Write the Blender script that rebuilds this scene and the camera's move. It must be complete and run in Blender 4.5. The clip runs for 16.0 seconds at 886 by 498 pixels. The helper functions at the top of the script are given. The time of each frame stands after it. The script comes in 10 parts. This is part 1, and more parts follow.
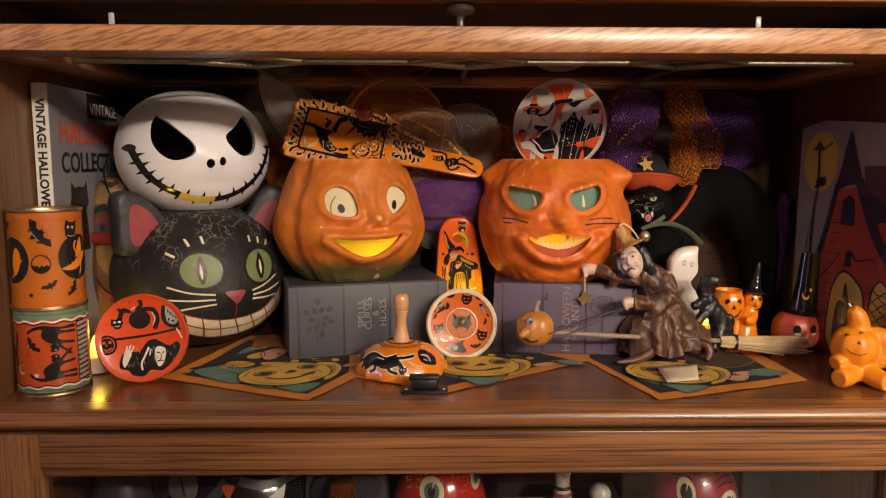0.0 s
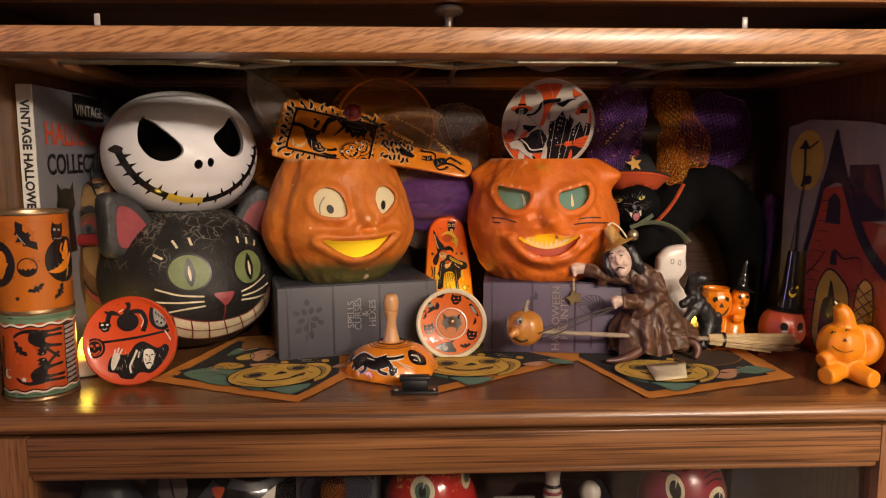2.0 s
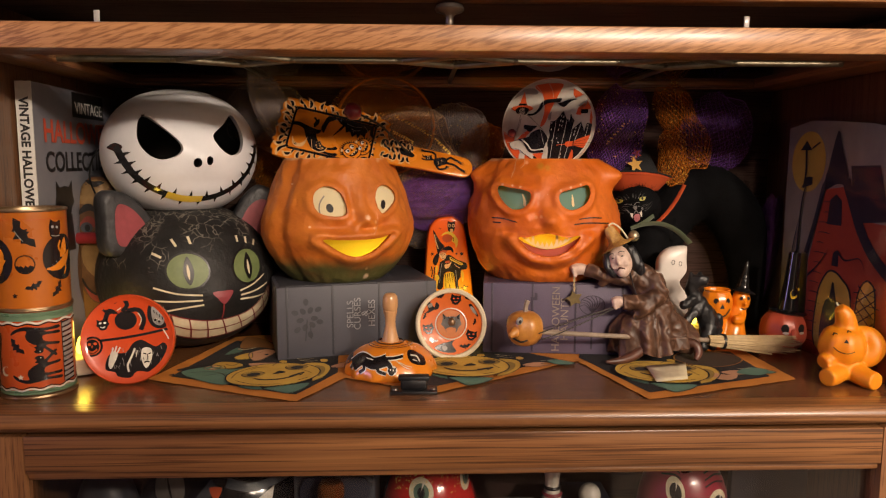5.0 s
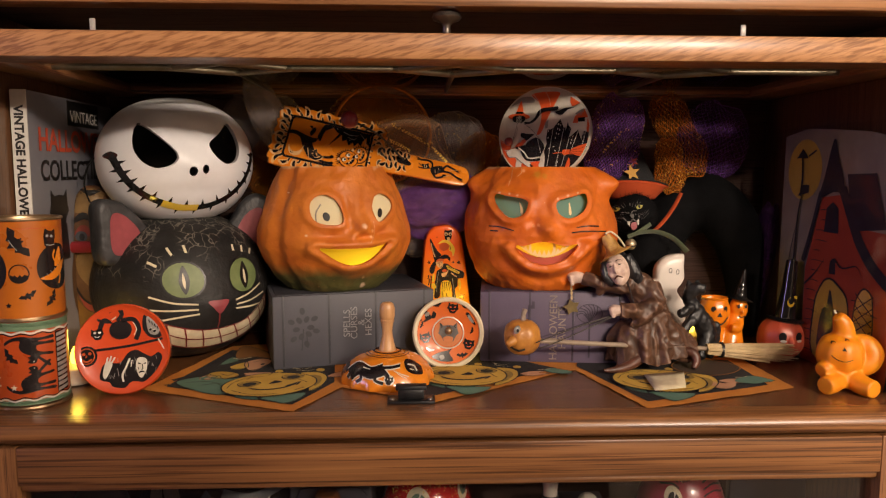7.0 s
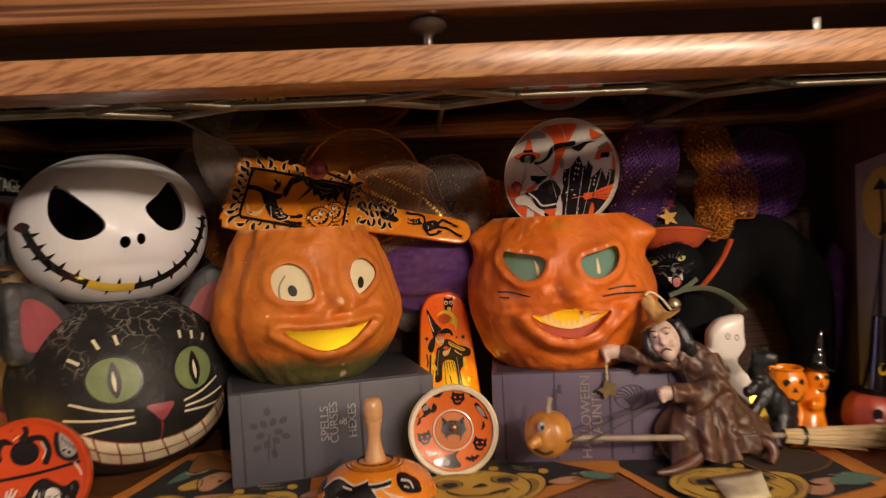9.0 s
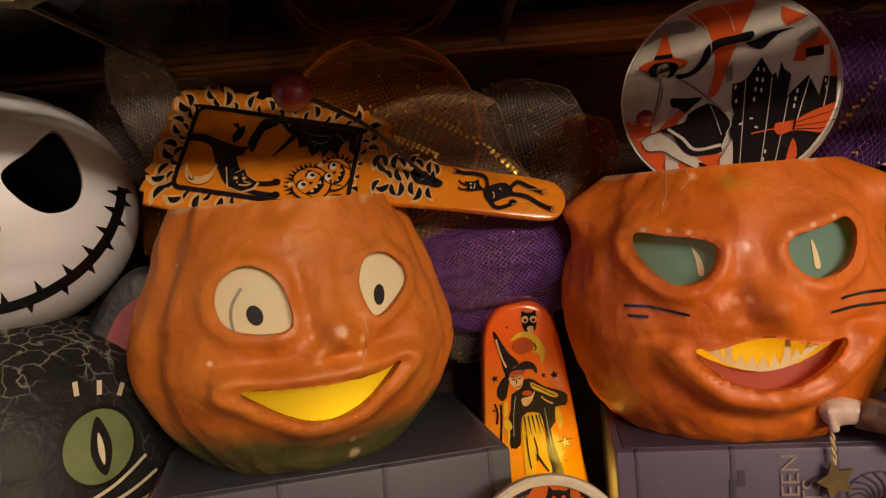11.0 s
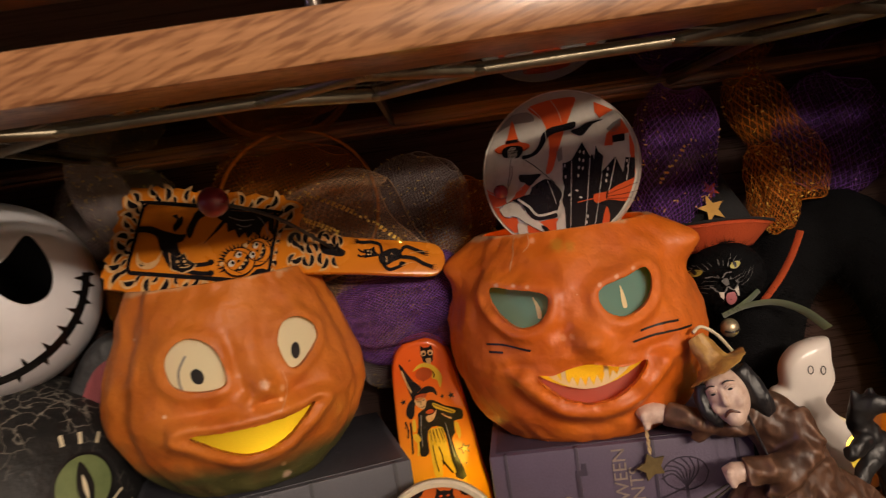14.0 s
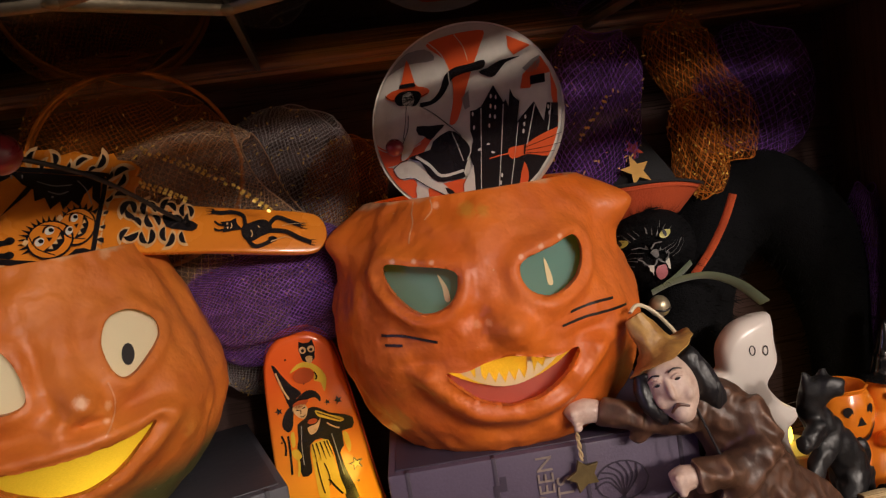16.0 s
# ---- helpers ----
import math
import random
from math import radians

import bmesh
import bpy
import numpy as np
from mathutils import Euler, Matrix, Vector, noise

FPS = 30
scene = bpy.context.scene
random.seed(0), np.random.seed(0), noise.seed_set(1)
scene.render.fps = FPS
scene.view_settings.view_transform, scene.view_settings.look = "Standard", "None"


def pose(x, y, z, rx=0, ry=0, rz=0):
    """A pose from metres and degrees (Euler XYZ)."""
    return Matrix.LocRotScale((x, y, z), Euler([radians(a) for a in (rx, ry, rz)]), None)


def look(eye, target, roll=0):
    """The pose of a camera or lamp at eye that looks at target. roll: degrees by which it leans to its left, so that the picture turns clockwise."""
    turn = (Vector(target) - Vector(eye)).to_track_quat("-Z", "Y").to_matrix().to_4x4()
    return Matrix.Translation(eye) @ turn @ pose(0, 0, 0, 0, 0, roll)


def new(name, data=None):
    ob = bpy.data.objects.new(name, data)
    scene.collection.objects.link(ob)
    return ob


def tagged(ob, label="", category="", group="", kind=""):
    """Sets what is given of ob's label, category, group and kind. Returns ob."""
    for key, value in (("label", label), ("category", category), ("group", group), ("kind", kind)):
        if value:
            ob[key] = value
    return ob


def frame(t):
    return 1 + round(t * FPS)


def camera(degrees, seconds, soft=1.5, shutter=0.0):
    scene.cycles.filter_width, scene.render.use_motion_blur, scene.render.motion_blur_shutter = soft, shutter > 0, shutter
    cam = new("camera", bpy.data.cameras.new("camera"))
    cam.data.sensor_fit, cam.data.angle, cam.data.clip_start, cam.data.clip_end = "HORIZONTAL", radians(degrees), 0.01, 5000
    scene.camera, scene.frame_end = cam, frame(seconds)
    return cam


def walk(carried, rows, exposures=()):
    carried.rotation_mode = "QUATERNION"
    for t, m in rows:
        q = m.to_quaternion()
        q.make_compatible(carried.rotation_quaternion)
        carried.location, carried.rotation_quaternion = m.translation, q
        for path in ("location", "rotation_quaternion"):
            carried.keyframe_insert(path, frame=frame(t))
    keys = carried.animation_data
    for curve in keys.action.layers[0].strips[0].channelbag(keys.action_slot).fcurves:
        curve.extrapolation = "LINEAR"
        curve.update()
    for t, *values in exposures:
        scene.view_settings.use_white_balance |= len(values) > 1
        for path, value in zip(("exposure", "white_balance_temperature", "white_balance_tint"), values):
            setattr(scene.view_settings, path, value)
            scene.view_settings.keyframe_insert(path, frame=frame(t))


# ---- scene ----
from mathutils.bvhtree import BVHTree
from mathutils.geometry import tessellate_polygon

# ---- camera and walk ----
cam = camera(62.9, 16.0, soft=1.2, shutter=0.5)
PATH = [
    (0.0, (-0.015, -0.015, 1.214), (0.027, 1.969, 0.968), 0.1),
    (0.5, (-0.016, -0.012, 1.214), (0.032, 1.972, 0.963), 0.0),
    (1.0, (-0.013, -0.014, 1.217), (0.038, 1.968, 0.961), 0.1),
    (1.5, (-0.016, -0.015, 1.215), (0.050, 1.968, 0.966), 0.0),
    (2.0, (-0.016, -0.015, 1.217), (0.058, 1.968, 0.963), -0.1),
    (2.5, (-0.015, -0.014, 1.215), (0.064, 1.969, 0.965), -0.2),
    (3.0, (-0.015, -0.014, 1.215), (0.061, 1.969, 0.965), -0.2),
    (3.5, (-0.012, -0.015, 1.213), (0.047, 1.970, 0.968), 0.0),
    (4.0, (-0.015, -0.014, 1.214), (0.051, 1.969, 0.962), 0.1),
    (6.5, (-0.016, -0.011, 1.211), (0.065, 1.974, 0.982), 0.1),
    (7.0, (-0.017, -0.010, 1.213), (0.069, 1.976, 0.991), 0.1),
    (7.5, (-0.013, -0.009, 1.217), (0.068, 1.978, 1.025), 0.0),
    (8.0, (-0.013, -0.002, 1.219), (0.078, 1.992, 1.073), -0.3),
    (8.2, (-0.011, 0.003, 1.217), (0.082, 1.997, 1.113), -0.7),
    (10.3, (0.009, 0.392, 1.211), (-0.006, 2.391, 1.153), -5.3),
    (10.5, (0.001, 0.395, 1.211), (-0.034, 2.393, 1.135), -5.1),
    (11.0, (-0.008, 0.396, 1.206), (-0.072, 2.392, 1.087), -4.5),
    (11.5, (-0.011, 0.378, 1.218), (-0.101, 2.369, 1.050), -6.4),
    (12.0, (0.010, 0.336, 1.222), (-0.128, 2.321, 1.022), -8.3),
    (12.5, (0.008, 0.297, 1.222), (-0.186, 2.277, 1.014), -8.6),
    (13.0, (0.021, 0.278, 1.238), (-0.171, 2.261, 1.058), -8.1),
    (13.5, (0.039, 0.275, 1.251), (-0.086, 2.265, 1.095), -8.3),
    (14.0, (0.045, 0.305, 1.246), (0.044, 2.299, 1.093), -8.5),
    (14.5, (0.047, 0.335, 1.243), (0.159, 2.324, 1.072), -8.6),
    (15.0, (0.048, 0.370, 1.236), (0.285, 2.347, 1.042), -8.9),
    (15.5, (0.049, 0.390, 1.231), (0.357, 2.354, 1.018), -9.2),
    (16.0, (0.045, 0.391, 1.228), (0.350, 2.355, 1.004), -8.8),
]
walk(cam, [(t, look(eye, target, roll)) for t, eye, target, roll in PATH],
     [(0.0, -0.14, 6750, 10), (8.0, -0.14, 6750, 10), (9.2, -0.32, 6850, 10), (10.3, -0.54, 7050, 10), (12.5, -0.54, 7100, 10), (14.0, -0.54, 6700, 10), (15.0, -0.54, 6100, 10), (16.0, -0.54, 6000, 10)])

# ---- light ----
world = bpy.data.worlds.new("room_dusk")
scene.world = world
world.use_nodes = True
world.node_tree.nodes["Background"].inputs[0].default_value = (1.0, 0.86, 0.72, 1)
world.node_tree.nodes["Background"].inputs[1].default_value = 0.02


def lamp(name, kind, place, watts, colour, size=0.05, target=None):
    data = bpy.data.lights.new(name, kind)
    data.energy, data.color = watts, colour
    if kind == "AREA":
        data.shape, data.size = "DISK", size
    else:
        data.shadow_soft_size = size
    ob = new(name, data)
    ob.matrix_world = look(place, target) if target else Matrix.Translation(place)
    return ob


for bulb, watts in (((1.22, -1.06, 1.85), 72.0), ((0.90, -1.24, 1.83), 76.0), ((0.54, -1.32, 1.86), 62.0)):
    lamp("room_lamp_bulb", "POINT", bulb, watts, (1.0, 0.83, 0.68), 0.042)
lamp("candle_glow_pumpkin", "POINT", (-0.078, 0.742, 1.112), 0.10, (1.0, 0.72, 0.13), 0.008)
lamp("candle_glow_cat", "POINT", (0.112, 0.752, 1.118), 0.12, (1.0, 0.66, 0.11), 0.008)
# Violet fill added to lift the right interior; its source is unknown.
lamp("dusk_window_light", "AREA", (-2.17, 0.0, 1.50), 14.0, (0.60, 0.48, 1.0), 0.66, (0.42, 0.75, 1.15))


# ---- materials ----
def node(tree, kind, **values):
    n = tree.nodes.new(kind)
    for k, v in values.items():
        n.inputs[k.replace("_", " ")].default_value = v
    return n


def rgba(c):
    return (c[0], c[1], c[2], 1.0)


def surface(name, c1, c2=None, scale=30.0, rough=0.5, metal=0.0, bump=0.0, bump_scale=200.0, coat=0.0, stretch=(1, 1, 1), speck=0.12, sheen=0.0, spec=0.5, depth=0.0015):
    """A paint or solid with large stains, fine grain and fine relief."""
    m = bpy.data.materials.new(name)
    m.use_nodes = True
    t = m.node_tree
    b = t.nodes["Principled BSDF"]
    b.inputs["Roughness"].default_value, b.inputs["Metallic"].default_value = rough, metal
    b.inputs["Coat Weight"].default_value, b.inputs["Coat Roughness"].default_value = coat, 0.12
    b.inputs["Sheen Weight"].default_value = sheen
    b.inputs["Specular IOR Level"].default_value = spec
    c2 = c2 or tuple(x * 0.72 for x in c1)
    co = t.nodes.new("ShaderNodeTexCoord")
    mp = t.nodes.new("ShaderNodeMapping")
    mp.inputs["Scale"].default_value = stretch
    t.links.new(co.outputs["Object"], mp.inputs[0])
    big = node(t, "ShaderNodeTexNoise", Scale=scale, Detail=4.0, Roughness=0.6)
    fine = node(t, "ShaderNodeTexNoise", Scale=bump_scale, Detail=3.0)
    for n in (big, fine):
        t.links.new(mp.outputs[0], n.inputs["Vector"])
    ramp = t.nodes.new("ShaderNodeValToRGB")
    ramp.color_ramp.elements[0].position, ramp.color_ramp.elements[1].position = 0.32, 0.68
    ramp.color_ramp.elements[0].color, ramp.color_ramp.elements[1].color = rgba(c2), rgba(c1)
    t.links.new(big.outputs["Fac"], ramp.inputs[0])
    mix = t.nodes.new("ShaderNodeMixRGB")
    mix.blend_type = "MULTIPLY"
    mix.inputs[0].default_value = speck * 2
    t.links.new(ramp.outputs[0], mix.inputs[1])
    t.links.new(fine.outputs["Fac"], mix.inputs[2])
    t.links.new(mix.outputs[0], b.inputs["Base Color"])
    rr = node(t, "ShaderNodeMapRange")
    rr.inputs["To Min"].default_value, rr.inputs["To Max"].default_value = max(0.03, rough - 0.12), min(1, rough + 0.12)
    t.links.new(big.outputs["Fac"], rr.inputs["Value"])
    t.links.new(rr.outputs[0], b.inputs["Roughness"])
    if bump:
        bp = node(t, "ShaderNodeBump", Strength=bump, Distance=depth)
        t.links.new(fine.outputs["Fac"], bp.inputs["Height"])
        t.links.new(bp.outputs[0], b.inputs["Normal"])
    return m


def oak(name, light, dark, axis="x", rough=0.34, slant=0.0, fleck_slant=0.0, pore_length=22.0, pore_width=800.0, pore_dark=(0.35, 0.3, 0.28), pore_share=0.36, pore_soft=0.08, grain=300.0, spread=(0.33, 0.64)):
    """Varnished oak: broad growth bands, long streaks and short open pores along the grain."""
    m = bpy.data.materials.new(name)
    m.use_nodes = True
    t = m.node_tree
    b = t.nodes["Principled BSDF"]
    co = t.nodes.new("ShaderNodeTexCoord")
    turn = t.nodes.new("ShaderNodeMapping")
    turn.inputs["Rotation"].default_value = {"x": (0, radians(slant), 0), "y": (0, 0, radians(90)), "z": (0, radians(90), 0)}[axis]
    t.links.new(co.outputs["Object"], turn.inputs[0])
    tilt = t.nodes.new("ShaderNodeMapping")
    tilt.inputs["Rotation"].default_value = (0, radians(fleck_slant), 0)
    t.links.new(turn.outputs[0], tilt.inputs[0])

    def streak(along, across, detail=3.0, distort=0.0, base=turn):
        mp = t.nodes.new("ShaderNodeMapping")
        mp.inputs["Scale"].default_value = (along, across, across)
        t.links.new(base.outputs[0], mp.inputs[0])
        n = node(t, "ShaderNodeTexNoise", Scale=1.0, Detail=detail, Roughness=0.6, Distortion=distort)
        t.links.new(mp.outputs[0], n.inputs["Vector"])
        return n

    bands, lines, pores = streak(1.6, 60.0, 3.0, 0.9), streak(3.0, grain, 4.0, 0.6), streak(pore_length, pore_width, 2.0, 0.0, tilt)
    ramp = t.nodes.new("ShaderNodeValToRGB")
    ramp.color_ramp.elements[0].position, ramp.color_ramp.elements[1].position = spread
    ramp.color_ramp.elements[0].color, ramp.color_ramp.elements[1].color = rgba(dark), rgba(light)
    add = t.nodes.new("ShaderNodeMath")
    add.operation = "MULTIPLY_ADD"
    add.inputs[1].default_value = 0.55
    half = t.nodes.new("ShaderNodeMath")
    half.operation = "MULTIPLY"
    half.inputs[1].default_value = 0.45
    t.links.new(bands.outputs["Fac"], half.inputs[0])
    t.links.new(lines.outputs["Fac"], add.inputs[0])
    t.links.new(half.outputs[0], add.inputs[2])
    t.links.new(add.outputs[0], ramp.inputs[0])
    pr = t.nodes.new("ShaderNodeValToRGB")
    pr.color_ramp.elements[0].position, pr.color_ramp.elements[1].position = pore_share, pore_share + pore_soft
    pr.color_ramp.elements[0].color, pr.color_ramp.elements[1].color = rgba(pore_dark), (1, 1, 1, 1)
    t.links.new(pores.outputs["Fac"], pr.inputs[0])
    mix = t.nodes.new("ShaderNodeMixRGB")
    mix.blend_type = "MULTIPLY"
    mix.inputs[0].default_value = 0.85
    t.links.new(ramp.outputs[0], mix.inputs[1])
    t.links.new(pr.outputs[0], mix.inputs[2])
    t.links.new(mix.outputs[0], b.inputs["Base Color"])
    b.inputs["Roughness"].default_value = rough
    b.inputs["Coat Weight"].default_value, b.inputs["Coat Roughness"].default_value = 0.35, 0.22
    bp = node(t, "ShaderNodeBump", Strength=0.25, Distance=0.0008)
    t.links.new(pores.outputs["Fac"], bp.inputs["Height"])
    t.links.new(bp.outputs[0], b.inputs["Normal"])
    return m


def glassy(name, colour=(1, 1, 1), rough=0.02, mixin=0.9):
    """Thin clear sheet: mostly clear, with a glossy face."""
    m = bpy.data.materials.new(name)
    m.use_nodes = True
    t = m.node_tree
    t.nodes.remove(t.nodes["Principled BSDF"])
    out = t.nodes["Material Output"]
    clear, shiny = t.nodes.new("ShaderNodeBsdfTransparent"), t.nodes.new("ShaderNodeBsdfGlossy")
    clear.inputs[0].default_value = rgba(colour)
    shiny.inputs["Roughness"].default_value = rough
    fres = t.nodes.new("ShaderNodeFresnel")
    fres.inputs[0].default_value = 1.5
    mix = t.nodes.new("ShaderNodeMixShader")
    t.links.new(fres.outputs[0], mix.inputs[0])
    t.links.new(clear.outputs[0], mix.inputs[1])
    t.links.new(shiny.outputs[0], mix.inputs[2])
    t.links.new(mix.outputs[0], out.inputs[0])
    return m


def paper(name, colour, through_colour, rough=0.7, share=0.5):
    """Thin paper or tissue that lets the candle behind it shine through."""
    m = bpy.data.materials.new(name)
    m.use_nodes = True
    t = m.node_tree
    t.nodes.remove(t.nodes["Principled BSDF"])
    out = t.nodes["Material Output"]
    d, tr = t.nodes.new("ShaderNodeBsdfDiffuse"), t.nodes.new("ShaderNodeBsdfTranslucent")
    n = node(t, "ShaderNodeTexNoise", Scale=90.0, Detail=4.0)
    ramp = t.nodes.new("ShaderNodeValToRGB")
    ramp.color_ramp.elements[0].color, ramp.color_ramp.elements[1].color = rgba([c * 0.55 for c in through_colour]), rgba(through_colour)
    t.links.new(n.outputs["Fac"], ramp.inputs[0])
    t.links.new(ramp.outputs[0], tr.inputs[0])
    d.inputs[0].default_value = rgba(colour)
    mix = t.nodes.new("ShaderNodeMixShader")
    mix.inputs[0].default_value = share
    t.links.new(d.outputs[0], mix.inputs[1])
    t.links.new(tr.outputs[0], mix.inputs[2])
    t.links.new(mix.outputs[0], out.inputs[0])
    return m


def glow(name, colour, strength):
    m = bpy.data.materials.new(name)
    m.use_nodes = True
    b = m.node_tree.nodes["Principled BSDF"]
    b.inputs["Base Color"].default_value = rgba(colour)
    b.inputs["Emission Color"].default_value = rgba(colour)
    b.inputs["Emission Strength"].default_value = strength
    return m


OAK = oak("oak_golden", (0.36, 0.16, 0.058), (0.100, 0.038, 0.014), pore_length=5.0, pore_width=420.0, pore_dark=(0.26, 0.2, 0.17), pore_share=0.40, grain=230.0, spread=(0.32, 0.65))
OAK_EDGE = oak("oak_edge", (0.52, 0.26, 0.11), (0.27, 0.115, 0.045), slant=2.0, fleck_slant=15.0, pore_length=42.0, pore_width=420.0, pore_dark=(0.44, 0.36, 0.30), pore_share=0.40, pore_soft=0.14)
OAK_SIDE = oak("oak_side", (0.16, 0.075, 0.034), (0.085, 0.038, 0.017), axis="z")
OAK_STILE = oak("oak_stile", (0.33, 0.15, 0.06), (0.15, 0.06, 0.024), axis="y")
OAK_SHELF = oak("oak_shelf", (0.20, 0.085, 0.034), (0.10, 0.04, 0.017), rough=0.22)
# Backs and inner tops: darker oak, matt and without coat.
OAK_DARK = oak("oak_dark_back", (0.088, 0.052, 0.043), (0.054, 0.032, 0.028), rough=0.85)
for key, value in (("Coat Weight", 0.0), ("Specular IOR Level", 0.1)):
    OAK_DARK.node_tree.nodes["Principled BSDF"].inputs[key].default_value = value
PLASTER = surface("wall_paint", (0.40, 0.34, 0.29), (0.37, 0.31, 0.265), 3.0, 0.8, bump=0.1)
CEILING = surface("ceiling_paint", (0.46, 0.43, 0.40), (0.43, 0.40, 0.37), 3.0, 0.9)
CARPET = surface("carpet", (0.20, 0.16, 0.13), (0.15, 0.12, 0.10), 8.0, 0.95, bump=0.4)
GLASS = glassy("clear_glass")
LEAD = surface("lead_came", (0.27, 0.23, 0.16), (0.18, 0.15, 0.10), 60, 0.40, 0.9, bump=0.2)
PEWTER = surface("pewter", (0.20, 0.17, 0.15), (0.14, 0.12, 0.10), 60, 0.36, 0.85)
BLACK_METAL = surface("black_metal", (0.018, 0.018, 0.02), (0.010, 0.010, 0.012), 60, 0.45, 0.3, bump=0.2)
PULP_ORANGE = surface("pulp_orange", (0.70, 0.210, 0.024), (0.52, 0.125, 0.014), 26.0, 0.52, bump=0.60, bump_scale=72.0, coat=0.04, depth=0.0034)
PULP_CAT = surface("pulp_cat_orange", (0.80, 0.190, 0.013), (0.60, 0.112, 0.008), 26.0, 0.46, bump=0.62, bump_scale=72.0, coat=0.05, depth=0.0036)
EYE_CREAM = paper("eye_cream_paper", (0.78, 0.71, 0.48), (0.75, 0.60, 0.20), share=0.26)
MOUTH_YELLOW = paper("mouth_yellow_tissue", (0.80, 0.60, 0.06), (0.98, 0.80, 0.12), share=0.8)
EYE_TEAL = paper("eye_teal_paper", (0.14, 0.29, 0.26), (0.22, 0.40, 0.10), share=0.24)
TEETH_CREAM = paper("teeth_cream_paper", (0.82, 0.70, 0.40), (0.8, 0.6, 0.2), share=0.15)
TONGUE_PINK = paper("tongue_pink_paper", (0.44, 0.125, 0.095), (0.4, 0.08, 0.03), share=0.1)
INK = surface("ink_black", (0.012, 0.010, 0.010), (0.008, 0.007, 0.007), 60, 0.4)
SKULL_WHITE = surface("glazed_white", (0.80, 0.80, 0.83), (0.75, 0.75, 0.78), 12.0, 0.42, coat=0.08, speck=0.03)
GLAZE_BLACK = surface("glaze_black", (0.012, 0.011, 0.011), (0.008, 0.008, 0.008), 20.0, 0.15, coat=0.5)
GOLD_CARD = surface("gold_foil", (0.86, 0.60, 0.03), (0.74, 0.52, 0.10), 60.0, 0.34, 0.05, speck=0.04)
CAT_BLACK = surface("cat_black_paint", (0.021, 0.0195, 0.0195), (0.009, 0.0085, 0.0085), 40.0, 0.58, spec=0.35, bump=0.65, bump_scale=150.0, depth=0.0016)
CAT_GREY = surface("cat_ear_grey", (0.050, 0.050, 0.054), (0.018, 0.018, 0.020), 55.0, 0.5, bump=0.6, bump_scale=150.0)
CAT_PINK = surface("cat_pink", (0.32, 0.06, 0.07), (0.24, 0.04, 0.05), 40.0, 0.5, bump=0.2)
# Eye green set a little low, with some shadow in the colour.
CAT_GREEN = surface("cat_eye_green", (0.19, 0.24, 0.095), (0.14, 0.185, 0.07), 60.0, 0.5)
CREAM = surface("cream_paint", (0.78, 0.70, 0.50), (0.68, 0.58, 0.38), 80.0, 0.5, bump=0.1)
RED_LINE = surface("dark_red_line", (0.25, 0.03, 0.03), (0.18, 0.02, 0.02), 60, 0.5)


# ---- mesh tools ----
def thing(name, label, category, place, rz=0.0, rx=0.0, ry=0.0, group="", kind=""):
    """An empty at a thing's base that carries its parts."""
    e = new(name)
    e.empty_display_size = 0.02
    e.matrix_world = pose(*place, rx, ry, rz)
    return tagged(e, label, category, group, kind)


def mesh_of(bm, smooth=True):
    me = bpy.data.meshes.new("mesh")
    bm.normal_update()
    if smooth:
        for f in bm.faces:
            f.smooth = True
    bm.to_mesh(me)
    bm.free()
    return me


def part(name, bm, material, parent=None, label="", smooth=True, m=None):
    """Links a bmesh as ONE mesh object under a thing or a part."""
    me = mesh_of(bm, smooth)
    for mt in (material if isinstance(material, (list, tuple)) else [material]):
        me.materials.append(mt)
    ob = new(name, me)
    if parent:
        ob.parent = parent
    if m is not None:
        ob.matrix_basis = m
    if smooth:
        me.set_sharp_from_angle(angle=radians(42))
    return tagged(ob, label)


def printed(name, what, material, parent=None, label=""):
    """Printed shapes, each laid on as a part of its own."""
    shapes, *how = what
    for poly in shapes:
        part(name, paint([poly], *how), material, parent, label)


def add_box(bm, lo, hi, bevel=0.0, seg=2):
    b2 = bmesh.new()
    bmesh.ops.create_cube(b2, size=1.0)
    for v in b2.verts:
        v.co = Vector([lo[i] + (v.co[i] + 0.5) * (hi[i] - lo[i]) for i in range(3)])
    if bevel:
        bmesh.ops.bevel(b2, geom=b2.edges[:], offset=bevel, segments=seg, affect="EDGES", profile=0.5)
    join(bm, b2)
    return bm


def join(bm, other, m=None, material=None):
    """Adds another bmesh to bm and frees it."""
    if m is not None:
        bmesh.ops.transform(other, matrix=m, verts=other.verts)
    vs = [bm.verts.new(v.co) for v in other.verts]
    other.verts.index_update()
    for f in other.faces:
        try:
            g = bm.faces.new([vs[v.index] for v in f.verts])
            g.material_index = f.material_index if material is None else material
        except ValueError:
            pass
    other.free()
    return bm


def box(lo, hi, bevel=0.0, seg=2):
    return add_box(bmesh.new(), lo, hi, bevel, seg)


def sheet(fn, nu, nv, loop_u=False, loop_v=False):
    """A grid of quads over fn(u, v), u and v from 0 to 1."""
    bm = bmesh.new()
    cu, cv = nu + (not loop_u), nv + (not loop_v)
    vs = [[bm.verts.new(fn(i / nu, j / nv)) for j in range(cv)] for i in range(cu)]
    for i in range(nu):
        for j in range(nv):
            a, b = (i + 1) % cu if loop_u else i + 1, (j + 1) % cv if loop_v else j + 1
            bm.faces.new((vs[i][j], vs[a][j], vs[a][b], vs[i][b]))
    return bm


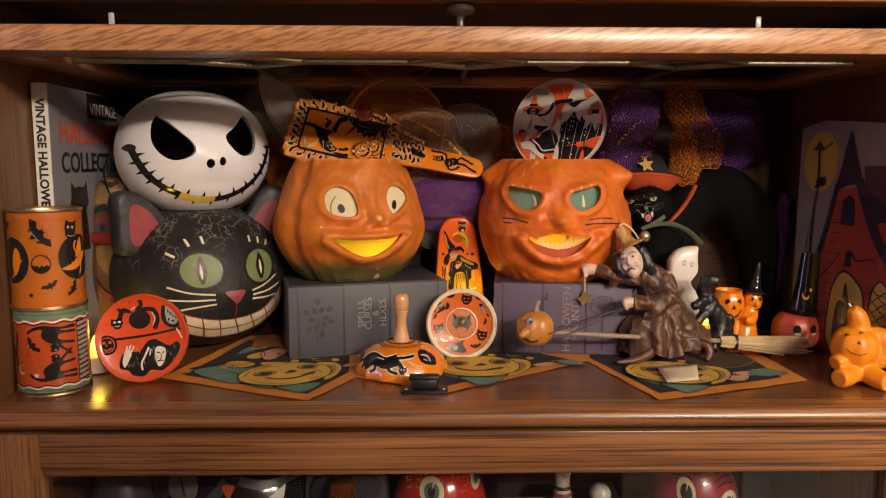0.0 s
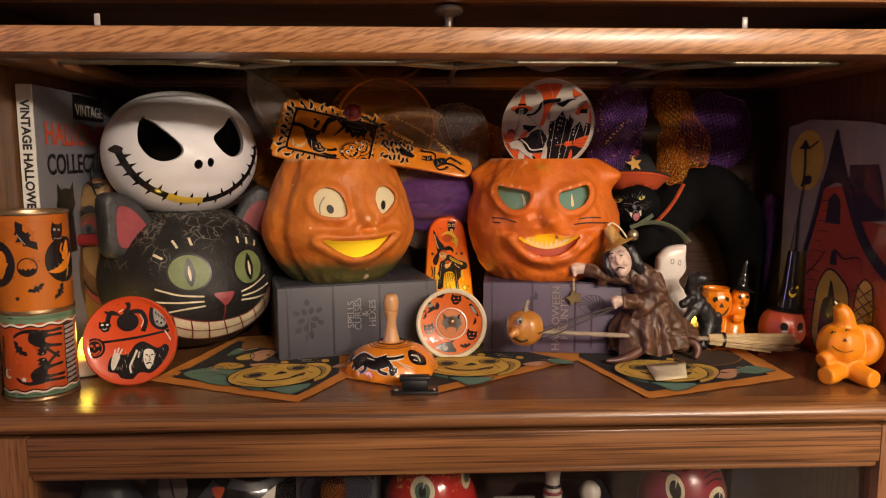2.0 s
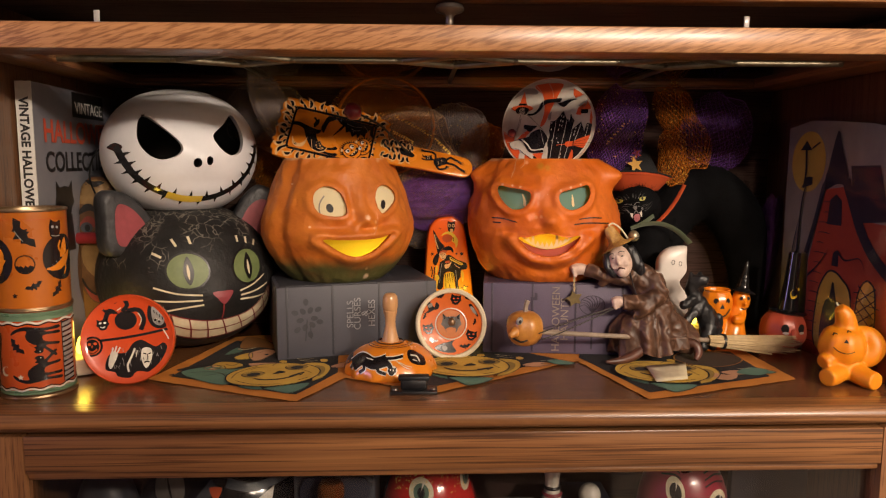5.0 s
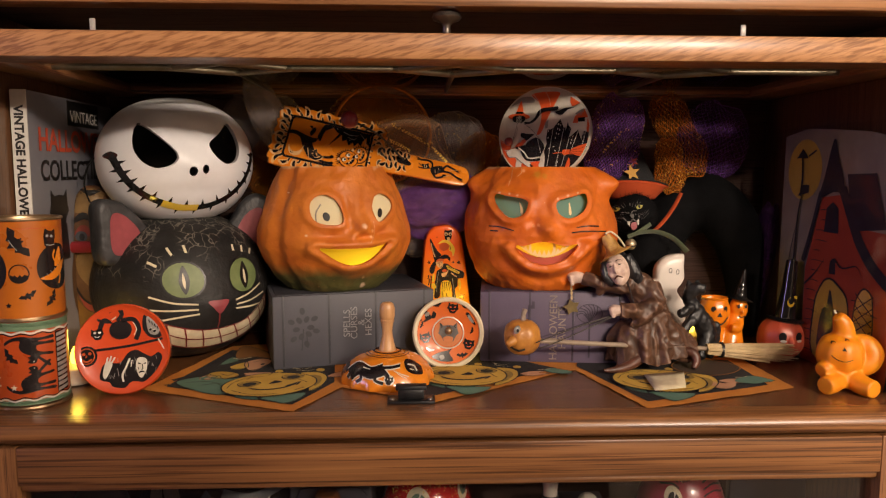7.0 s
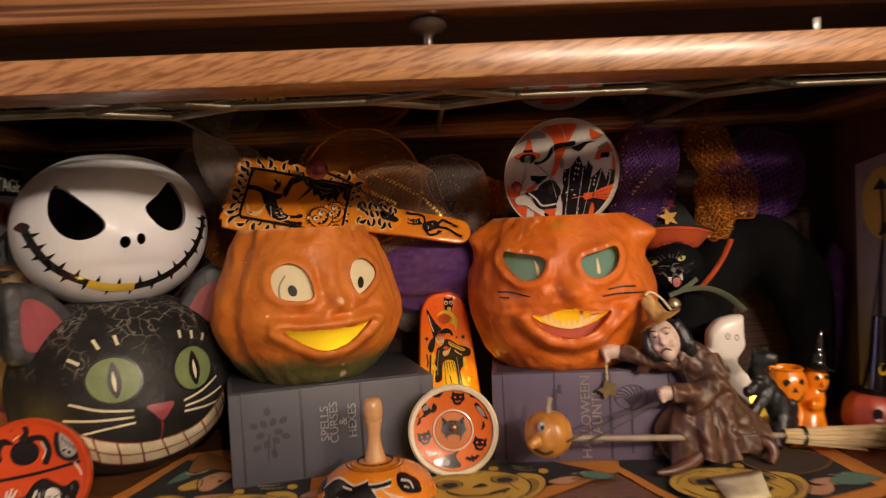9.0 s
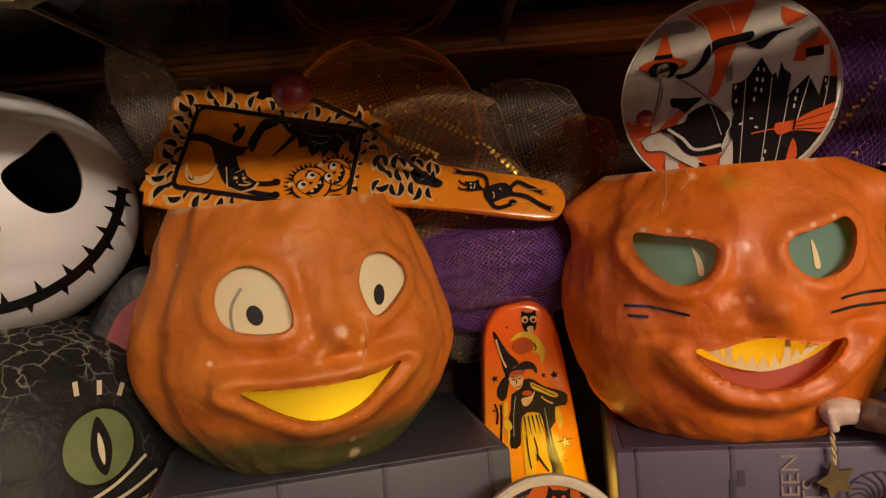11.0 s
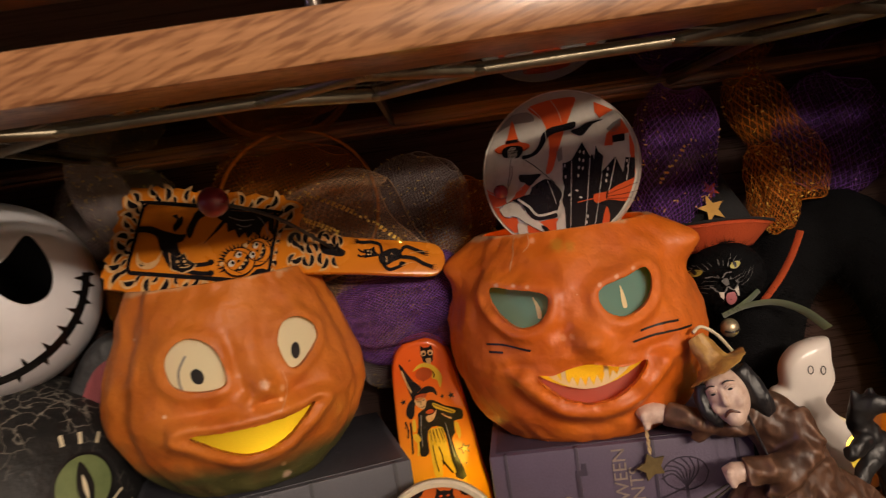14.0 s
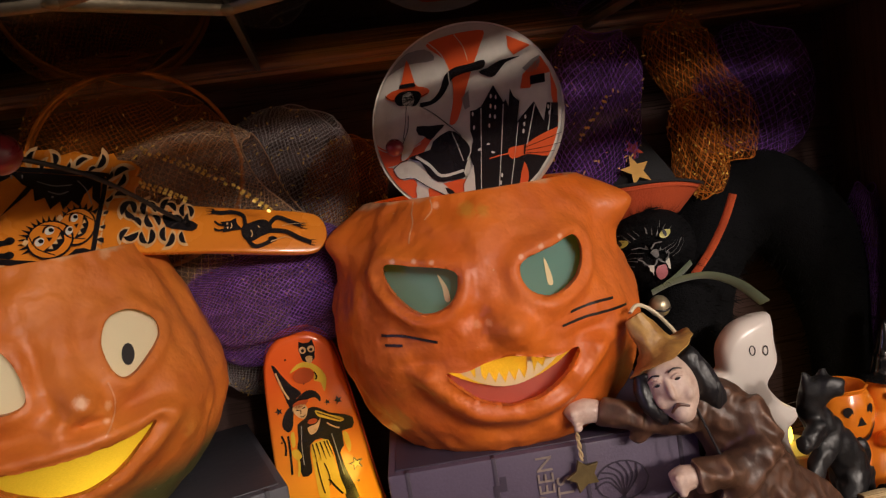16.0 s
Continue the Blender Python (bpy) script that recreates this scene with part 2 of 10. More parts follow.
def smooth_line(pts, n=8, closed=False):
    """A Catmull-Rom line through a few points."""
    pts = [Vector(p) for p in pts]
    out, k = [], len(pts)
    for i in range(k if closed else k - 1):
        if closed:
            p0, p1, p2, p3 = (pts[(i + d) % k] for d in (-1, 0, 1, 2))
        else:
            p0, p1, p2, p3 = (pts[min(max(i + d, 0), k - 1)] for d in (-1, 0, 1, 2))
        for s in range(n):
            t = s / n
            out.append(0.5 * ((2 * p1) + (p2 - p0) * t + (2 * p0 - 5 * p1 + 4 * p2 - p3) * t * t + (3 * p1 - p0 - 3 * p2 + p3) * t ** 3))
    if not closed:
        out.append(pts[-1])
    return out


def tube(pts, radii, seg=10, n=6, cap=True, flat=1.0):
    """A round bar along a smooth line, with its own radius at each given point."""
    line = smooth_line(pts, n)
    k = len(pts) - 1
    bm, rings, up = bmesh.new(), [], None
    for i, p in enumerate(line):
        s = i / n
        a = min(int(s), k - 1)
        r = radii if isinstance(radii, (int, float)) else radii[a] + (radii[a + 1] - radii[a]) * (s - a)
        d = (line[min(i + 1, len(line) - 1)] - line[max(i - 1, 0)]).normalized()
        if up is None:
            up = d.orthogonal().normalized()
        side = d.cross(up).normalized()
        up = side.cross(d).normalized()
        rings.append([bm.verts.new(p + r * (math.cos(q) * side + flat * math.sin(q) * up)) for q in (2 * math.pi * j / seg for j in range(seg))])
    for a, b in zip(rings, rings[1:]):
        for j in range(seg):
            bm.faces.new((a[j], a[(j + 1) % seg], b[(j + 1) % seg], b[j]))
    if cap:
        bm.faces.new(rings[0][::-1])
        bm.faces.new(rings[-1])
    bmesh.ops.recalc_face_normals(bm, faces=bm.faces[:])
    return bm


def lathe(profile, seg=48, n=1, wobble=None):
    """Turns a profile of (radius, height) round z."""
    line = [(p[0], p[1]) for p in (smooth_line([(a, b, 0) for a, b in profile], n) if n > 1 else profile)]
    bm, rings = bmesh.new(), []
    for r, z in line:
        if r < 1e-6:
            rings.append([bm.verts.new((0, 0, z))])
        else:
            rings.append([bm.verts.new(Vector((r * math.cos(q), r * math.sin(q), z)) * (1 if wobble is None else 1)) for q in (2 * math.pi * j / seg for j in range(seg))])
            if wobble:
                for v in rings[-1]:
                    k = wobble(math.atan2(v.co.y, v.co.x), z)
                    v.co.x, v.co.y = v.co.x * k, v.co.y * k
    for a, b in zip(rings, rings[1:]):
        for j in range(seg):
            q = [a[j % len(a)], a[(j + 1) % len(a)], b[(j + 1) % len(b)], b[j % len(b)]]
            q = [v for i, v in enumerate(q) if v not in q[:i]]
            if len(q) > 2:
                bm.faces.new(q)
    bmesh.ops.recalc_face_normals(bm, faces=bm.faces[:])
    return bm


def ball(r, seg=20, rings=12, m=None):
    bm = bmesh.new()
    bmesh.ops.create_uvsphere(bm, u_segments=seg, v_segments=rings, radius=1.0)
    for v in bm.verts:
        v.co = Vector((v.co.x * r[0], v.co.y * r[1], v.co.z * r[2]))
    if m is not None:
        bmesh.ops.transform(bm, matrix=m, verts=bm.verts)
    return bm


def prism(poly, y0, y1):
    """An outline in x and z, drawn out along y."""
    bm = bmesh.new()
    tris = tessellate_polygon([[Vector((p[0], p[1], 0)) for p in poly]])
    a = [bm.verts.new((p[0], y0, p[1])) for p in poly]
    b = [bm.verts.new((p[0], y1, p[1])) for p in poly]
    for t in tris:
        bm.faces.new([a[i] for i in t])
        bm.faces.new([b[i] for i in t][::-1])
    for i in range(len(poly)):
        j = (i + 1) % len(poly)
        bm.faces.new((a[i], a[j], b[j], b[i]))
    bmesh.ops.recalc_face_normals(bm, faces=bm.faces[:])
    return bm


def slab(poly, y0, y1, bevel, seg=2):
    """An outline in x and z with thickness along y and rounded edges."""
    cx, cz = sum(p[0] for p in poly) / len(poly), sum(p[1] for p in poly) / len(poly)
    rr = sum(math.hypot(p[0] - cx, p[1] - cz) for p in poly) / len(poly)
    bm, rings = bmesh.new(), []
    steps = [(i / seg) for i in range(seg + 1)]
    rows = [(y0 + bevel * (1 - math.cos(a * math.pi / 2)), 1 - bevel * (1 - math.sin(a * math.pi / 2)) / rr) for a in steps]
    rows += [(y1 - bevel * (1 - math.cos(a * math.pi / 2)), 1 - bevel * (1 - math.sin(a * math.pi / 2)) / rr) for a in steps[::-1]]
    for y, k in rows:
        rings.append([bm.verts.new((cx + (a - cx) * k, y, cz + (b - cz) * k)) for a, b in poly])
    for a, b in zip(rings, rings[1:]):
        for i in range(len(poly)):
            j = (i + 1) % len(poly)
            bm.faces.new((a[i], a[j], b[j], b[i]))
    for t in tessellate_polygon([[Vector((p[0], p[1], 0)) for p in poly]]):
        bm.faces.new([rings[0][i] for i in t])
        bm.faces.new([rings[-1][i] for i in t][::-1])
    bmesh.ops.recalc_face_normals(bm, faces=bm.faces[:])
    return bm


def carve(bm, cutters):
    """Cuts openings through a shell."""
    a = bpy.data.objects.new("solid", mesh_of(bm))
    cb = bmesh.new()
    for c in cutters:
        join(cb, c)
    bmesh.ops.recalc_face_normals(cb, faces=cb.faces[:])
    b = bpy.data.objects.new("cutter", mesh_of(cb))
    for o in (a, b):
        scene.collection.objects.link(o)
    mod = a.modifiers.new("cut", "BOOLEAN")
    mod.operation, mod.object, mod.solver = "DIFFERENCE", b, "EXACT"
    me = bpy.data.meshes.new_from_object(a.evaluated_get(bpy.context.evaluated_depsgraph_get()))
    out = bmesh.new()
    out.from_mesh(me)
    for o in (a, b):
        old = o.data
        bpy.data.objects.remove(o)
        bpy.data.meshes.remove(old)
    bpy.data.meshes.remove(me)
    return out


def fuse(bm, voxel, rounds=6, factor=0.5):
    """Melts overlapping shapes into one smooth skin."""
    a = bpy.data.objects.new("solid", mesh_of(bm))
    scene.collection.objects.link(a)
    mod = a.modifiers.new("melt", "REMESH")
    mod.mode, mod.voxel_size = "VOXEL", voxel
    me = bpy.data.meshes.new_from_object(a.evaluated_get(bpy.context.evaluated_depsgraph_get()))
    out = bmesh.new()
    out.from_mesh(me)
    old = a.data
    bpy.data.objects.remove(a)
    bpy.data.meshes.remove(old)
    bpy.data.meshes.remove(me)
    for _ in range(rounds):
        bmesh.ops.smooth_vert(out, verts=out.verts[:], factor=factor, use_axis_x=True, use_axis_y=True, use_axis_z=True)
    return out


def outline(pts, n=6):
    """A closed smooth outline in two dimensions."""
    return [(p.x, p.y) for p in smooth_line([(a, b, 0) for a, b in pts], n, True)]


def oval(x, z, rx, rz, n=28, turn=0.0):
    c, s = math.cos(radians(turn)), math.sin(radians(turn))
    return [(x + rx * math.cos(q) * c - rz * math.sin(q) * s, z + rx * math.cos(q) * s + rz * math.sin(q) * c) for q in (2 * math.pi * i / n for i in range(n))]


def stroke(pts, w, n=5, taper=False):
    """The outline of a painted line of width w."""
    line = [Vector((p[0], p[1])) for p in smooth_line([(a, b, 0) for a, b in pts], n)]
    left, right = [], []
    for i, p in enumerate(line):
        d = (line[min(i + 1, len(line) - 1)] - line[max(i - 1, 0)]).normalized()
        k = w / 2 * (1 - 0.85 * i / (len(line) - 1) if taper else 1)
        left.append((p.x - d.y * k, p.y + d.x * k))
        right.append((p.x + d.y * k, p.y - d.x * k))
    return left + right[::-1]


def moved(poly, x=0.0, z=0.0, k=1.0, turn=0.0, flip=False):
    c, s = math.cos(radians(turn)), math.sin(radians(turn))
    return [(x + k * ((-a if flip else a) * c - b * s), z + k * ((-a if flip else a) * s + b * c)) for a, b in poly]


def paint(polys, onto, fine=0.006):
    """Flat shapes in x and z laid on a surface: onto(x, z) gives the place."""
    bm = bmesh.new()
    for poly in polys:
        b2 = bmesh.new()
        vs = [b2.verts.new((p[0], 0, p[1])) for p in poly]
        for t in tessellate_polygon([[Vector((p[0], p[1], 0)) for p in poly]]):
            try:
                b2.faces.new([vs[i] for i in t])
            except ValueError:
                pass
        for _ in range(5):
            long = [e for e in b2.edges if e.calc_length() > fine]
            if not long:
                break
            bmesh.ops.subdivide_edges(b2, edges=long, cuts=1)
            bmesh.ops.triangulate(b2, faces=b2.faces[:])
        join(bm, b2)
    bad = []
    for v in bm.verts:
        p = onto(v.co.x, v.co.z)
        if p is None:
            bad.append(v)
        else:
            v.co = p
    bmesh.ops.delete(bm, geom=bad, context="VERTS")
    return bm


def front_of(bm_or_mesh, lift=0.0004):
    """Laying from the front (-y) on a mesh."""
    if isinstance(bm_or_mesh, bpy.types.Mesh):
        b = bmesh.new()
        b.from_mesh(bm_or_mesh)
        tree = BVHTree.FromBMesh(b)
        b.free()
    else:
        tree = BVHTree.FromBMesh(bm_or_mesh)

    def onto(x, z, extra=0.0):
        p, nrm, _, _ = tree.ray_cast(Vector((x, -0.5, z)), Vector((0, 1, 0)))
        if p is None:
            return None
        if nrm.y > 0:
            nrm = -nrm
        return p + nrm * (lift + extra)
    return onto


def flat(y=0.0):
    return lambda x, z: Vector((x, y, z))


def words(text, size, place, parent, material, m, name="lettering", spacing=1.0, bold=0.0):
    """Letters as a thin mesh; m stands them on a face."""
    cu = bpy.data.curves.new("text", "FONT")
    cu.body, cu.size, cu.extrude, cu.align_x, cu.align_y, cu.space_line, cu.offset = text, size, 0.0001, "CENTER", "CENTER", spacing, bold
    tmp = bpy.data.objects.new("text", cu)
    scene.collection.objects.link(tmp)
    me = bpy.data.meshes.new_from_object(tmp.evaluated_get(bpy.context.evaluated_depsgraph_get()))
    bpy.data.objects.remove(tmp)
    me.materials.clear()
    me.materials.append(material)
    ob = new(name, me)
    ob.parent = parent
    ob.matrix_basis = m
    return ob



# ---- the room, plain, round the bookcase ----
ROOM = dict(x0=-2.2, x1=2.2, y0=-2.6, y1=0.95, z0=0.0, z1=2.45)
R = ROOM
tagged(part("floor", box((R["x0"], R["y0"], -0.05), (R["x1"], R["y1"], 0.0)), CARPET, smooth=False), "plain brown carpet", "floor", kind="structure")
tagged(part("ceiling", box((R["x0"], R["y0"], R["z1"]), (R["x1"], R["y1"], R["z1"] + 0.05)), CEILING, smooth=False), "plain white ceiling", "ceiling", kind="structure")
for nm, lo, hi in (("wall_north", (R["x0"] - 0.1, R["y1"], 0), (R["x1"] + 0.1, R["y1"] + 0.1, R["z1"])), ("wall_south", (R["x0"] - 0.1, R["y0"] - 0.1, 0), (R["x1"] + 0.1, R["y0"], R["z1"])),
                   ("wall_west", (R["x0"] - 0.1, R["y0"], 0), (R["x0"], R["y1"], R["z1"])), ("wall_east", (R["x1"], R["y0"], 0), (R["x1"] + 0.1, R["y1"], R["z1"]))):
    tagged(part(nm, box(lo, hi), PLASTER, smooth=False), "plain warm beige painted wall", "wall", kind="structure")

# Unseen window with a glowing pane, added to house the violet fill.
DUSK = glow("dusk_sky", (0.10, 0.10, 0.26), 0.35)
win = thing("window_1", "white-framed window with dusk outside", "window", (-2.2, 0.0, 1.50), 90, kind="structure")
part("window_pane", box((-0.34, -0.012, -0.34), (0.34, -0.004, 0.34)), DUSK, win, "blue dusk in the pane", False)
for lo_, hi_ in (((-0.38, -0.03, -0.38), (-0.34, 0.0, 0.38)), ((0.34, -0.03, -0.38), (0.38, 0.0, 0.38)), ((-0.34, -0.03, 0.34), (0.34, 0.0, 0.38)), ((-0.34, -0.03, -0.38), (0.34, 0.0, -0.34))):
    part("window_frame", box(lo_, hi_, 0.004), PLASTER, win, "", False)

# Unseen wall, added to keep lamp light off the lower left.
tagged(part("wall_half", box((R["x0"], -0.50, 0.0), (0.432, -0.42, 1.470)), PLASTER, smooth=False), "plain half-height partition wall", "wall", kind="structure")

# ---- the stacked bookcase ----
XL, XR, YF, YB, Z0 = -0.376, 0.420, 0.556, 0.875, 1.012
XM = (XL + XR) / 2


def lip_profile(y0, y1, z0, z1, r):
    """A shelf edge with a rounded nose, seen from its end."""
    pts = [(y1, z0), (y0 + 0.006, z0), (y0 + 0.004, z0 + 0.002)]
    for i in range(9):
        q = math.pi * (1 + 0.15 - i / 8 * 0.65)
        pts.append((y0 + r + r * math.cos(q), z1 - r + r * math.sin(q)))
    pts.append((y1, z1))
    return pts


def bar_x(profile, x0, x1):
    """A moulding that runs along x, from its end profile in y and z."""
    bm = bmesh.new()
    a = [bm.verts.new((x0, y, z)) for y, z in profile]
    b = [bm.verts.new((x1, y, z)) for y, z in profile]
    bm.faces.new(a)
    bm.faces.new(b[::-1])
    for i in range(len(a)):
        j = (i + 1) % len(a)
        bm.faces.new((a[i], b[i], b[j], a[j]))
    bmesh.ops.recalc_face_normals(bm, faces=bm.faces[:])
    return bm


def bookcase_section(label, z_shelf, z_top, gap=0.0):
    e = thing("bookcase_section", label, "bookcase", (XM, YB, z_shelf), group="stacked bookcase")
    w = (XR - XL) / 2
    o = Vector((XM, YB, z_shelf))

    def p(name, bm, mat, lab="", smooth=True):
        bmesh.ops.translate(bm, vec=-o, verts=bm.verts)
        return part(name, bm, mat, e, lab, smooth)

    p("shelf_board", box((XL - 0.002, YF + 0.02, z_shelf - 0.016), (XR + 0.002, YB, z_shelf), 0.0), OAK_SHELF, "dark varnished oak shelf", False)
    p("shelf_lip", bar_x(lip_profile(YF - 0.006, YF + 0.020, z_shelf - 0.0165, z_shelf, 0.009), XL - 0.02, XR + 0.02), OAK, "rounded oak shelf edge")
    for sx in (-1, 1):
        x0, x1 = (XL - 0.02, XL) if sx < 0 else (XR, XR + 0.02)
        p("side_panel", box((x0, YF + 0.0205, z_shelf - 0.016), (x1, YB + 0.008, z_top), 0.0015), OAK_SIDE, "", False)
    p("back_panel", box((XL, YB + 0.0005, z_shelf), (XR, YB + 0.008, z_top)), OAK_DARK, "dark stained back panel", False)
    return e, o, p


main, MO, mp = bookcase_section("middle oak section of a stacked bookcase, door raised", Z0, 1.352)
mp("head_rail", box((XL, YF + 0.004, 1.336), (XR, YF + 0.026, 1.352), 0.002), OAK, "oak rail above the door slot")
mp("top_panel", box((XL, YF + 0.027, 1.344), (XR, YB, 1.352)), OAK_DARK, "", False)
upper, UO, up_ = bookcase_section("upper oak section of a stacked bookcase", 1.3705, 1.74)
lower, LO, lp = bookcase_section("lower oak section of a stacked bookcase, door shut", 0.70, 0.994)
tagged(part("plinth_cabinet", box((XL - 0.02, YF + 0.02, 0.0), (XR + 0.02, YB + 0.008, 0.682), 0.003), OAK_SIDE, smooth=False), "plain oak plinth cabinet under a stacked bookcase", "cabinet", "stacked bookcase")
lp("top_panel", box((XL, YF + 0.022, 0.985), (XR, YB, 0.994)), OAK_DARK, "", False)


# ---- doors ----
def door_parts(e, w, h, st, rail, edge):
    """Frame, beads and glass of a door that lies in x and y of e, its outer face up."""
    part("bottom_rail", box((0, 0, 0), (w, rail, 0.020), 0.0018), edge, e, "oak rail")
    part("top_rail", box((st + 0.0003, h - rail, 0), (w - st - 0.0003, h, 0.020), 0.0015), OAK, e)
    for x in (0, w - st):
        part("stile", box((x, rail + 0.0004, 0.0003), (x + st, h, 0.0197), 0.0012), OAK_STILE, e)
    for y0 in (rail + 0.0002, h - rail - 0.0062):
        part("bead", box((st + 0.0005, y0, 0.002), (w - st - 0.0005, y0 + 0.006, 0.0165), 0.002), OAK, e)
    g = part("glass", box((st, rail + 0.001, 0.006), (w - st, h - rail - 0.001, 0.0085)), GLASS, e, "clear glass pane", False)
    g.visible_shadow = False


DW, DH = XR - XL - 0.004, 0.316
open_door = thing("cabinet_door", "raised oak door with leaded glass, slid flat into its slot", "cabinet door", (XL + 0.002, YF, 1.2955))
door_parts(open_door, DW, DH, 0.042, 0.038, OAK_EDGE)


def came(a, b, z):
    """A strip of lead between two points of the pane."""
    return tube([(a[0], a[1], z), ((a[0] + b[0]) / 2, (a[1] + b[1]) / 2, z), (b[0], b[1], z)], 0.0024, 8, 2, flat=0.55)


CY, CZ = 0.098, 0.0045
DX = DW / 2
knots = [DX - 0.20, DX, DX + 0.20]
ends = [0.042] + [k + s * 0.052 for k in knots for s in (-1, 1)] + [DW - 0.042]
for a, b in zip(ends[0::2], ends[1::2]):
    part("lead_came", came((a, CY), (b, CY), CZ), LEAD, open_door, "grey lead strip")
for k in knots:
    for s in (-1, 1):
        for u in (-1, 1):
            part("lead_came", came((k + s * 0.052, CY), (k, CY + u * 0.034), CZ), LEAD, open_door)
        part("lead_came", came((k, CY + s * 0.034), (k, 0.038 if s < 0 else DH - 0.038), CZ), LEAD, open_door)
        part("solder_joint", ball((0.0042, 0.0042, 0.002), 10, 6, Matrix.Translation((k + s * 0.052, CY, CZ))), LEAD, open_door)
        part("solder_joint", ball((0.0042, 0.0042, 0.002), 10, 6, Matrix.Translation((k, CY + s * 0.034, CZ))), LEAD, open_door)
part("knob", lathe([(0, 0.0), (0.0045, 0.0), (0.0045, 0.001), (0.0032, 0.003), (0.0030, 0.009), (0.0048, 0.0115), (0.0105, 0.0135), (0.0118, 0.0155), (0.0105, 0.0185), (0.006, 0.0205), (0, 0.0210)], 24),
     PEWTER, open_door, "dark pewter knob", m=Matrix.Translation((0.385, 0.022, 0.020)))
CLEAR_CLIP = surface("clip_plastic", (0.45, 0.43, 0.40), (0.35, 0.33, 0.3), 60, 0.25, coat=0.5)
for x in (0.104, 0.62):
    part("glass_clip", add_box(box((x, 0.022, 0.020), (x + 0.010, 0.030, 0.022), 0.0006), (x + 0.003, 0.024, 0.022), (x + 0.0075, 0.026, 0.033), 0.0008), CLEAR_CLIP, open_door, "small clear plastic glass clip")

shut_door = thing("cabinet_door", "shut oak door with a clear glass pane", "cabinet door", (XR - 0.002, YF + 0.020, 0.991), rx=-90, rz=180)
shut_door.matrix_world = Matrix(((1, 0, 0, XL + 0.002), (0, 0, -1, YF + 0.021), (0, 1, 0, 0.7005), (0, 0, 0, 1)))
door_parts(shut_door, DW, 0.291, 0.042, 0.032, OAK)

# ---- heads ----
def profile_radius(profile, n=12):
    line = smooth_line([(r, z, 0) for r, z in profile], n)

    def at(s):
        q = s * (len(line) - 1)
        i = min(int(q), len(line) - 2)
        p = line[i].lerp(line[i + 1], q - i)
        return p.x, p.y
    return at


def shell(profile, relief, deep=1.0, nu=220, nv=108, thick=0.0045, bottom=True):
    """An open pot from a profile, its front (-y) modelled by relief(x, z, angle); with an inside."""
    at = profile_radius(profile)

    def out(u, v, inset=0.0):
        q = 2 * math.pi * u
        r, z = at(v)
        x, y = r * math.sin(q), -r * math.cos(q) * deep
        d = relief(x, z, q if q < math.pi else q - 2 * math.pi) - inset
        n = Vector((math.sin(q), -math.cos(q), 0))
        return Vector((x, y, z)) + n * d

    bm = bmesh.new()
    outer = [[bm.verts.new(out(i / nu, j / nv)) for i in range(nu)] for j in range(nv + 1)]
    inner = [[bm.verts.new(out(i / nu, j / nv, thick)) for i in range(nu)] for j in range(nv + 1)]
    for i in range(nu):
        k = (i + 1) % nu
        for j in range(nv):
            bm.faces.new((outer[j][i], outer[j][k], outer[j + 1][k], outer[j + 1][i]))
            f = bm.faces.new((inner[j][i], inner[j + 1][i], inner[j + 1][k], inner[j][k]))
        bm.faces.new((outer[nv][i], outer[nv][k], inner[nv][k], inner[nv][i]))
    bm.faces.new(outer[0][::-1])
    for v in inner[0]:
        v.co.z += thick * 0.6
    bm.faces.new(inner[0])
    bmesh.ops.recalc_face_normals(bm, faces=bm.faces[:])
    return bm


def hill(x, z, cx, cz, sx, sz, h):
    return h * math.exp(-((x - cx) / sx) ** 2 - ((z - cz) / sz) ** 2)


def near_outline(x, z, poly):
    return min(math.hypot(x - a, z - b) for a, b in poly)


def front(q):
    return max(0.0, math.cos(q)) ** 0.5


def lumps(x, z, q, k=1.0):
    v = noise.noise(Vector((math.sin(q) * 3.2, math.cos(q) * 3.2, z * 45)))
    w = noise.noise(Vector((math.sin(q) * 7, math.cos(q) * 7, z * 90 + 7)))
    y = noise.noise(Vector((math.sin(q) * 15, math.cos(q) * 15, z * 190 + 3)))
    return k * (0.0014 * v + 0.0011 * w + 0.0004 * y)


# pumpkin of painted paper pulp
P_EYE_L = outline([(-0.0425, 0.0255), (-0.038, 0.0345), (-0.028, 0.0385), (-0.0175, 0.033), (-0.0125, 0.0205), (-0.0140, 0.0105), (-0.0275, 0.0095), (-0.0395, 0.0140)])
P_EYE_R = outline([(0.0190, 0.0275), (0.0240, 0.0370), (0.0340, 0.0385), (0.0430, 0.0320), (0.0440, 0.0240), (0.0365, 0.0165), (0.0265, 0.0110), (0.0210, 0.0155)])
P_MOUTH = outline([(-0.0365, -0.0130), (-0.020, -0.0135), (0.003, -0.0135), (0.022, -0.0125), (0.0335, -0.0100), (0.025, -0.0185), (0.013, -0.0270), (-0.002, -0.0315), (-0.017, -0.0270), (-0.029, -0.0195)])


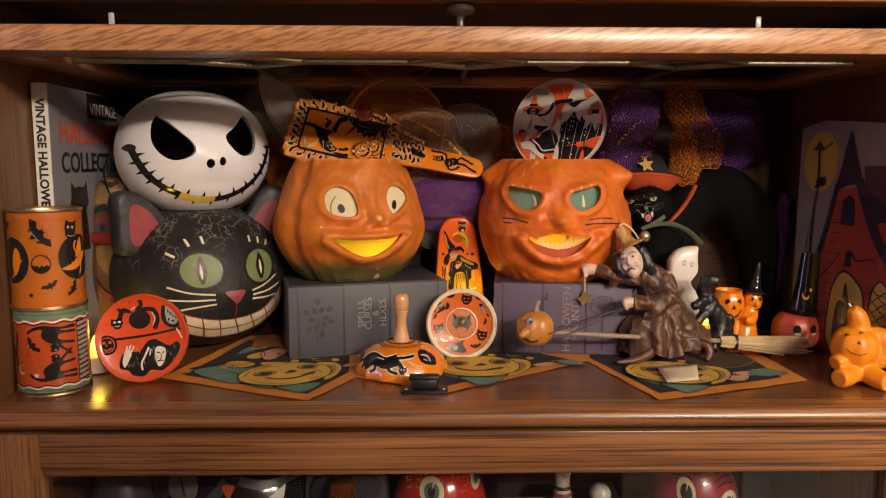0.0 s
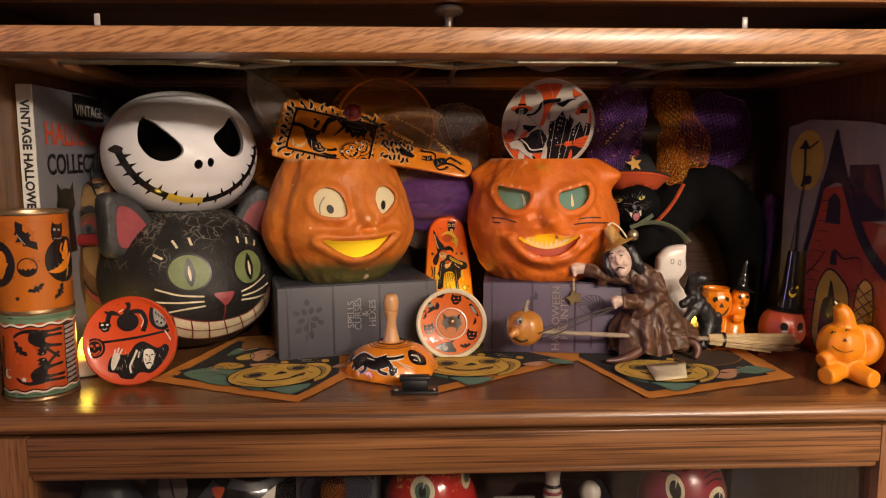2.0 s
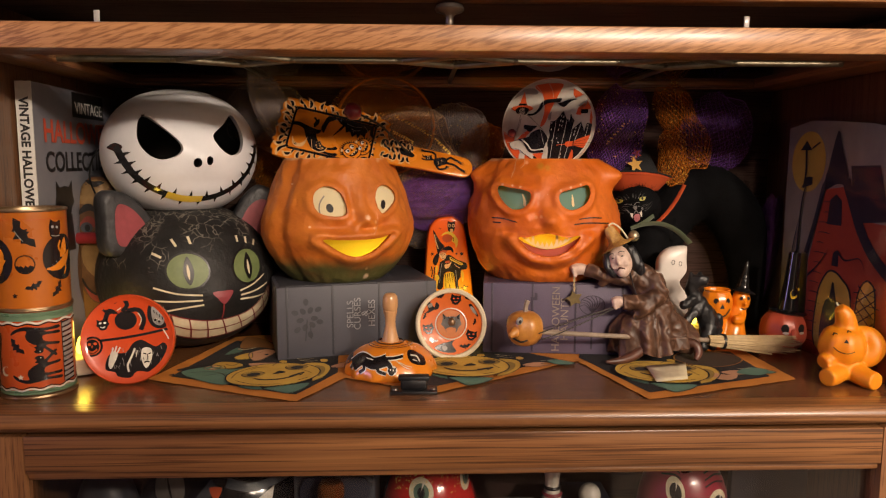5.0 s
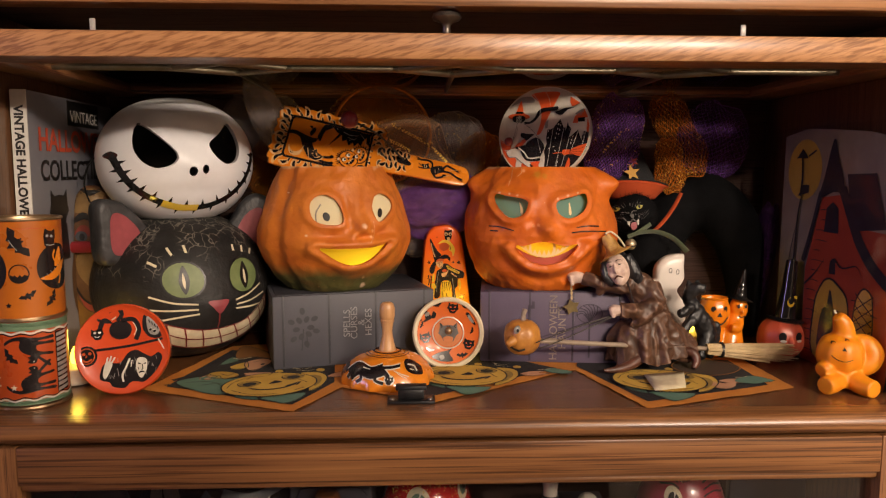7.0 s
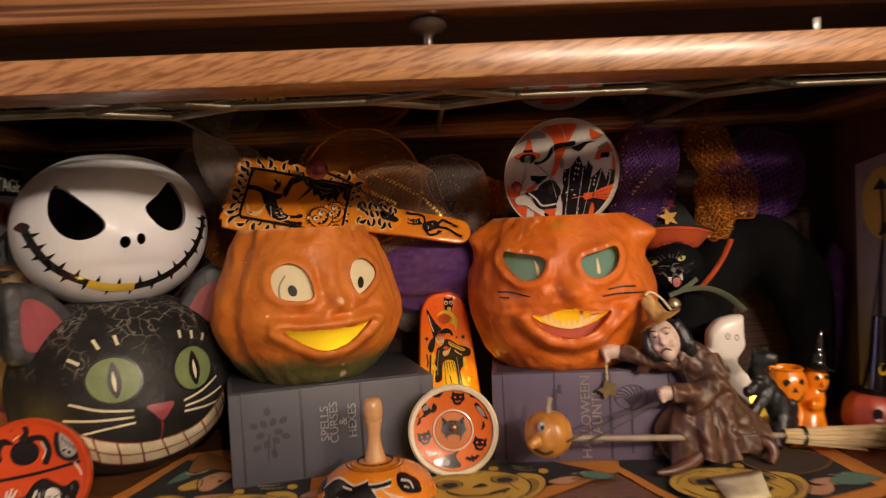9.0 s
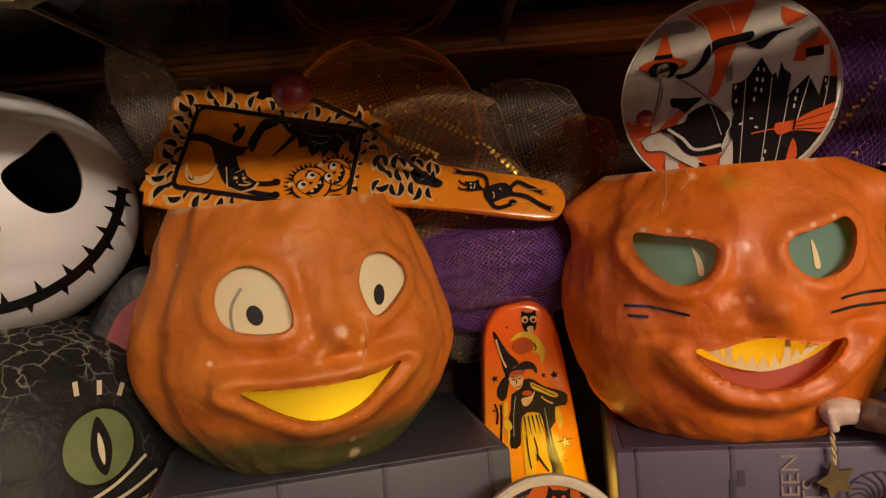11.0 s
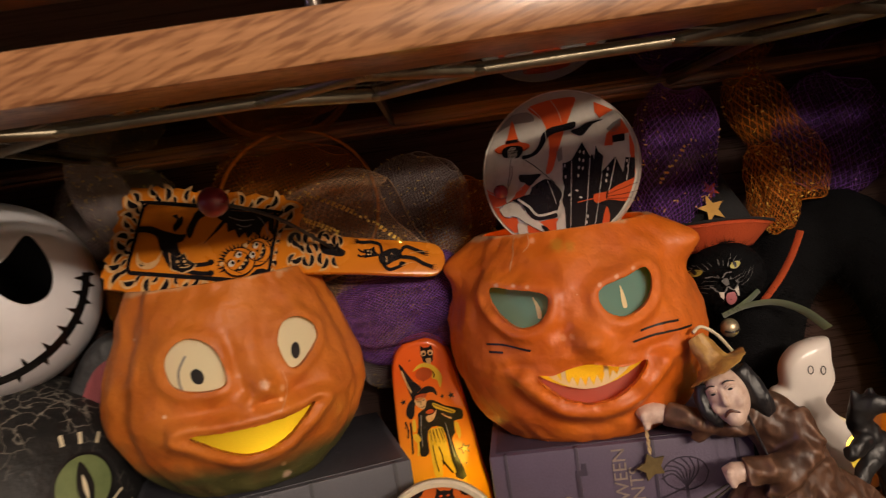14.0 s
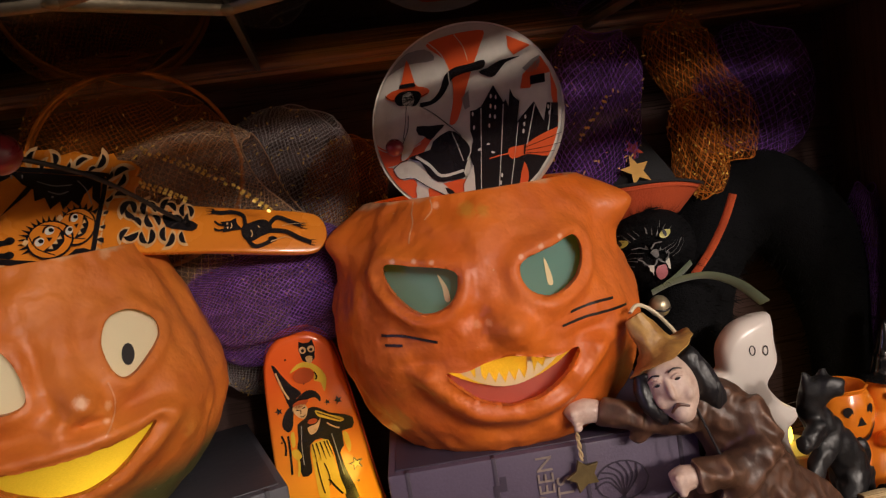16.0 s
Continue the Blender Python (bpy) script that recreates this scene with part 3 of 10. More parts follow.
def pumpkin_relief(x, z, q):
    d = -0.0034 * abs(math.cos(4.5 * (q + 0.35))) ** 8 * (0.25 if abs(q) < 0.9 else 1.0)
    d += lumps(x, z, q, 0.95)
    k = front(q)
    if math.cos(q) > 0.1:
        d += k * (hill(x, z, 0.006, 0.0065, 0.0072, 0.0075, 0.0105) - hill(x, z, 0.0055, -0.0030, 0.0055, 0.0030, 0.0050))
        d += k * (hill(x, z, -0.0035, -0.0010, 0.0038, 0.0038, 0.0040) + hill(x, z, 0.0145, 0.0005, 0.0038, 0.0038, 0.0038))
        d -= k * (hill(x, z, -0.0030, 0.0060, 0.0028, 0.0050, 0.0030) + hill(x, z, -0.0075, 0.0230, 0.0030, 0.0120, 0.0030))
        d -= k * hill(x, z, -0.0440, -0.0110, 0.0090, 0.0036, 0.0020)
        d += k * (hill(x, z, 0.003, 0.022, 0.007, 0.018, 0.004))
        m = near_outline(x, z, P_MOUTH)
        d += k * 0.0072 * math.exp(-((m - 0.004) / 0.0052) ** 2)
        d += k * (hill(x, z, -0.047, -0.012, 0.012, 0.010, 0.005) + hill(x, z, 0.045, -0.006, 0.010, 0.010, 0.005))
        d -= k * (hill(x, z, -0.03, -0.003, 0.018, 0.0035, 0.003) + hill(x, z, 0.03, -0.001, 0.014, 0.0035, 0.003))
        for o in (P_EYE_L, P_EYE_R):
            m = near_outline(x, z, o)
            d += k * 0.0036 * math.exp(-((m - 0.002) / 0.004) ** 2)
        d -= k * hill(x, z, 0.0, -0.05, 0.03, 0.008, 0.002)
    if z > 0.052:
        d += 0.0022 * math.sin(5 * q + 1) * (z - 0.052) / 0.015
    return d


def head(name, label, place, rz, profile, relief, holes, material, extra, deep=1.0, top=None):
    e = thing(name, label, "decoration", place, rz)
    bm = shell(profile, relief, deep)
    if top:
        top(bm)
    skin = front_of(bm, 0.0)
    bm = carve(bm, [prism(h, -0.2, -0.012) for h in holes])
    bmesh.ops.recalc_face_normals(bm, faces=bm.faces[:])
    body = part("shell", bm, material, e)
    body.data.set_sharp_from_angle(angle=radians(76))
    return e, body, skin


def painted_pulp(base, wash_low, name, green, spots):
    """The pulp's paint, with a green wash at the foot and bare scuffs."""
    m = base.copy()
    m.name = name
    t = m.node_tree
    b = t.nodes["Principled BSDF"]
    old = b.inputs["Base Color"].links[0].from_socket
    co = t.nodes.new("ShaderNodeTexCoord")
    sep = t.nodes.new("ShaderNodeSeparateXYZ")
    t.links.new(co.outputs["Object"], sep.inputs[0])
    n = node(t, "ShaderNodeTexNoise", Scale=35.0, Detail=3.0)
    t.links.new(co.outputs["Object"], n.inputs["Vector"])
    ma = t.nodes.new("ShaderNodeMath")
    ma.operation = "MULTIPLY_ADD"
    ma.inputs[1].default_value = 0.016
    t.links.new(n.outputs["Fac"], ma.inputs[0])
    t.links.new(sep.outputs["Z"], ma.inputs[2])
    rg = node(t, "ShaderNodeMapRange")
    for k, v in (("From Min", wash_low + 0.014), ("From Max", wash_low), ("To Min", 0.0), ("To Max", 0.92)):
        rg.inputs[k].default_value = v
    t.links.new(ma.outputs[0], rg.inputs["Value"])
    mx = t.nodes.new("ShaderNodeMixRGB")
    mx.inputs[2].default_value = rgba(green)
    t.links.new(rg.outputs[0], mx.inputs[0])
    t.links.new(old, mx.inputs[1])
    # pale scuffs where paint has rubbed off
    sc = node(t, "ShaderNodeTexNoise", Scale=48.0, Detail=6.0, Roughness=0.75)
    t.links.new(co.outputs["Object"], sc.inputs["Vector"])
    sr = node(t, "ShaderNodeMapRange")
    for k, v in (("From Min", 0.70), ("From Max", 0.76), ("To Min", 0.0), ("To Max", 0.55)):
        sr.inputs[k].default_value = v
    t.links.new(sc.outputs["Fac"], sr.inputs["Value"])
    m2 = t.nodes.new("ShaderNodeMixRGB")
    m2.inputs[2].default_value = (0.72, 0.42, 0.22, 1)
    t.links.new(sr.outputs[0], m2.inputs[0])
    t.links.new(mx.outputs[0], m2.inputs[1])
    rim = node(t, "ShaderNodeMapRange")
    for k, v in (("From Min", 0.0725), ("From Max", 0.0745), ("To Min", 0.0), ("To Max", 0.75)):
        rim.inputs[k].default_value = v
    t.links.new(ma.outputs[0], rim.inputs["Value"])
    m3 = t.nodes.new("ShaderNodeMixRGB")
    m3.inputs[2].default_value = (0.55, 0.33, 0.17, 1)
    t.links.new(rim.outputs[0], m3.inputs[0])
    t.links.new(m2.outputs[0], m3.inputs[1])
    # rubbed spots with ragged edges, on the face only
    face = t.nodes.new("ShaderNodeCombineXYZ")
    t.links.new(sep.outputs["X"], face.inputs["X"])
    t.links.new(sep.outputs["Z"], face.inputs["Z"])
    fronts = node(t, "ShaderNodeMapRange")
    for k, v in zip(("From Min", "From Max", "To Min", "To Max"), (-0.02, -0.03, 0.0, 1.0)):
        fronts.inputs[k].default_value = v
    t.links.new(sep.outputs["Y"], fronts.inputs["Value"])
    rag = node(t, "ShaderNodeTexNoise", Scale=340.0, Detail=4.0, Roughness=0.7)
    t.links.new(co.outputs["Object"], rag.inputs["Vector"])
    for x, z, r, share, tone in spots:
        off = t.nodes.new("ShaderNodeVectorMath")
        off.operation = "DISTANCE"
        off.inputs[1].default_value = (x, 0.0, z)
        t.links.new(face.outputs[0], off.inputs[0])
        rough_edge = t.nodes.new("ShaderNodeMath")
        rough_edge.operation, rough_edge.inputs[1].default_value = "MULTIPLY_ADD", r * 1.3
        t.links.new(rag.outputs["Fac"], rough_edge.inputs[0])
        t.links.new(off.outputs["Value"], rough_edge.inputs[2])
        near = node(t, "ShaderNodeMapRange")
        for k, v in zip(("From Min", "From Max", "To Min", "To Max"), (r * 1.75, r * 1.05, 0.0, share)):
            near.inputs[k].default_value = v
        t.links.new(rough_edge.outputs[0], near.inputs["Value"])
        both = t.nodes.new("ShaderNodeMath")
        both.operation = "MULTIPLY"
        t.links.new(near.outputs[0], both.inputs[0])
        t.links.new(fronts.outputs[0], both.inputs[1])
        lay = t.nodes.new("ShaderNodeMixRGB")
        lay.inputs[2].default_value = rgba(tone)
        t.links.new(both.outputs[0], lay.inputs[0])
        t.links.new(m3.outputs[0], lay.inputs[1])
        m3 = lay
    # handling grime in broad patches, and pale flecks
    gn = node(t, "ShaderNodeTexNoise", Scale=19.0, Detail=5.0, Roughness=0.7)
    fn = node(t, "ShaderNodeTexNoise", Scale=210.0, Detail=2.0)
    for n_ in (gn, fn):
        t.links.new(co.outputs["Object"], n_.inputs["Vector"])
    gr, fr_ = node(t, "ShaderNodeMapRange"), node(t, "ShaderNodeMapRange")
    for nd, vals in ((gr, (0.50, 0.72, 0.0, 0.36)), (fr_, (0.745, 0.79, 0.0, 0.5))):
        for k, v in zip(("From Min", "From Max", "To Min", "To Max"), vals):
            nd.inputs[k].default_value = v
    t.links.new(gn.outputs["Fac"], gr.inputs["Value"])
    t.links.new(fn.outputs["Fac"], fr_.inputs["Value"])
    m4, m5 = t.nodes.new("ShaderNodeMixRGB"), t.nodes.new("ShaderNodeMixRGB")
    m4.inputs[2].default_value, m5.inputs[2].default_value = (0.30, 0.075, 0.018, 1), (0.78, 0.50, 0.28, 1)
    t.links.new(gr.outputs[0], m4.inputs[0])
    t.links.new(m3.outputs[0], m4.inputs[1])
    t.links.new(fr_.outputs[0], m5.inputs[0])
    t.links.new(m4.outputs[0], m5.inputs[1])
    t.links.new(m5.outputs[0], b.inputs["Base Color"])
    gl_ = node(t, "ShaderNodeMapRange")
    for k, v in zip(("From Min", "From Max", "To Min", "To Max"), (0.35, 0.65, 0.42, 0.72)):
        gl_.inputs[k].default_value = v
    t.links.new(gn.outputs["Fac"], gl_.inputs["Value"])
    t.links.new(gl_.outputs[0], b.inputs["Roughness"])
    # paper fibre under the coarse relief
    coarse = b.inputs["Normal"].links[0].from_node
    fibre = node(t, "ShaderNodeTexNoise", Scale=330.0, Detail=3.0, Roughness=0.65)
    t.links.new(co.outputs["Object"], fibre.inputs["Vector"])
    fb = node(t, "ShaderNodeBump", Strength=0.14, Distance=0.0006)
    t.links.new(fibre.outputs["Fac"], fb.inputs["Height"])
    t.links.new(coarse.outputs[0], fb.inputs["Normal"])
    t.links.new(fb.outputs[0], b.inputs["Normal"])
    return m


PUMPKIN_PAINT = painted_pulp(PULP_ORANGE, -0.037, "pumpkin_paint", (0.045, 0.075, 0.022),
                             ((0.006, 0.0085, 0.0030, 0.8, (0.84, 0.55, 0.36)), (0.016, 0.0030, 0.0018, 0.6, (0.80, 0.42, 0.20)), (0.014, -0.003, 0.0016, 0.5, (0.80, 0.42, 0.20)), (0.014, -0.0555, 0.0034, 0.7, (0.74, 0.52, 0.36)), (0.012, -0.046, 0.0020, 0.5, (0.70, 0.44, 0.22)), (-0.047, -0.001, 0.0014, 0.7, (0.86, 0.60, 0.42)), (-0.056, 0.040, 0.0008, 0.7, (0.86, 0.60, 0.42)), (0.030, 0.064, 0.0030, 0.5, (0.66, 0.38, 0.20))))
RING_GREY = surface("ring_grey", (0.34, 0.31, 0.25), (0.28, 0.25, 0.20), 80, 0.6)
PUMPKIN_AT = (-0.100, 0.772, 1.1485)
pumpkin, p_shell, p_skin = head("jack_o_lantern", "orange paper-pulp jack-o'-lantern with green base, on a grey box", PUMPKIN_AT, 22,
                        [(0.043, -0.0635), (0.052, -0.060), (0.066, -0.046), (0.079, -0.024), (0.083, -0.006), (0.079, 0.012), (0.072, 0.032), (0.065, 0.050), (0.0595, 0.061), (0.057, 0.066)],
                        pumpkin_relief, [P_EYE_L, P_EYE_R, P_MOUTH], PUMPKIN_PAINT, None, 0.94)


def insert(name, parent, skin, hole, sunk, material, label, grow=0.0035):
    """A paper glued behind an opening, following the head's curve."""
    cx, cz = sum(p[0] for p in hole) / len(hole), sum(p[1] for p in hole) / len(hole)
    big = []
    for x, z in hole:
        d = math.hypot(x - cx, z - cz)
        big.append((cx + (x - cx) * (d + grow) / d, cz + (z - cz) * (d + grow) / d))

    def onto(x, z, lift=0.0):
        r = 0.083 - 0.012 * (z / 0.045) ** 2
        return Vector((x, -0.93 * math.sqrt(max(1e-4, r * r - x * x)) + sunk - lift, z))
    ob = part(name, paint([big], onto), material, parent, label)
    return ob, lambda x, z: onto(x, z, 0.0005)


ey, on = insert("eye_paper", pumpkin, p_skin, P_EYE_L, 0.0065, EYE_CREAM, "cream paper eye")
part("pupil", paint([oval(-0.0268, 0.0170, 0.0033, 0.0044, turn=15)], on), INK, ey, "black printed pupil")
part("eye_ring", paint([stroke([(-0.0310, 0.0290), (-0.0355, 0.0220), (-0.0365, 0.015), (-0.0350, 0.008)], 0.0013)], on), RING_GREY, ey, "grey printed ring")
ey, on = insert("eye_paper", pumpkin, p_skin, P_EYE_R, 0.0065, EYE_CREAM, "cream paper eye")
part("pupil", paint([oval(0.0290, 0.0195, 0.0028, 0.0047, turn=-10)], on), INK, ey, "black printed pupil")
insert("mouth_tissue", pumpkin, p_skin, P_MOUTH, 0.0065, MOUTH_YELLOW, "yellow tissue mouth lit from inside")
pf = front_of(p_shell.data, 0.0003)
DRIED = surface("dried_glue", (0.74, 0.36, 0.18), (0.60, 0.20, 0.06), 260, 0.35, bump=0.3)
printed("scuff", ([stroke([(0.018, 0.012), (0.019, 0.004), (0.016, -0.004), (0.012, -0.0085)], 0.0007)], pf), DRIED, pumpkin, "pale dried glue drip")

# cat of painted paper pulp
LOWER = lambda pts, d: [(x, z - d) for x, z in pts]
C_EYE_L = outline(LOWER([(-0.0475, 0.0410), (-0.036, 0.0395), (-0.0215, 0.0372), (-0.0155, 0.0335), (-0.0175, 0.0245), (-0.0240, 0.0190), (-0.033, 0.0180), (-0.0405, 0.0230), (-0.0480, 0.0330)], 0.0028))
C_EYE_R = outline(LOWER([(0.0125, 0.0295), (0.0155, 0.0355), (0.030, 0.0395), (0.0415, 0.0420), (0.0440, 0.0330), (0.0385, 0.0230), (0.026, 0.0180), (0.0165, 0.0215)], 0.0028))
C_MOUTH = outline([(-0.0270, -0.0125), (-0.018, -0.0122), (-0.008, -0.0092), (0.002, -0.0080), (0.012, -0.0098), (0.022, -0.0120), (0.0345, -0.0108), (0.0305, -0.0180), (0.0200, -0.0272), (0.004, -0.0316), (-0.012, -0.0280), (-0.0220, -0.0198)])


def cat_relief(x, z, q):
    d = lumps(x, z, q, 1.3)
    if q > 0.5:
        d -= 0.0055 * min(1.0, (q - 0.5) / 0.5) * max(0.0, 1 - abs(q - 1.3) / 1.4) * math.exp(-((z - 0.030) / 0.022) ** 2)
    k = front(q)
    if math.cos(q) > 0.05:
        m = near_outline(x, z, C_MOUTH)
        t = min(1.0, max(0.0, (-0.005 - z) / 0.010))
        low = 0.40 + 0.60 * t * t * (3 - 2 * t)
        d += k * low * 0.0090 * math.exp(-((m - 0.0055) / 0.0062) ** 2)
        d -= k * t * 0.0028 * math.exp(-((m - 0.0165) / 0.0045) ** 2)
        d += k * (hill(x, z, 0.0045, 0.0060, 0.0090, 0.0075, 0.0125) - hill(x, z, -0.0090, 0.0120, 0.0040, 0.0080, 0.0022) - hill(x, z, -0.0050, -0.0005, 0.0040, 0.0040, 0.0028) + hill(x, z, -0.002, 0.034, 0.009, 0.022, 0.0035))
        d += k * (hill(x, z, -0.022, 0.004, 0.014, 0.008, 0.003) + hill(x, z, 0.020, 0.004, 0.014, 0.008, 0.003))
        for o in (C_EYE_L, C_EYE_R):
            m = near_outline(x, z, o)
            d += k * 0.0056 * math.exp(-((m - 0.003) / 0.0042) ** 2)
        d += k * (hill(x, z, -0.058, -0.010, 0.014, 0.014, 0.003) + hill(x, z, 0.060, -0.008, 0.014, 0.014, 0.003))
        d -= k * (hill(x, z, -0.03, -0.052, 0.05, 0.008, 0.001))
        d -= k * (hill(x, z, -0.036, -0.008, 0.010, 0.0035, 0.0035) + hill(x, z, 0.041, -0.005, 0.010, 0.0035, 0.0040))
        d += k * (hill(x, z, -0.044, -0.013, 0.007, 0.009, 0.0035) + hill(x, z, 0.050, -0.010, 0.007, 0.009, 0.0035))
    for s in (-1, 1):
        a = q - s * (1.32 if s < 0 else 1.22)
        d += (0.0125 if s < 0 else 0.019) * math.exp(-(a / 0.20) ** 2) * math.exp(-((z - 0.050) / 0.0125) ** 2)
    return d


CAT_PAINT = painted_pulp(PULP_CAT, -0.075, "cat_paint", (0.30, 0.20, 0.02),
                         ((-0.006, 0.058, 0.0044, 0.55, (0.50, 0.27, 0.03)), (0.001, 0.0565, 0.0036, 0.45, (0.50, 0.27, 0.03)), (-0.010, 0.0080, 0.0022, 0.5, (0.86, 0.42, 0.20)), (-0.005, 0.0085, 0.0018, 0.5, (0.86, 0.42, 0.20)), (0.028, -0.034, 0.0016, 0.5, (0.86, 0.45, 0.24)), (-0.047, 0.036, 0.0020, 0.5, (0.88, 0.50, 0.30)), (-0.044, 0.0395, 0.0016, 0.6, (0.90, 0.60, 0.42)), (-0.034, 0.0388, 0.0014, 0.6, (0.90, 0.60, 0.42)), (-0.026, 0.0375, 0.0014, 0.5, (0.90, 0.60, 0.42)), (0.014, 0.0345, 0.0014, 0.5, (0.90, 0.60, 0.42)), (0.024, 0.0375, 0.0016, 0.6, (0.90, 0.60, 0.42)), (0.034, 0.0400, 0.0014, 0.6, (0.90, 0.60, 0.42)), (-0.020, 0.062, 0.0020, 0.4, (0.88, 0.50, 0.30))))
OCAT_AT = (0.124, 0.777, 1.1485)
ocat, c_shell, c_skin = head("cat_lantern", "orange paper-pulp cat-head lantern with paper eyes, on a purple box", OCAT_AT, -8,
                     [(0.050, -0.0635), (0.059, -0.060), (0.071, -0.046), (0.080, -0.022), (0.083, 0.000), (0.079, 0.024), (0.070, 0.046), (0.060, 0.060), (0.055, 0.066)],
                     cat_relief, [C_EYE_L, C_EYE_R, C_MOUTH], CAT_PAINT, None, 0.92)
for s, (x0, x1, xs, lean) in ((-1, (-0.052, -0.012, -0.0222, -0.12)), (1, (0.008, 0.050, 0.0262, 0.1))):
    ey, on = insert("eye_paper", ocat, c_skin, C_EYE_L if s < 0 else C_EYE_R, 0.0080, EYE_TEAL, "teal paper eye")
    part("slit", paint([outline([(xs - 0.0002, 0.0186), (xs + 0.0022, 0.0186), (xs + 0.0016, 0.025), (xs - 0.0010 + lean * 0.008, 0.0308), (xs - 0.0006, 0.0245)], 3)], on), TEETH_CREAM, ey, "cream slit pupil")
arc = [(-0.034 + 0.072 * s, -0.0246 + 0.0150 * (2 * s - 1) ** 2) for s in (i / 10 for i in range(11))]
mt, on = insert("mouth_paper", ocat, c_skin, [(-0.036, -0.006)] + arc + [(0.040, -0.004), (0.038, -0.018), (0.026, -0.031), (0.004, -0.037), (-0.018, -0.032), (-0.030, -0.021)], 0.0085, TONGUE_PINK, "pink paper tongue", 0.001)
insert("throat_tissue", ocat, c_skin, arc + [(0.040, 0.003), (0.016, 0.004), (0.0, 0.006), (-0.016, 0.004), (-0.036, 0.002)], 0.0088, MOUTH_YELLOW, "amber tissue throat lit from inside", 0.001)
bite = lambda s: (-0.0235 + 0.0500 * s, -0.0248 + 0.0115 * (2 * s - 1) ** 2)
jags = []
for i in range(11):
    (xa, za), (xm, zm), (xb, zb) = bite(i / 11), bite((i + 0.5) / 11), bite((i + 1) / 11)
    tip = 0.0080 - 0.0035 * abs(2 * i / 10 - 1) ** 1.5
    jags.append([(xa, za), (xa, za + 0.0018), (xm, zm + tip), (xb, zb + 0.0018), (xb, zb)])
on2 = lambda x, z: on(x, z) + Vector((0, -0.0024, 0))
part("teeth", paint(jags, on2), TEETH_CREAM, mt, "cream jagged paper teeth")
for x in (-0.0125, 0.0115):
    part("fang", paint([[(x - 0.0006, 0.001), (x + 0.0006, 0.001), (x + 0.0015, -0.0200), (x - 0.0015, -0.0200)]], on2), TEETH_CREAM, mt)
cf = front_of(c_shell.data, 0.0003)
for pts in ([(-0.054, 0.0058), (-0.042, 0.0055), (-0.0285, 0.0026)], [(-0.053, 0.0014), (-0.0445, 0.0012)], [(0.0325, 0.0060), (0.0445, 0.0070), (0.0560, 0.0062)], [(0.0275, 0.0010), (0.044, 0.0020), (0.0640, 0.0005)]):
    part("whisker", paint([stroke(pts, 0.0012)], front_of(c_shell.data, 0.0007), 0.002), INK, ocat, "black painted whisker")
printed("scuff", ([stroke([(-0.030, 0.065), (-0.0315, 0.060), (-0.0318, 0.055), (-0.034, 0.050), (-0.035, 0.046)], 0.0007), stroke([(-0.022, 0.065), (-0.022, 0.060), (-0.026, 0.056)], 0.0006)], cf), DRIED, ocat, "pale dried glue drip")

# white glazed skull head
S_EYE_L = outline([(-0.052, 0.030), (-0.045, 0.034), (-0.034, 0.024), (-0.019, 0.007), (-0.022, -0.003), (-0.036, -0.0075), (-0.048, -0.002), (-0.055, 0.012)])
S_EYE_R = outline([(0.036, 0.038), (0.043, 0.028), (0.046, 0.012), (0.041, 0.000), (0.029, -0.003), (0.018, 0.004), (0.012, 0.016), (0.024, 0.027)])


def solid_head(rx, ry, rz, squash, nu=120, nv=72, relief=None, floor=-1.0):
    def f(u, v):
        q, w = 2 * math.pi * u, math.pi * (v - 0.5)
        c = math.cos(w) ** squash if math.cos(w) > 0 else 0.0
        p = Vector((rx * c * math.sin(q), -ry * c * math.cos(q), rz * math.sin(w)))
        if relief:
            n = Vector((p.x / rx ** 2, p.y / ry ** 2, p.z / rz ** 2)).normalized()
            p += n * relief(p.x, p.z, q if q < math.pi else q - 2 * math.pi)
        p.z = max(p.z, floor)
        return p
    bm = sheet(f, nu, nv, loop_u=True)
    bmesh.ops.remove_doubles(bm, verts=bm.verts[:], dist=1e-6)
    bmesh.ops.recalc_face_normals(bm, faces=bm.faces[:])
    return bm


def skull_relief(x, z, q):
    if math.cos(q) < 0:
        return 0.0
    k = front(q)
    d = k * (hill(x, z, 0.001, -0.007, 0.012, 0.010, 0.0045))
    for o in (S_EYE_L, S_EYE_R):
        d += k * 0.0012 * math.exp(-(near_outline(x, z, o) / 0.004) ** 2)
    d -= k * hill(x, z, 0.0, 0.024, 0.03, 0.014, 0.003)
    d -= k * hill(x, z, -0.0, -0.030, 0.05, 0.006, 0.0012)
    return d


SKULL_AT = (-0.2685, 0.782, 1.220)
skull = thing("skull_jar", "white glazed ceramic skull-face jar stacked on a black cat jar", "decoration", SKULL_AT, 32)
sk = solid_head(0.0790, 0.083, 0.066, 0.88, relief=skull_relief, floor=-0.060)
inner = solid_head(0.0735, 0.077, 0.060, 0.88, 60, 36, floor=-0.055)
for f in inner.faces:
    f.material_index = 1
bmesh.ops.reverse_faces(inner, faces=inner.faces[:])
join(sk, inner)
sk = carve(sk, [prism(S_EYE_L, -0.2, -0.03), prism(S_EYE_R, -0.2, -0.03), prism(oval(-0.0055, -0.0105, 0.0038, 0.0046), -0.2, -0.05), prism(oval(0.0062, -0.0085, 0.0034, 0.0044), -0.2, -0.05)])
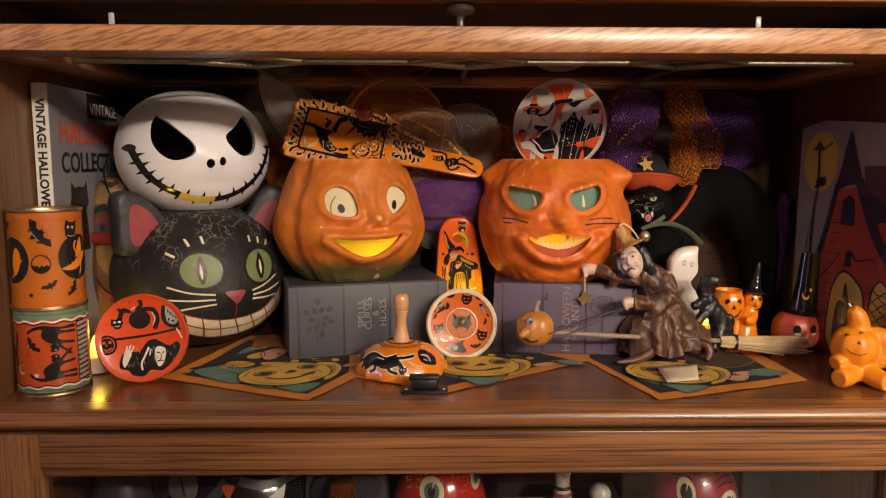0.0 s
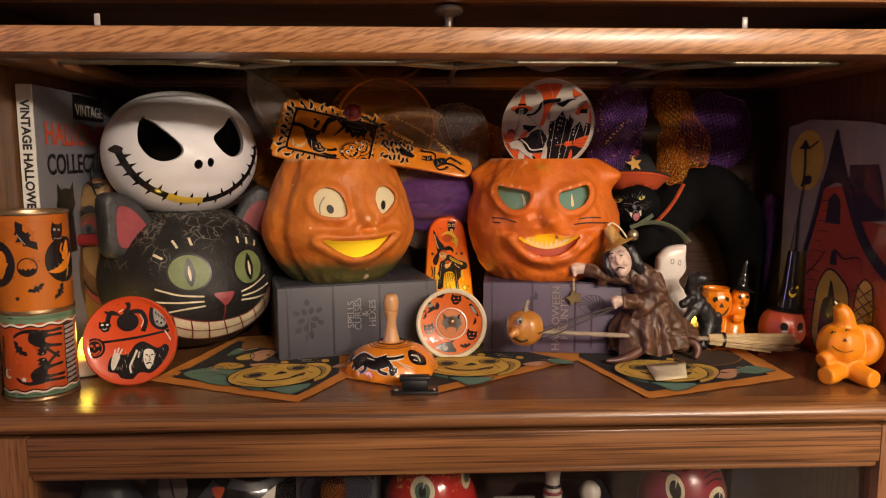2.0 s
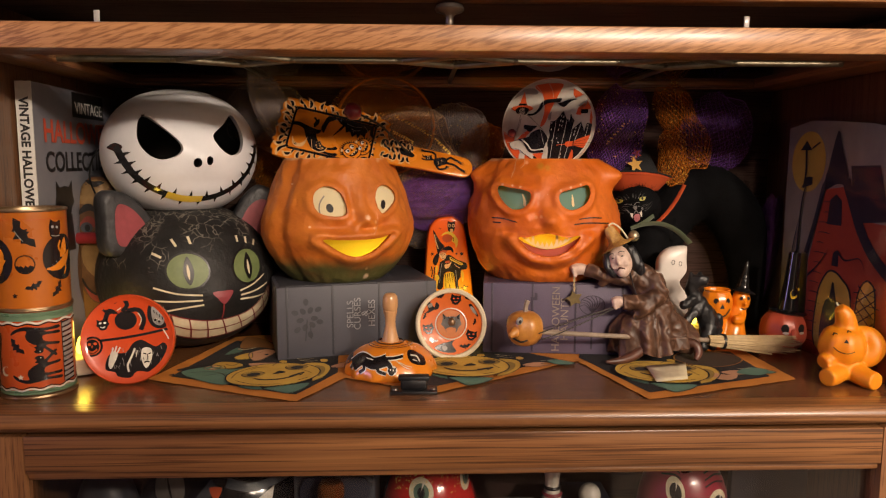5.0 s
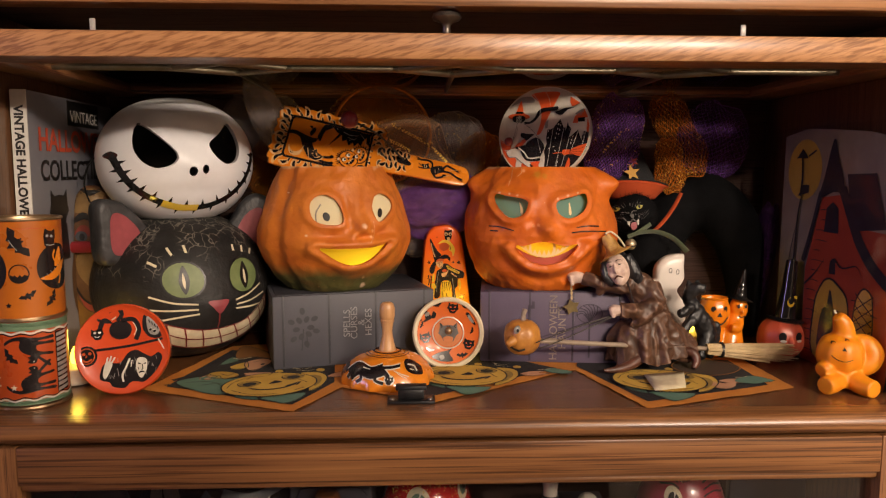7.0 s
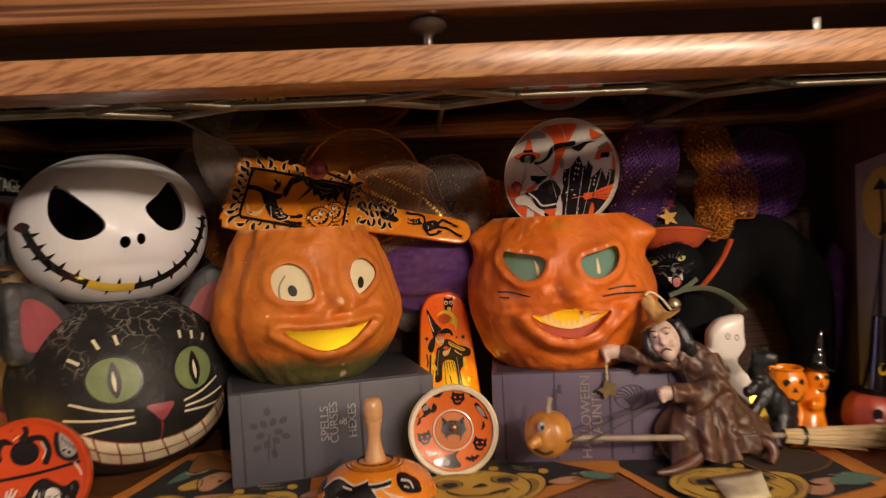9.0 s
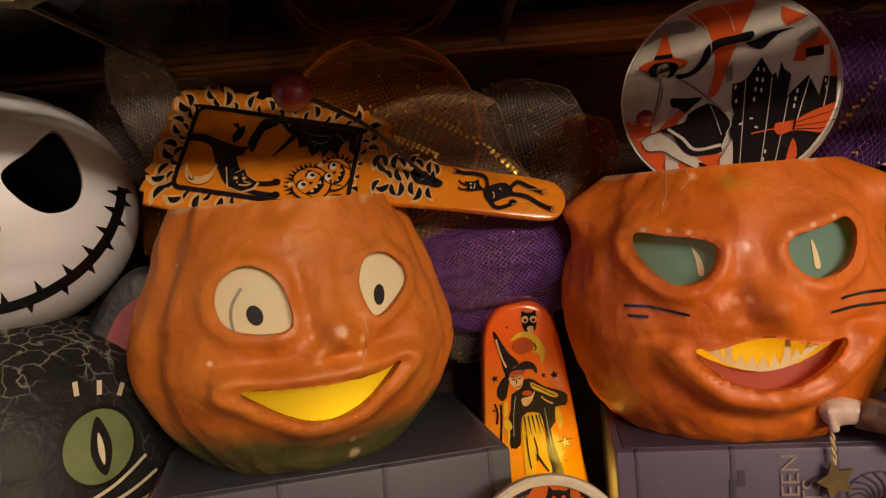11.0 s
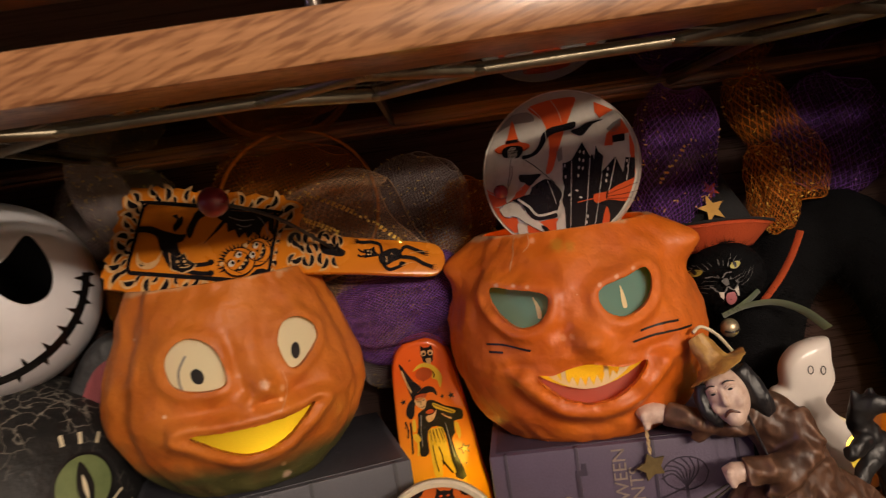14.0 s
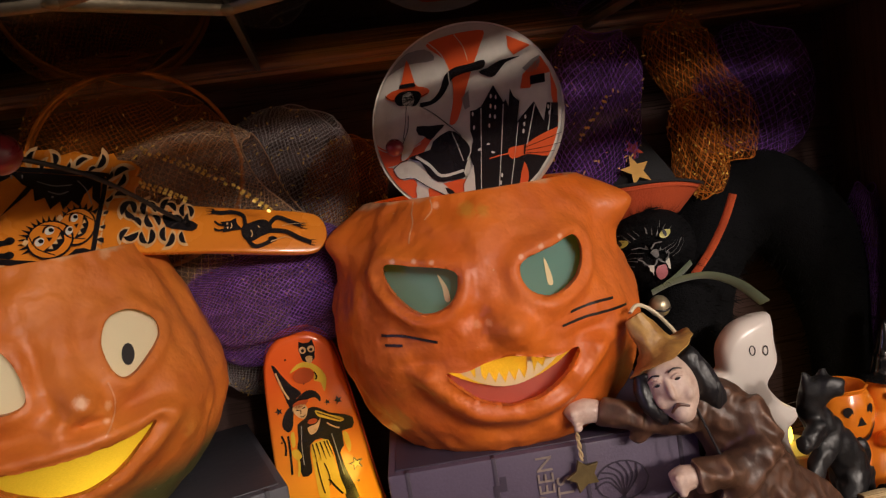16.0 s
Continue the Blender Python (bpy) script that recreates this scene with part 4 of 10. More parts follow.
for f in sk.faces:
    c = f.calc_center_median()
    if c.y < -0.02 and abs(f.normal.y) < 0.6 and min(abs(near_outline(c.x, c.z, o)) for o in (S_EYE_L, S_EYE_R, oval(-0.0055, -0.0105, 0.0038, 0.0046), oval(0.0062, -0.0085, 0.0034, 0.0044))) < 0.0006:
        f.material_index = 1
s_body = part("skull_shell", sk, [SKULL_WHITE, INK], skull)
sf = front_of(s_body.data, 0.0004)
GRIN = [(-0.070, 0.003), (-0.0645, -0.011), (-0.055, -0.025), (-0.039, -0.037), (-0.015, -0.0455), (0.011, -0.0455), (0.035, -0.036), (0.052, -0.021), (0.062, -0.004), (0.066, 0.009)]
part("grin", paint([stroke(GRIN, 0.0054, 8)], sf, 0.004), GLAZE_BLACK, skull, "black glazed stitched grin")
part("grin_end", paint([outline([(-0.076, 0.004), (-0.071, 0.0085), (-0.066, 0.005), (-0.070, 0.000)])], sf), GLAZE_BLACK, skull)
gl = smooth_line([(a, b, 0) for a, b in GRIN], 8)
for i in range(4, len(gl) - 3, 5):
    p, t = gl[i], (gl[i + 1] - gl[i - 1]).normalized()
    for sgn in (1, -1):
        j = min(i + (0 if sgn > 0 else 3), len(gl) - 2)
        p = gl[j]
        b = Vector((-t.y, t.x, 0)) * sgn
        a0, a1, tip = p + b * 0.002 - t * 0.0018, p + b * 0.002 + t * 0.0018, p + b * (0.0085 if sgn > 0 else 0.0072)
        part("stitch", paint([[(a0.x, a0.y), (a1.x, a1.y), (tip.x, tip.y)]], sf), GLAZE_BLACK, skull)
sf2 = front_of(s_body.data, 0.0008)
part("gold_tooth", paint([stroke([(-0.0300, -0.0412), (-0.0150, -0.0456), (0.0035, -0.0464)], 0.0062, 6)], sf2, 0.004), GOLD_CARD, skull, "gold foil patch in the grin")

# black crackled cat jar
CATJ = (-0.2645, 0.778, 1.089)
cat = thing("cat_jar", "black crackled cat-head jar with green eyes and toothy grin", "decoration", (CATJ[0], CATJ[1], Z0), 33)
def cat_jar_relief(x, z, q):
    if math.cos(q) < 0:
        return 0.0
    k = front(q)
    d = k * (hill(x, z, 0.007, -0.012, 0.016, 0.012, 0.005) + hill(x, z, -0.024, -0.034, 0.026, 0.016, 0.004) + hill(x, z, 0.038, -0.030, 0.026, 0.016, 0.004))
    d -= k * (hill(x, z, -0.024, 0.016, 0.02, 0.02, 0.0015) + hill(x, z, 0.036, 0.016, 0.018, 0.02, 0.0015))
    return d


LIFT = Matrix.Translation((0, 0, CATJ[2] - Z0))
cb = solid_head(0.092, 0.092, 0.0765, 0.86, relief=cat_jar_relief, floor=-0.0755)
bmesh.ops.transform(cb, matrix=LIFT, verts=cb.verts)


def crackled(base, name):
    """Black paint with a web of fine pale cracks on crown and sides."""
    m = base.copy()
    m.name = name
    t = m.node_tree
    b = t.nodes["Principled BSDF"]
    old = b.inputs["Base Color"].links[0].from_socket
    co = t.nodes.new("ShaderNodeTexCoord")
    warp = node(t, "ShaderNodeTexNoise", Scale=60.0, Detail=3.0)
    t.links.new(co.outputs["Object"], warp.inputs["Vector"])
    add = t.nodes.new("ShaderNodeMixRGB")
    add.blend_type = "ADD"
    add.inputs[0].default_value = 0.022
    t.links.new(co.outputs["Object"], add.inputs[1])
    t.links.new(warp.outputs["Color"], add.inputs[2])
    vo = t.nodes.new("ShaderNodeTexVoronoi")
    vo.feature = "DISTANCE_TO_EDGE"
    vo.inputs["Scale"].default_value = 95.0
    t.links.new(add.outputs[0], vo.inputs["Vector"])
    line = node(t, "ShaderNodeMapRange")
    for k, v in (("From Min", 0.012), ("From Max", 0.055), ("To Min", 1.0), ("To Max", 0.0)):
        line.inputs[k].default_value = v
    t.links.new(vo.outputs["Distance"], line.inputs["Value"])
    where = node(t, "ShaderNodeTexNoise", Scale=26.0, Detail=2.0)
    t.links.new(co.outputs["Object"], where.inputs["Vector"])
    sep = t.nodes.new("ShaderNodeSeparateXYZ")
    t.links.new(co.outputs["Object"], sep.inputs[0])
    hi = node(t, "ShaderNodeMapRange")
    for k, v in (("From Min", 0.085), ("From Max", 0.135), ("To Min", -0.22), ("To Max", 0.10)):
        hi.inputs[k].default_value = v
    t.links.new(sep.outputs["Z"], hi.inputs["Value"])
    sm = t.nodes.new("ShaderNodeMath")
    sm.operation = "ADD"
    t.links.new(where.outputs["Fac"], sm.inputs[0])
    t.links.new(hi.outputs[0], sm.inputs[1])
    mask = node(t, "ShaderNodeMapRange")
    for k, v in (("From Min", 0.46), ("From Max", 0.56), ("To Min", 0.0), ("To Max", 1.0)):
        mask.inputs[k].default_value = v
    t.links.new(sm.outputs[0], mask.inputs["Value"])
    mu = t.nodes.new("ShaderNodeMath")
    mu.operation = "MULTIPLY"
    t.links.new(line.outputs[0], mu.inputs[0])
    t.links.new(mask.outputs[0], mu.inputs[1])
    mx = t.nodes.new("ShaderNodeMixRGB")
    mx.inputs[2].default_value = (0.17, 0.155, 0.13, 1)
    t.links.new(mu.outputs[0], mx.inputs[0])
    t.links.new(old, mx.inputs[1])
    t.links.new(mx.outputs[0], b.inputs["Base Color"])
    return m


k_body = part("head_shell", cb, crackled(CAT_BLACK, "cat_crackled"), cat)
kf0 = front_of(k_body.data, 0.0004)
DZ = CATJ[2] - Z0
kf = lambda x, z: kf0(x, z + DZ)
kf1_ = front_of(k_body.data, 0.0011)
kf1 = lambda x, z: kf1_(x, z + DZ)
kf2_ = front_of(k_body.data, 0.0018)
kf2 = lambda x, z: kf2_(x, z + DZ)
for cx, rx, tilt in ((-0.0235, 0.0185, 0), (0.0365, 0.0160, 0)):
    part("eye_rim", paint([oval(cx, 0.0155, rx + 0.0018, 0.0185)], kf), INK, cat)
    eye = part("eye", paint([oval(cx, 0.0155, rx, 0.0165)], kf1), CAT_GREEN, cat, "sage green glazed eye")
    part("pupil", paint([outline([(cx, 0.029), (cx + 0.0052, 0.015), (cx + 0.001, 0.002), (cx - 0.0045, 0.014)])], kf2), INK, eye)
    kf3_ = front_of(k_body.data, 0.0024)
    part("glint", paint([outline([(cx - 0.0005, 0.022), (cx + 0.0014, 0.015), (cx + 0.0006, 0.007), (cx - 0.0014, 0.014)])], lambda x, z: kf3_(x, z + DZ)), CREAM, eye, "cream slit")
part("nose", paint([outline([(-0.003, -0.0065), (0.007, -0.0055), (0.017, -0.0065), (0.0125, -0.014), (0.0075, -0.0185), (0.002, -0.013)], 4)], kf1), CAT_PINK, cat, "dusty pink nose")
part("muzzle_line", paint([stroke([(0.0075, -0.018), (0.0085, -0.027), (0.008, -0.0345)], 0.0014)], kf), RED_LINE, cat)
SMILE_T = [(-0.055, -0.0185), (-0.036, -0.0275), (-0.012, -0.0335), (0.012, -0.0345), (0.036, -0.0295), (0.056, -0.017), (0.0635, -0.009)]
SMILE_B = [(0.067, -0.020), (0.062, -0.034), (0.046, -0.046), (0.022, -0.054), (-0.006, -0.0555), (-0.030, -0.050), (-0.048, -0.038)]
tl, bl = smooth_line([(a, b, 0) for a, b in SMILE_T], 6), smooth_line([(a, b, 0) for a, b in SMILE_B], 6)
grin = part("grin", paint([[(p.x, p.y) for p in tl] + [(p.x, p.y) for p in bl]], kf1, 0.004), CREAM, cat, "cream toothy grin")
mid = [(a + b) / 2 for a, b in zip(tl, bl[::-1])]
part("tooth_line", paint([stroke([(p.x, p.y) for p in mid[::4]], 0.0011, 4)], kf2, 0.004), RED_LINE, grin)
part("grin_rim", paint([stroke([(p.x, p.y) for p in (tl + bl + tl[:1])[::3]], 0.0011, 3)], kf2, 0.004), RED_LINE, grin)
for i in range(5, 36, 4):
    a, b = tl[i], bl[::-1][i]
    part("tooth_line", paint([stroke([(a.x, a.y), (b.x, b.y)], 0.0012, 3)], kf2, 0.004), RED_LINE, grin)
for s, rows in ((-1, (((-0.012, -0.0085), (-0.034, -0.006), (-0.054, 0.0005)), ((-0.012, -0.0135), (-0.036, -0.0135), (-0.058, -0.012)), ((-0.011, -0.018), (-0.034, -0.021), (-0.056, -0.026)))),
                (1, (((0.026, -0.008), (0.042, -0.004), (0.058, 0.004)), ((0.027, -0.0125), (0.045, -0.011), (0.063, -0.006)), ((0.026, -0.0165), (0.045, -0.0175), (0.064, -0.0165))))):
    for pts in rows:
        part("whisker", paint([stroke(list(pts), 0.0017)], kf), CREAM, cat, "cream painted whisker")
for pts in (((-0.052, 0.033), (-0.045, 0.029)), ((-0.034, 0.046), (-0.031, 0.039)), ((-0.019, 0.048), (-0.018, 0.041)), ((0.030, 0.046), (0.030, 0.040)), ((0.041, 0.044), (0.040, 0.038)), ((0.052, 0.040), (0.049, 0.035))):
    part("lash", paint([stroke([pts[0], pts[1]], 0.0024, 3)], kf), CREAM, cat, "cream painted lash")
for s in (-1, 1):
    tilt = pose(s * 0.070, -0.030, 0.066 + DZ, 0, s * 14, s * -16) @ Matrix.Diagonal((0.9, 1, 1.05, 1))
    outer = outline([(-0.028, -0.030), (-0.025, 0.006), (-0.012 * 1 + s * 0.004, 0.028), (0.012 + s * 0.004, 0.022), (0.028, -0.006), (0.030, -0.030)])
    eb = slab(outer, -0.011, 0.012, 0.006, 3)
    ear = part("ear", eb, CAT_GREY, cat, "grey cat ear", m=tilt)
    part("ear_inside", paint([outline([(-0.017, -0.022), (-0.014, 0.003), (-0.003 + s * 0.003, 0.015), (0.010 + s * 0.003, 0.008), (0.017, -0.010), (0.012, -0.024)])], flat(-0.0116)), CAT_PINK, ear, "pink inner ear")
# ---- small colours ----
GREY_BOX = surface("grey_book_cloth", (0.085, 0.085, 0.105), (0.065, 0.065, 0.082), 14, 0.55, bump=0.10, bump_scale=700)
GREY_DARK = surface("grey_emboss", (0.045, 0.045, 0.056), (0.035, 0.035, 0.045), 40, 0.5, bump=0.2)
PURPLE_BOX = surface("purple_book_cloth", (0.125, 0.095, 0.150), (0.095, 0.070, 0.115), 14, 0.55, bump=0.10, bump_scale=700)
PURPLE_DARK = surface("purple_emboss", (0.060, 0.044, 0.072), (0.045, 0.034, 0.055), 40, 0.5)
SILVER_INK = surface("silver_ink", (0.42, 0.42, 0.44), (0.34, 0.34, 0.36), 200, 0.4, 0.3)
TAN_INK = surface("tan_ink", (0.36, 0.29, 0.24), (0.28, 0.22, 0.19), 200, 0.45, 0.2)
TIN_ORANGE = surface("tin_orange", (0.72, 0.23, 0.016), (0.62, 0.18, 0.012), 20, 0.26, 0.0, coat=0.6, speck=0.04)
TIN_RED = surface("tin_red_orange", (0.74, 0.105, 0.016), (0.64, 0.080, 0.012), 20, 0.42, 0.0, coat=0.12, speck=0.04)
# Tin orange and red darkened: the dim left side is in the colour.
TIN_ORANGE_DIM = surface("tin_aged_orange", (0.46, 0.125, 0.010), (0.36, 0.092, 0.008), 20, 0.3, 0.0, coat=0.5, speck=0.05)
TIN_RED_DIM = surface("tin_aged_red", (0.48, 0.075, 0.014), (0.40, 0.058, 0.010), 20, 0.3, 0.0, coat=0.5, speck=0.05)
TIN_SCARLET = surface("tin_scarlet", (0.62, 0.075, 0.018), (0.52, 0.055, 0.014), 20, 0.22, 0.0, coat=0.7, speck=0.04)
TIN_BLACK = surface("tin_black", (0.014, 0.011, 0.012), (0.010, 0.008, 0.009), 30, 0.25, coat=0.6)
TIN_WHITE = surface("tin_white", (0.72, 0.68, 0.60), (0.62, 0.57, 0.48), 40, 0.3, coat=0.5)
TIN_GREY = surface("tin_grey", (0.30, 0.28, 0.26), (0.24, 0.22, 0.2), 40, 0.3, coat=0.5)
TIN_YELLOW = surface("tin_yellow", (0.80, 0.52, 0.04), (0.72, 0.44, 0.03), 40, 0.3, coat=0.5)
TIN_GREEN = surface("tin_green", (0.16, 0.26, 0.16), (0.12, 0.20, 0.12), 40, 0.3, coat=0.5)
TIN_PEACH = surface("tin_peach", (0.62, 0.22, 0.075), (0.52, 0.17, 0.055), 60, 0.32, coat=0.4)
TIN_BARE = surface("tin_bare", (0.46, 0.33, 0.20), (0.30, 0.20, 0.11), 40, 0.34, 0.9)
CREAM_RIM = surface("cream_rim", (0.76, 0.68, 0.50), (0.66, 0.57, 0.40), 40, 0.5, bump=0.1)
BEECH = surface("turned_beech", (0.62, 0.35, 0.16), (0.52, 0.27, 0.115), 30, 0.35, bump=0.15, stretch=(4, 4, 0.6), coat=0.3)
BEAD_RED = surface("bead_red", (0.26, 0.018, 0.028), (0.18, 0.012, 0.02), 60, 0.28, coat=0.5)
WIRE = surface("dark_wire", (0.06, 0.055, 0.05), (0.04, 0.035, 0.03), 60, 0.4, 0.8)
CLOTH_BLACK = surface("cloth_black", (0.020, 0.017, 0.020), (0.013, 0.012, 0.014), 40, 0.85, bump=0.5, bump_scale=1200)
CLOTH_ORANGE = surface("cloth_orange", (0.62, 0.23, 0.03), (0.52, 0.18, 0.022), 40, 0.85, bump=0.5, bump_scale=1200)
CLOTH_YELLOW = surface("cloth_yellow", (0.66, 0.42, 0.07), (0.56, 0.33, 0.05), 40, 0.85, bump=0.5, bump_scale=1200)
CLOTH_TEAL = surface("cloth_teal", (0.13, 0.25, 0.19), (0.10, 0.20, 0.15), 40, 0.85, bump=0.5, bump_scale=1200)
ROBE = surface("robe_brown", (0.120, 0.056, 0.031), (0.044, 0.021, 0.013), 90, 0.46, bump=0.5, bump_scale=140, coat=0.03, depth=0.0016, stretch=(1.2, 1.2, 0.7))
SKIN = surface("figurine_flesh", (0.72, 0.56, 0.47), (0.56, 0.38, 0.30), 160, 0.5, coat=0.04, bump=0.2, bump_scale=400)
HAT_TAN = surface("hat_ochre", (0.60, 0.35, 0.09), (0.28, 0.125, 0.036), 110, 0.45, bump=0.5, coat=0.06)
HAIR = surface("hair_black", (0.018, 0.017, 0.020), (0.010, 0.010, 0.012), 60, 0.4, bump=0.5)
BOOT = surface("boot_copper", (0.15, 0.055, 0.034), (0.06, 0.024, 0.016), 60, 0.4, coat=0.05, bump=0.3)
STRAW = surface("straw", (0.66, 0.50, 0.27), (0.48, 0.34, 0.16), 60, 0.6, bump=0.3)
STICK = surface("stick_grey_wood", (0.34, 0.27, 0.20), (0.24, 0.18, 0.13), 60, 0.6, bump=0.3)
GOURD = surface("gourd_orange", (0.56, 0.25, 0.05), (0.42, 0.16, 0.03), 50, 0.38, bump=0.3, coat=0.2)
PALE_BRASS = surface("pale_brass", (0.62, 0.53, 0.36), (0.48, 0.39, 0.24), 60, 0.34, 0.7)
GHOST = surface("ghost_glaze", (0.80, 0.74, 0.68), (0.74, 0.67, 0.61), 12, 0.30, coat=0.25, speck=0.03)
CAT_MATT = surface("black_resin", (0.016, 0.016, 0.018), (0.010, 0.010, 0.011), 40, 0.42, bump=0.4)
PLASTIC_ORANGE = surface("plastic_orange", (0.85, 0.26, 0.012), (0.76, 0.20, 0.010), 20, 0.25, coat=0.3, speck=0.03)
PLASTIC_RED = surface("plastic_red", (0.58, 0.105, 0.055), (0.48, 0.075, 0.038), 20, 0.42, coat=0.08, speck=0.03)
WAX = surface("wax_orange", (0.84, 0.30, 0.010), (0.74, 0.23, 0.007), 20, 0.46, speck=0.06, coat=0.05, bump=0.15)
WAX.node_tree.nodes["Principled BSDF"].inputs["Subsurface Weight"].default_value = 0.3
WAX.node_tree.nodes["Principled BSDF"].inputs["Subsurface Radius"].default_value = (0.008, 0.003, 0.001)
PLUSH = surface("black_plush", (0.011, 0.011, 0.0122), (0.007, 0.007, 0.0078), 60, 0.95, bump=1.0, bump_scale=900, spec=0.05)
FELT_ORANGE = surface("felt_orange_red", (0.62, 0.095, 0.020), (0.52, 0.07, 0.015), 40, 0.85, bump=0.5, bump_scale=900)
FELT_BLACK = surface("felt_black", (0.014, 0.013, 0.015), (0.009, 0.009, 0.01), 40, 0.9, bump=0.5, bump_scale=900)
FELT_GOLD = surface("felt_gold", (0.72, 0.42, 0.10), (0.6, 0.32, 0.07), 40, 0.8, bump=0.4)
RIBBON_GREEN = surface("ribbon_green", (0.17, 0.22, 0.13), (0.13, 0.17, 0.10), 40, 0.35, sheen=0.3)
CARD_GREY = surface("cover_grey", (0.21, 0.21, 0.24), (0.17, 0.17, 0.20), 20, 0.35, coat=0.3, speck=0.05)
PAGE_WHITE = surface("page_white", (0.72, 0.70, 0.66), (0.66, 0.64, 0.6), 60, 0.6)
PRINT_RED = surface("print_red", (0.60, 0.085, 0.035), (0.52, 0.07, 0.03), 60, 0.35)
BRICK_PRINT = surface("print_brick", (0.52, 0.085, 0.040), (0.44, 0.065, 0.032), 60, 0.5)
SLATE_PRINT = surface("print_slate", (0.035, 0.032, 0.045), (0.026, 0.024, 0.034), 60, 0.5)
SKY_PRINT = surface("print_sky", (0.40, 0.35, 0.26), (0.32, 0.27, 0.20), 60, 0.5)
MOON_PRINT = surface("print_moon", (0.72, 0.50, 0.09), (0.62, 0.42, 0.07), 60, 0.5)
# Mask tan, darkened so its colour holds the shadow behind the tins.
MASK_TAN_DIM = surface("mask_tan", (0.15, 0.070, 0.026), (0.075, 0.034, 0.014), 40, 0.5, bump=0.3)
PEG_RED = surface("peg_red", (0.30, 0.022, 0.028), (0.24, 0.016, 0.02), 40, 0.5)
FLAME = glow("amber_flame", (1.0, 0.66, 0.06), 7.0)
WAX_WHITE = surface("wax_white", (0.78, 0.72, 0.58), (0.72, 0.65, 0.5), 40, 0.45)
CLEAR_FILM = glassy("clear_film", (0.93, 0.93, 0.93), 0.08)
RUBY = surface("ruby_glaze", (0.60, 0.035, 0.030), (0.50, 0.025, 0.024), 20, 0.14, coat=0.7)
PINK_GLAZE = surface("raspberry_glaze", (0.34, 0.020, 0.045), (0.26, 0.014, 0.034), 20, 0.3, coat=0.4)
GLITTER_RED = surface("glitter_red", (0.55, 0.03, 0.05), (0.16, 0.008, 0.014), 900, 0.22, 0.8, bump=1.0, bump_scale=1600)
GLITTER_COPPER = surface("glitter_copper", (0.62, 0.20, 0.05), (0.15, 0.04, 0.012), 900, 0.22, 0.8, bump=1.0, bump_scale=1600)
NAVY_CARD = surface("navy_card", (0.024, 0.024, 0.040), (0.018, 0.018, 0.030), 20, 0.6)
GREY_BLUE = surface("ghost_grey", (0.075, 0.08, 0.095), (0.055, 0.06, 0.07), 20, 0.4)
SAGE = surface("sage_iris", (0.12, 0.20, 0.15), (0.09, 0.15, 0.11), 60, 0.3, coat=0.4)
NET_ORANGE = surface("net_orange", (0.60, 0.20, 0.025), (0.42, 0.12, 0.016), 200, 0.55, 0.0, spec=0.12)
NET_PURPLE = surface("net_purple", (0.30, 0.12, 0.46), (0.17, 0.065, 0.28), 200, 0.55, 0.0, spec=0.12)
NET_SILVER = surface("net_silver", (0.46, 0.40, 0.37), (0.32, 0.27, 0.25), 200, 0.55, 0.0, spec=0.12)
NET_BROWN = surface("net_brown", (0.48, 0.31, 0.18), (0.32, 0.18, 0.09), 200, 0.55, 0.0, spec=0.12)
TINSEL_GOLD = surface("tinsel_gold", (0.90, 0.62, 0.14), (0.75, 0.48, 0.08), 300, 0.30, 0.55)
TINSEL_VIOLET = surface("tinsel_violet", (0.62, 0.34, 0.80), (0.45, 0.2, 0.62), 300, 0.12, 1.0)

TIN_PALE = surface("tin_pale_orange", (0.74, 0.46, 0.22), (0.66, 0.36, 0.14), 200, 0.3, coat=0.5)

# ---- printed motifs, one unit across ----
BAT = [(-1, 0.25), (-0.6, 0.45), (-0.35, 0.25), (-0.15, 0.3), (-0.1, 0.5), (0, 0.38), (0.1, 0.5), (0.15, 0.3), (0.35, 0.25), (0.6, 0.45), (1, 0.25), (0.75, 0.05), (0.55, -0.05), (0.4, -0.25), (0.2, -0.1), (0, -0.45), (-0.2, -0.1), (-0.4, -0.25), (-0.55, -0.05), (-0.75, 0.05)]
CAT_FACE = [(-0.8, 0.9), (-0.45, 0.6), (0, 0.66), (0.45, 0.6), (0.8, 0.9), (0.85, 0.2), (0.98, -0.1), (0.7, -0.35), (0.45, -0.85), (0, -0.95), (-0.45, -0.85), (-0.7, -0.35), (-0.98, -0.1), (-0.85, 0.2)]
HAT = [(-1, -0.5), (-0.4, -0.35), (-0.05, 1.0), (0.12, 0.95), (0.4, -0.35), (1, -0.45), (0.5, -0.62), (-0.5, -0.64)]
OWL = [(-0.5, 0.9), (-0.2, 0.7), (0.2, 0.7), (0.5, 0.9), (0.6, 0.2), (0.45, -0.6), (0, -0.95), (-0.45, -0.6), (-0.6, 0.2)]
STAR = [((1.0 if i % 2 == 0 else 0.42) * math.sin(i * math.pi / 5), (1.0 if i % 2 == 0 else 0.42) * math.cos(i * math.pi / 5)) for i in range(10)]
MOON = [(math.cos(a), math.sin(a)) for a in (0.9 + i * 4.5 / 14 for i in range(15))] + [(0.35 + 0.78 * math.cos(a), 0.25 + 0.78 * math.sin(a)) for a in (5.2 - i * 4.1 / 12 for i in range(13))]


def round_wall(r, lift=0.0003):
    return lambda x, z: Vector(((r + lift) * math.sin(x / r), -(r + lift) * math.cos(x / r), z))


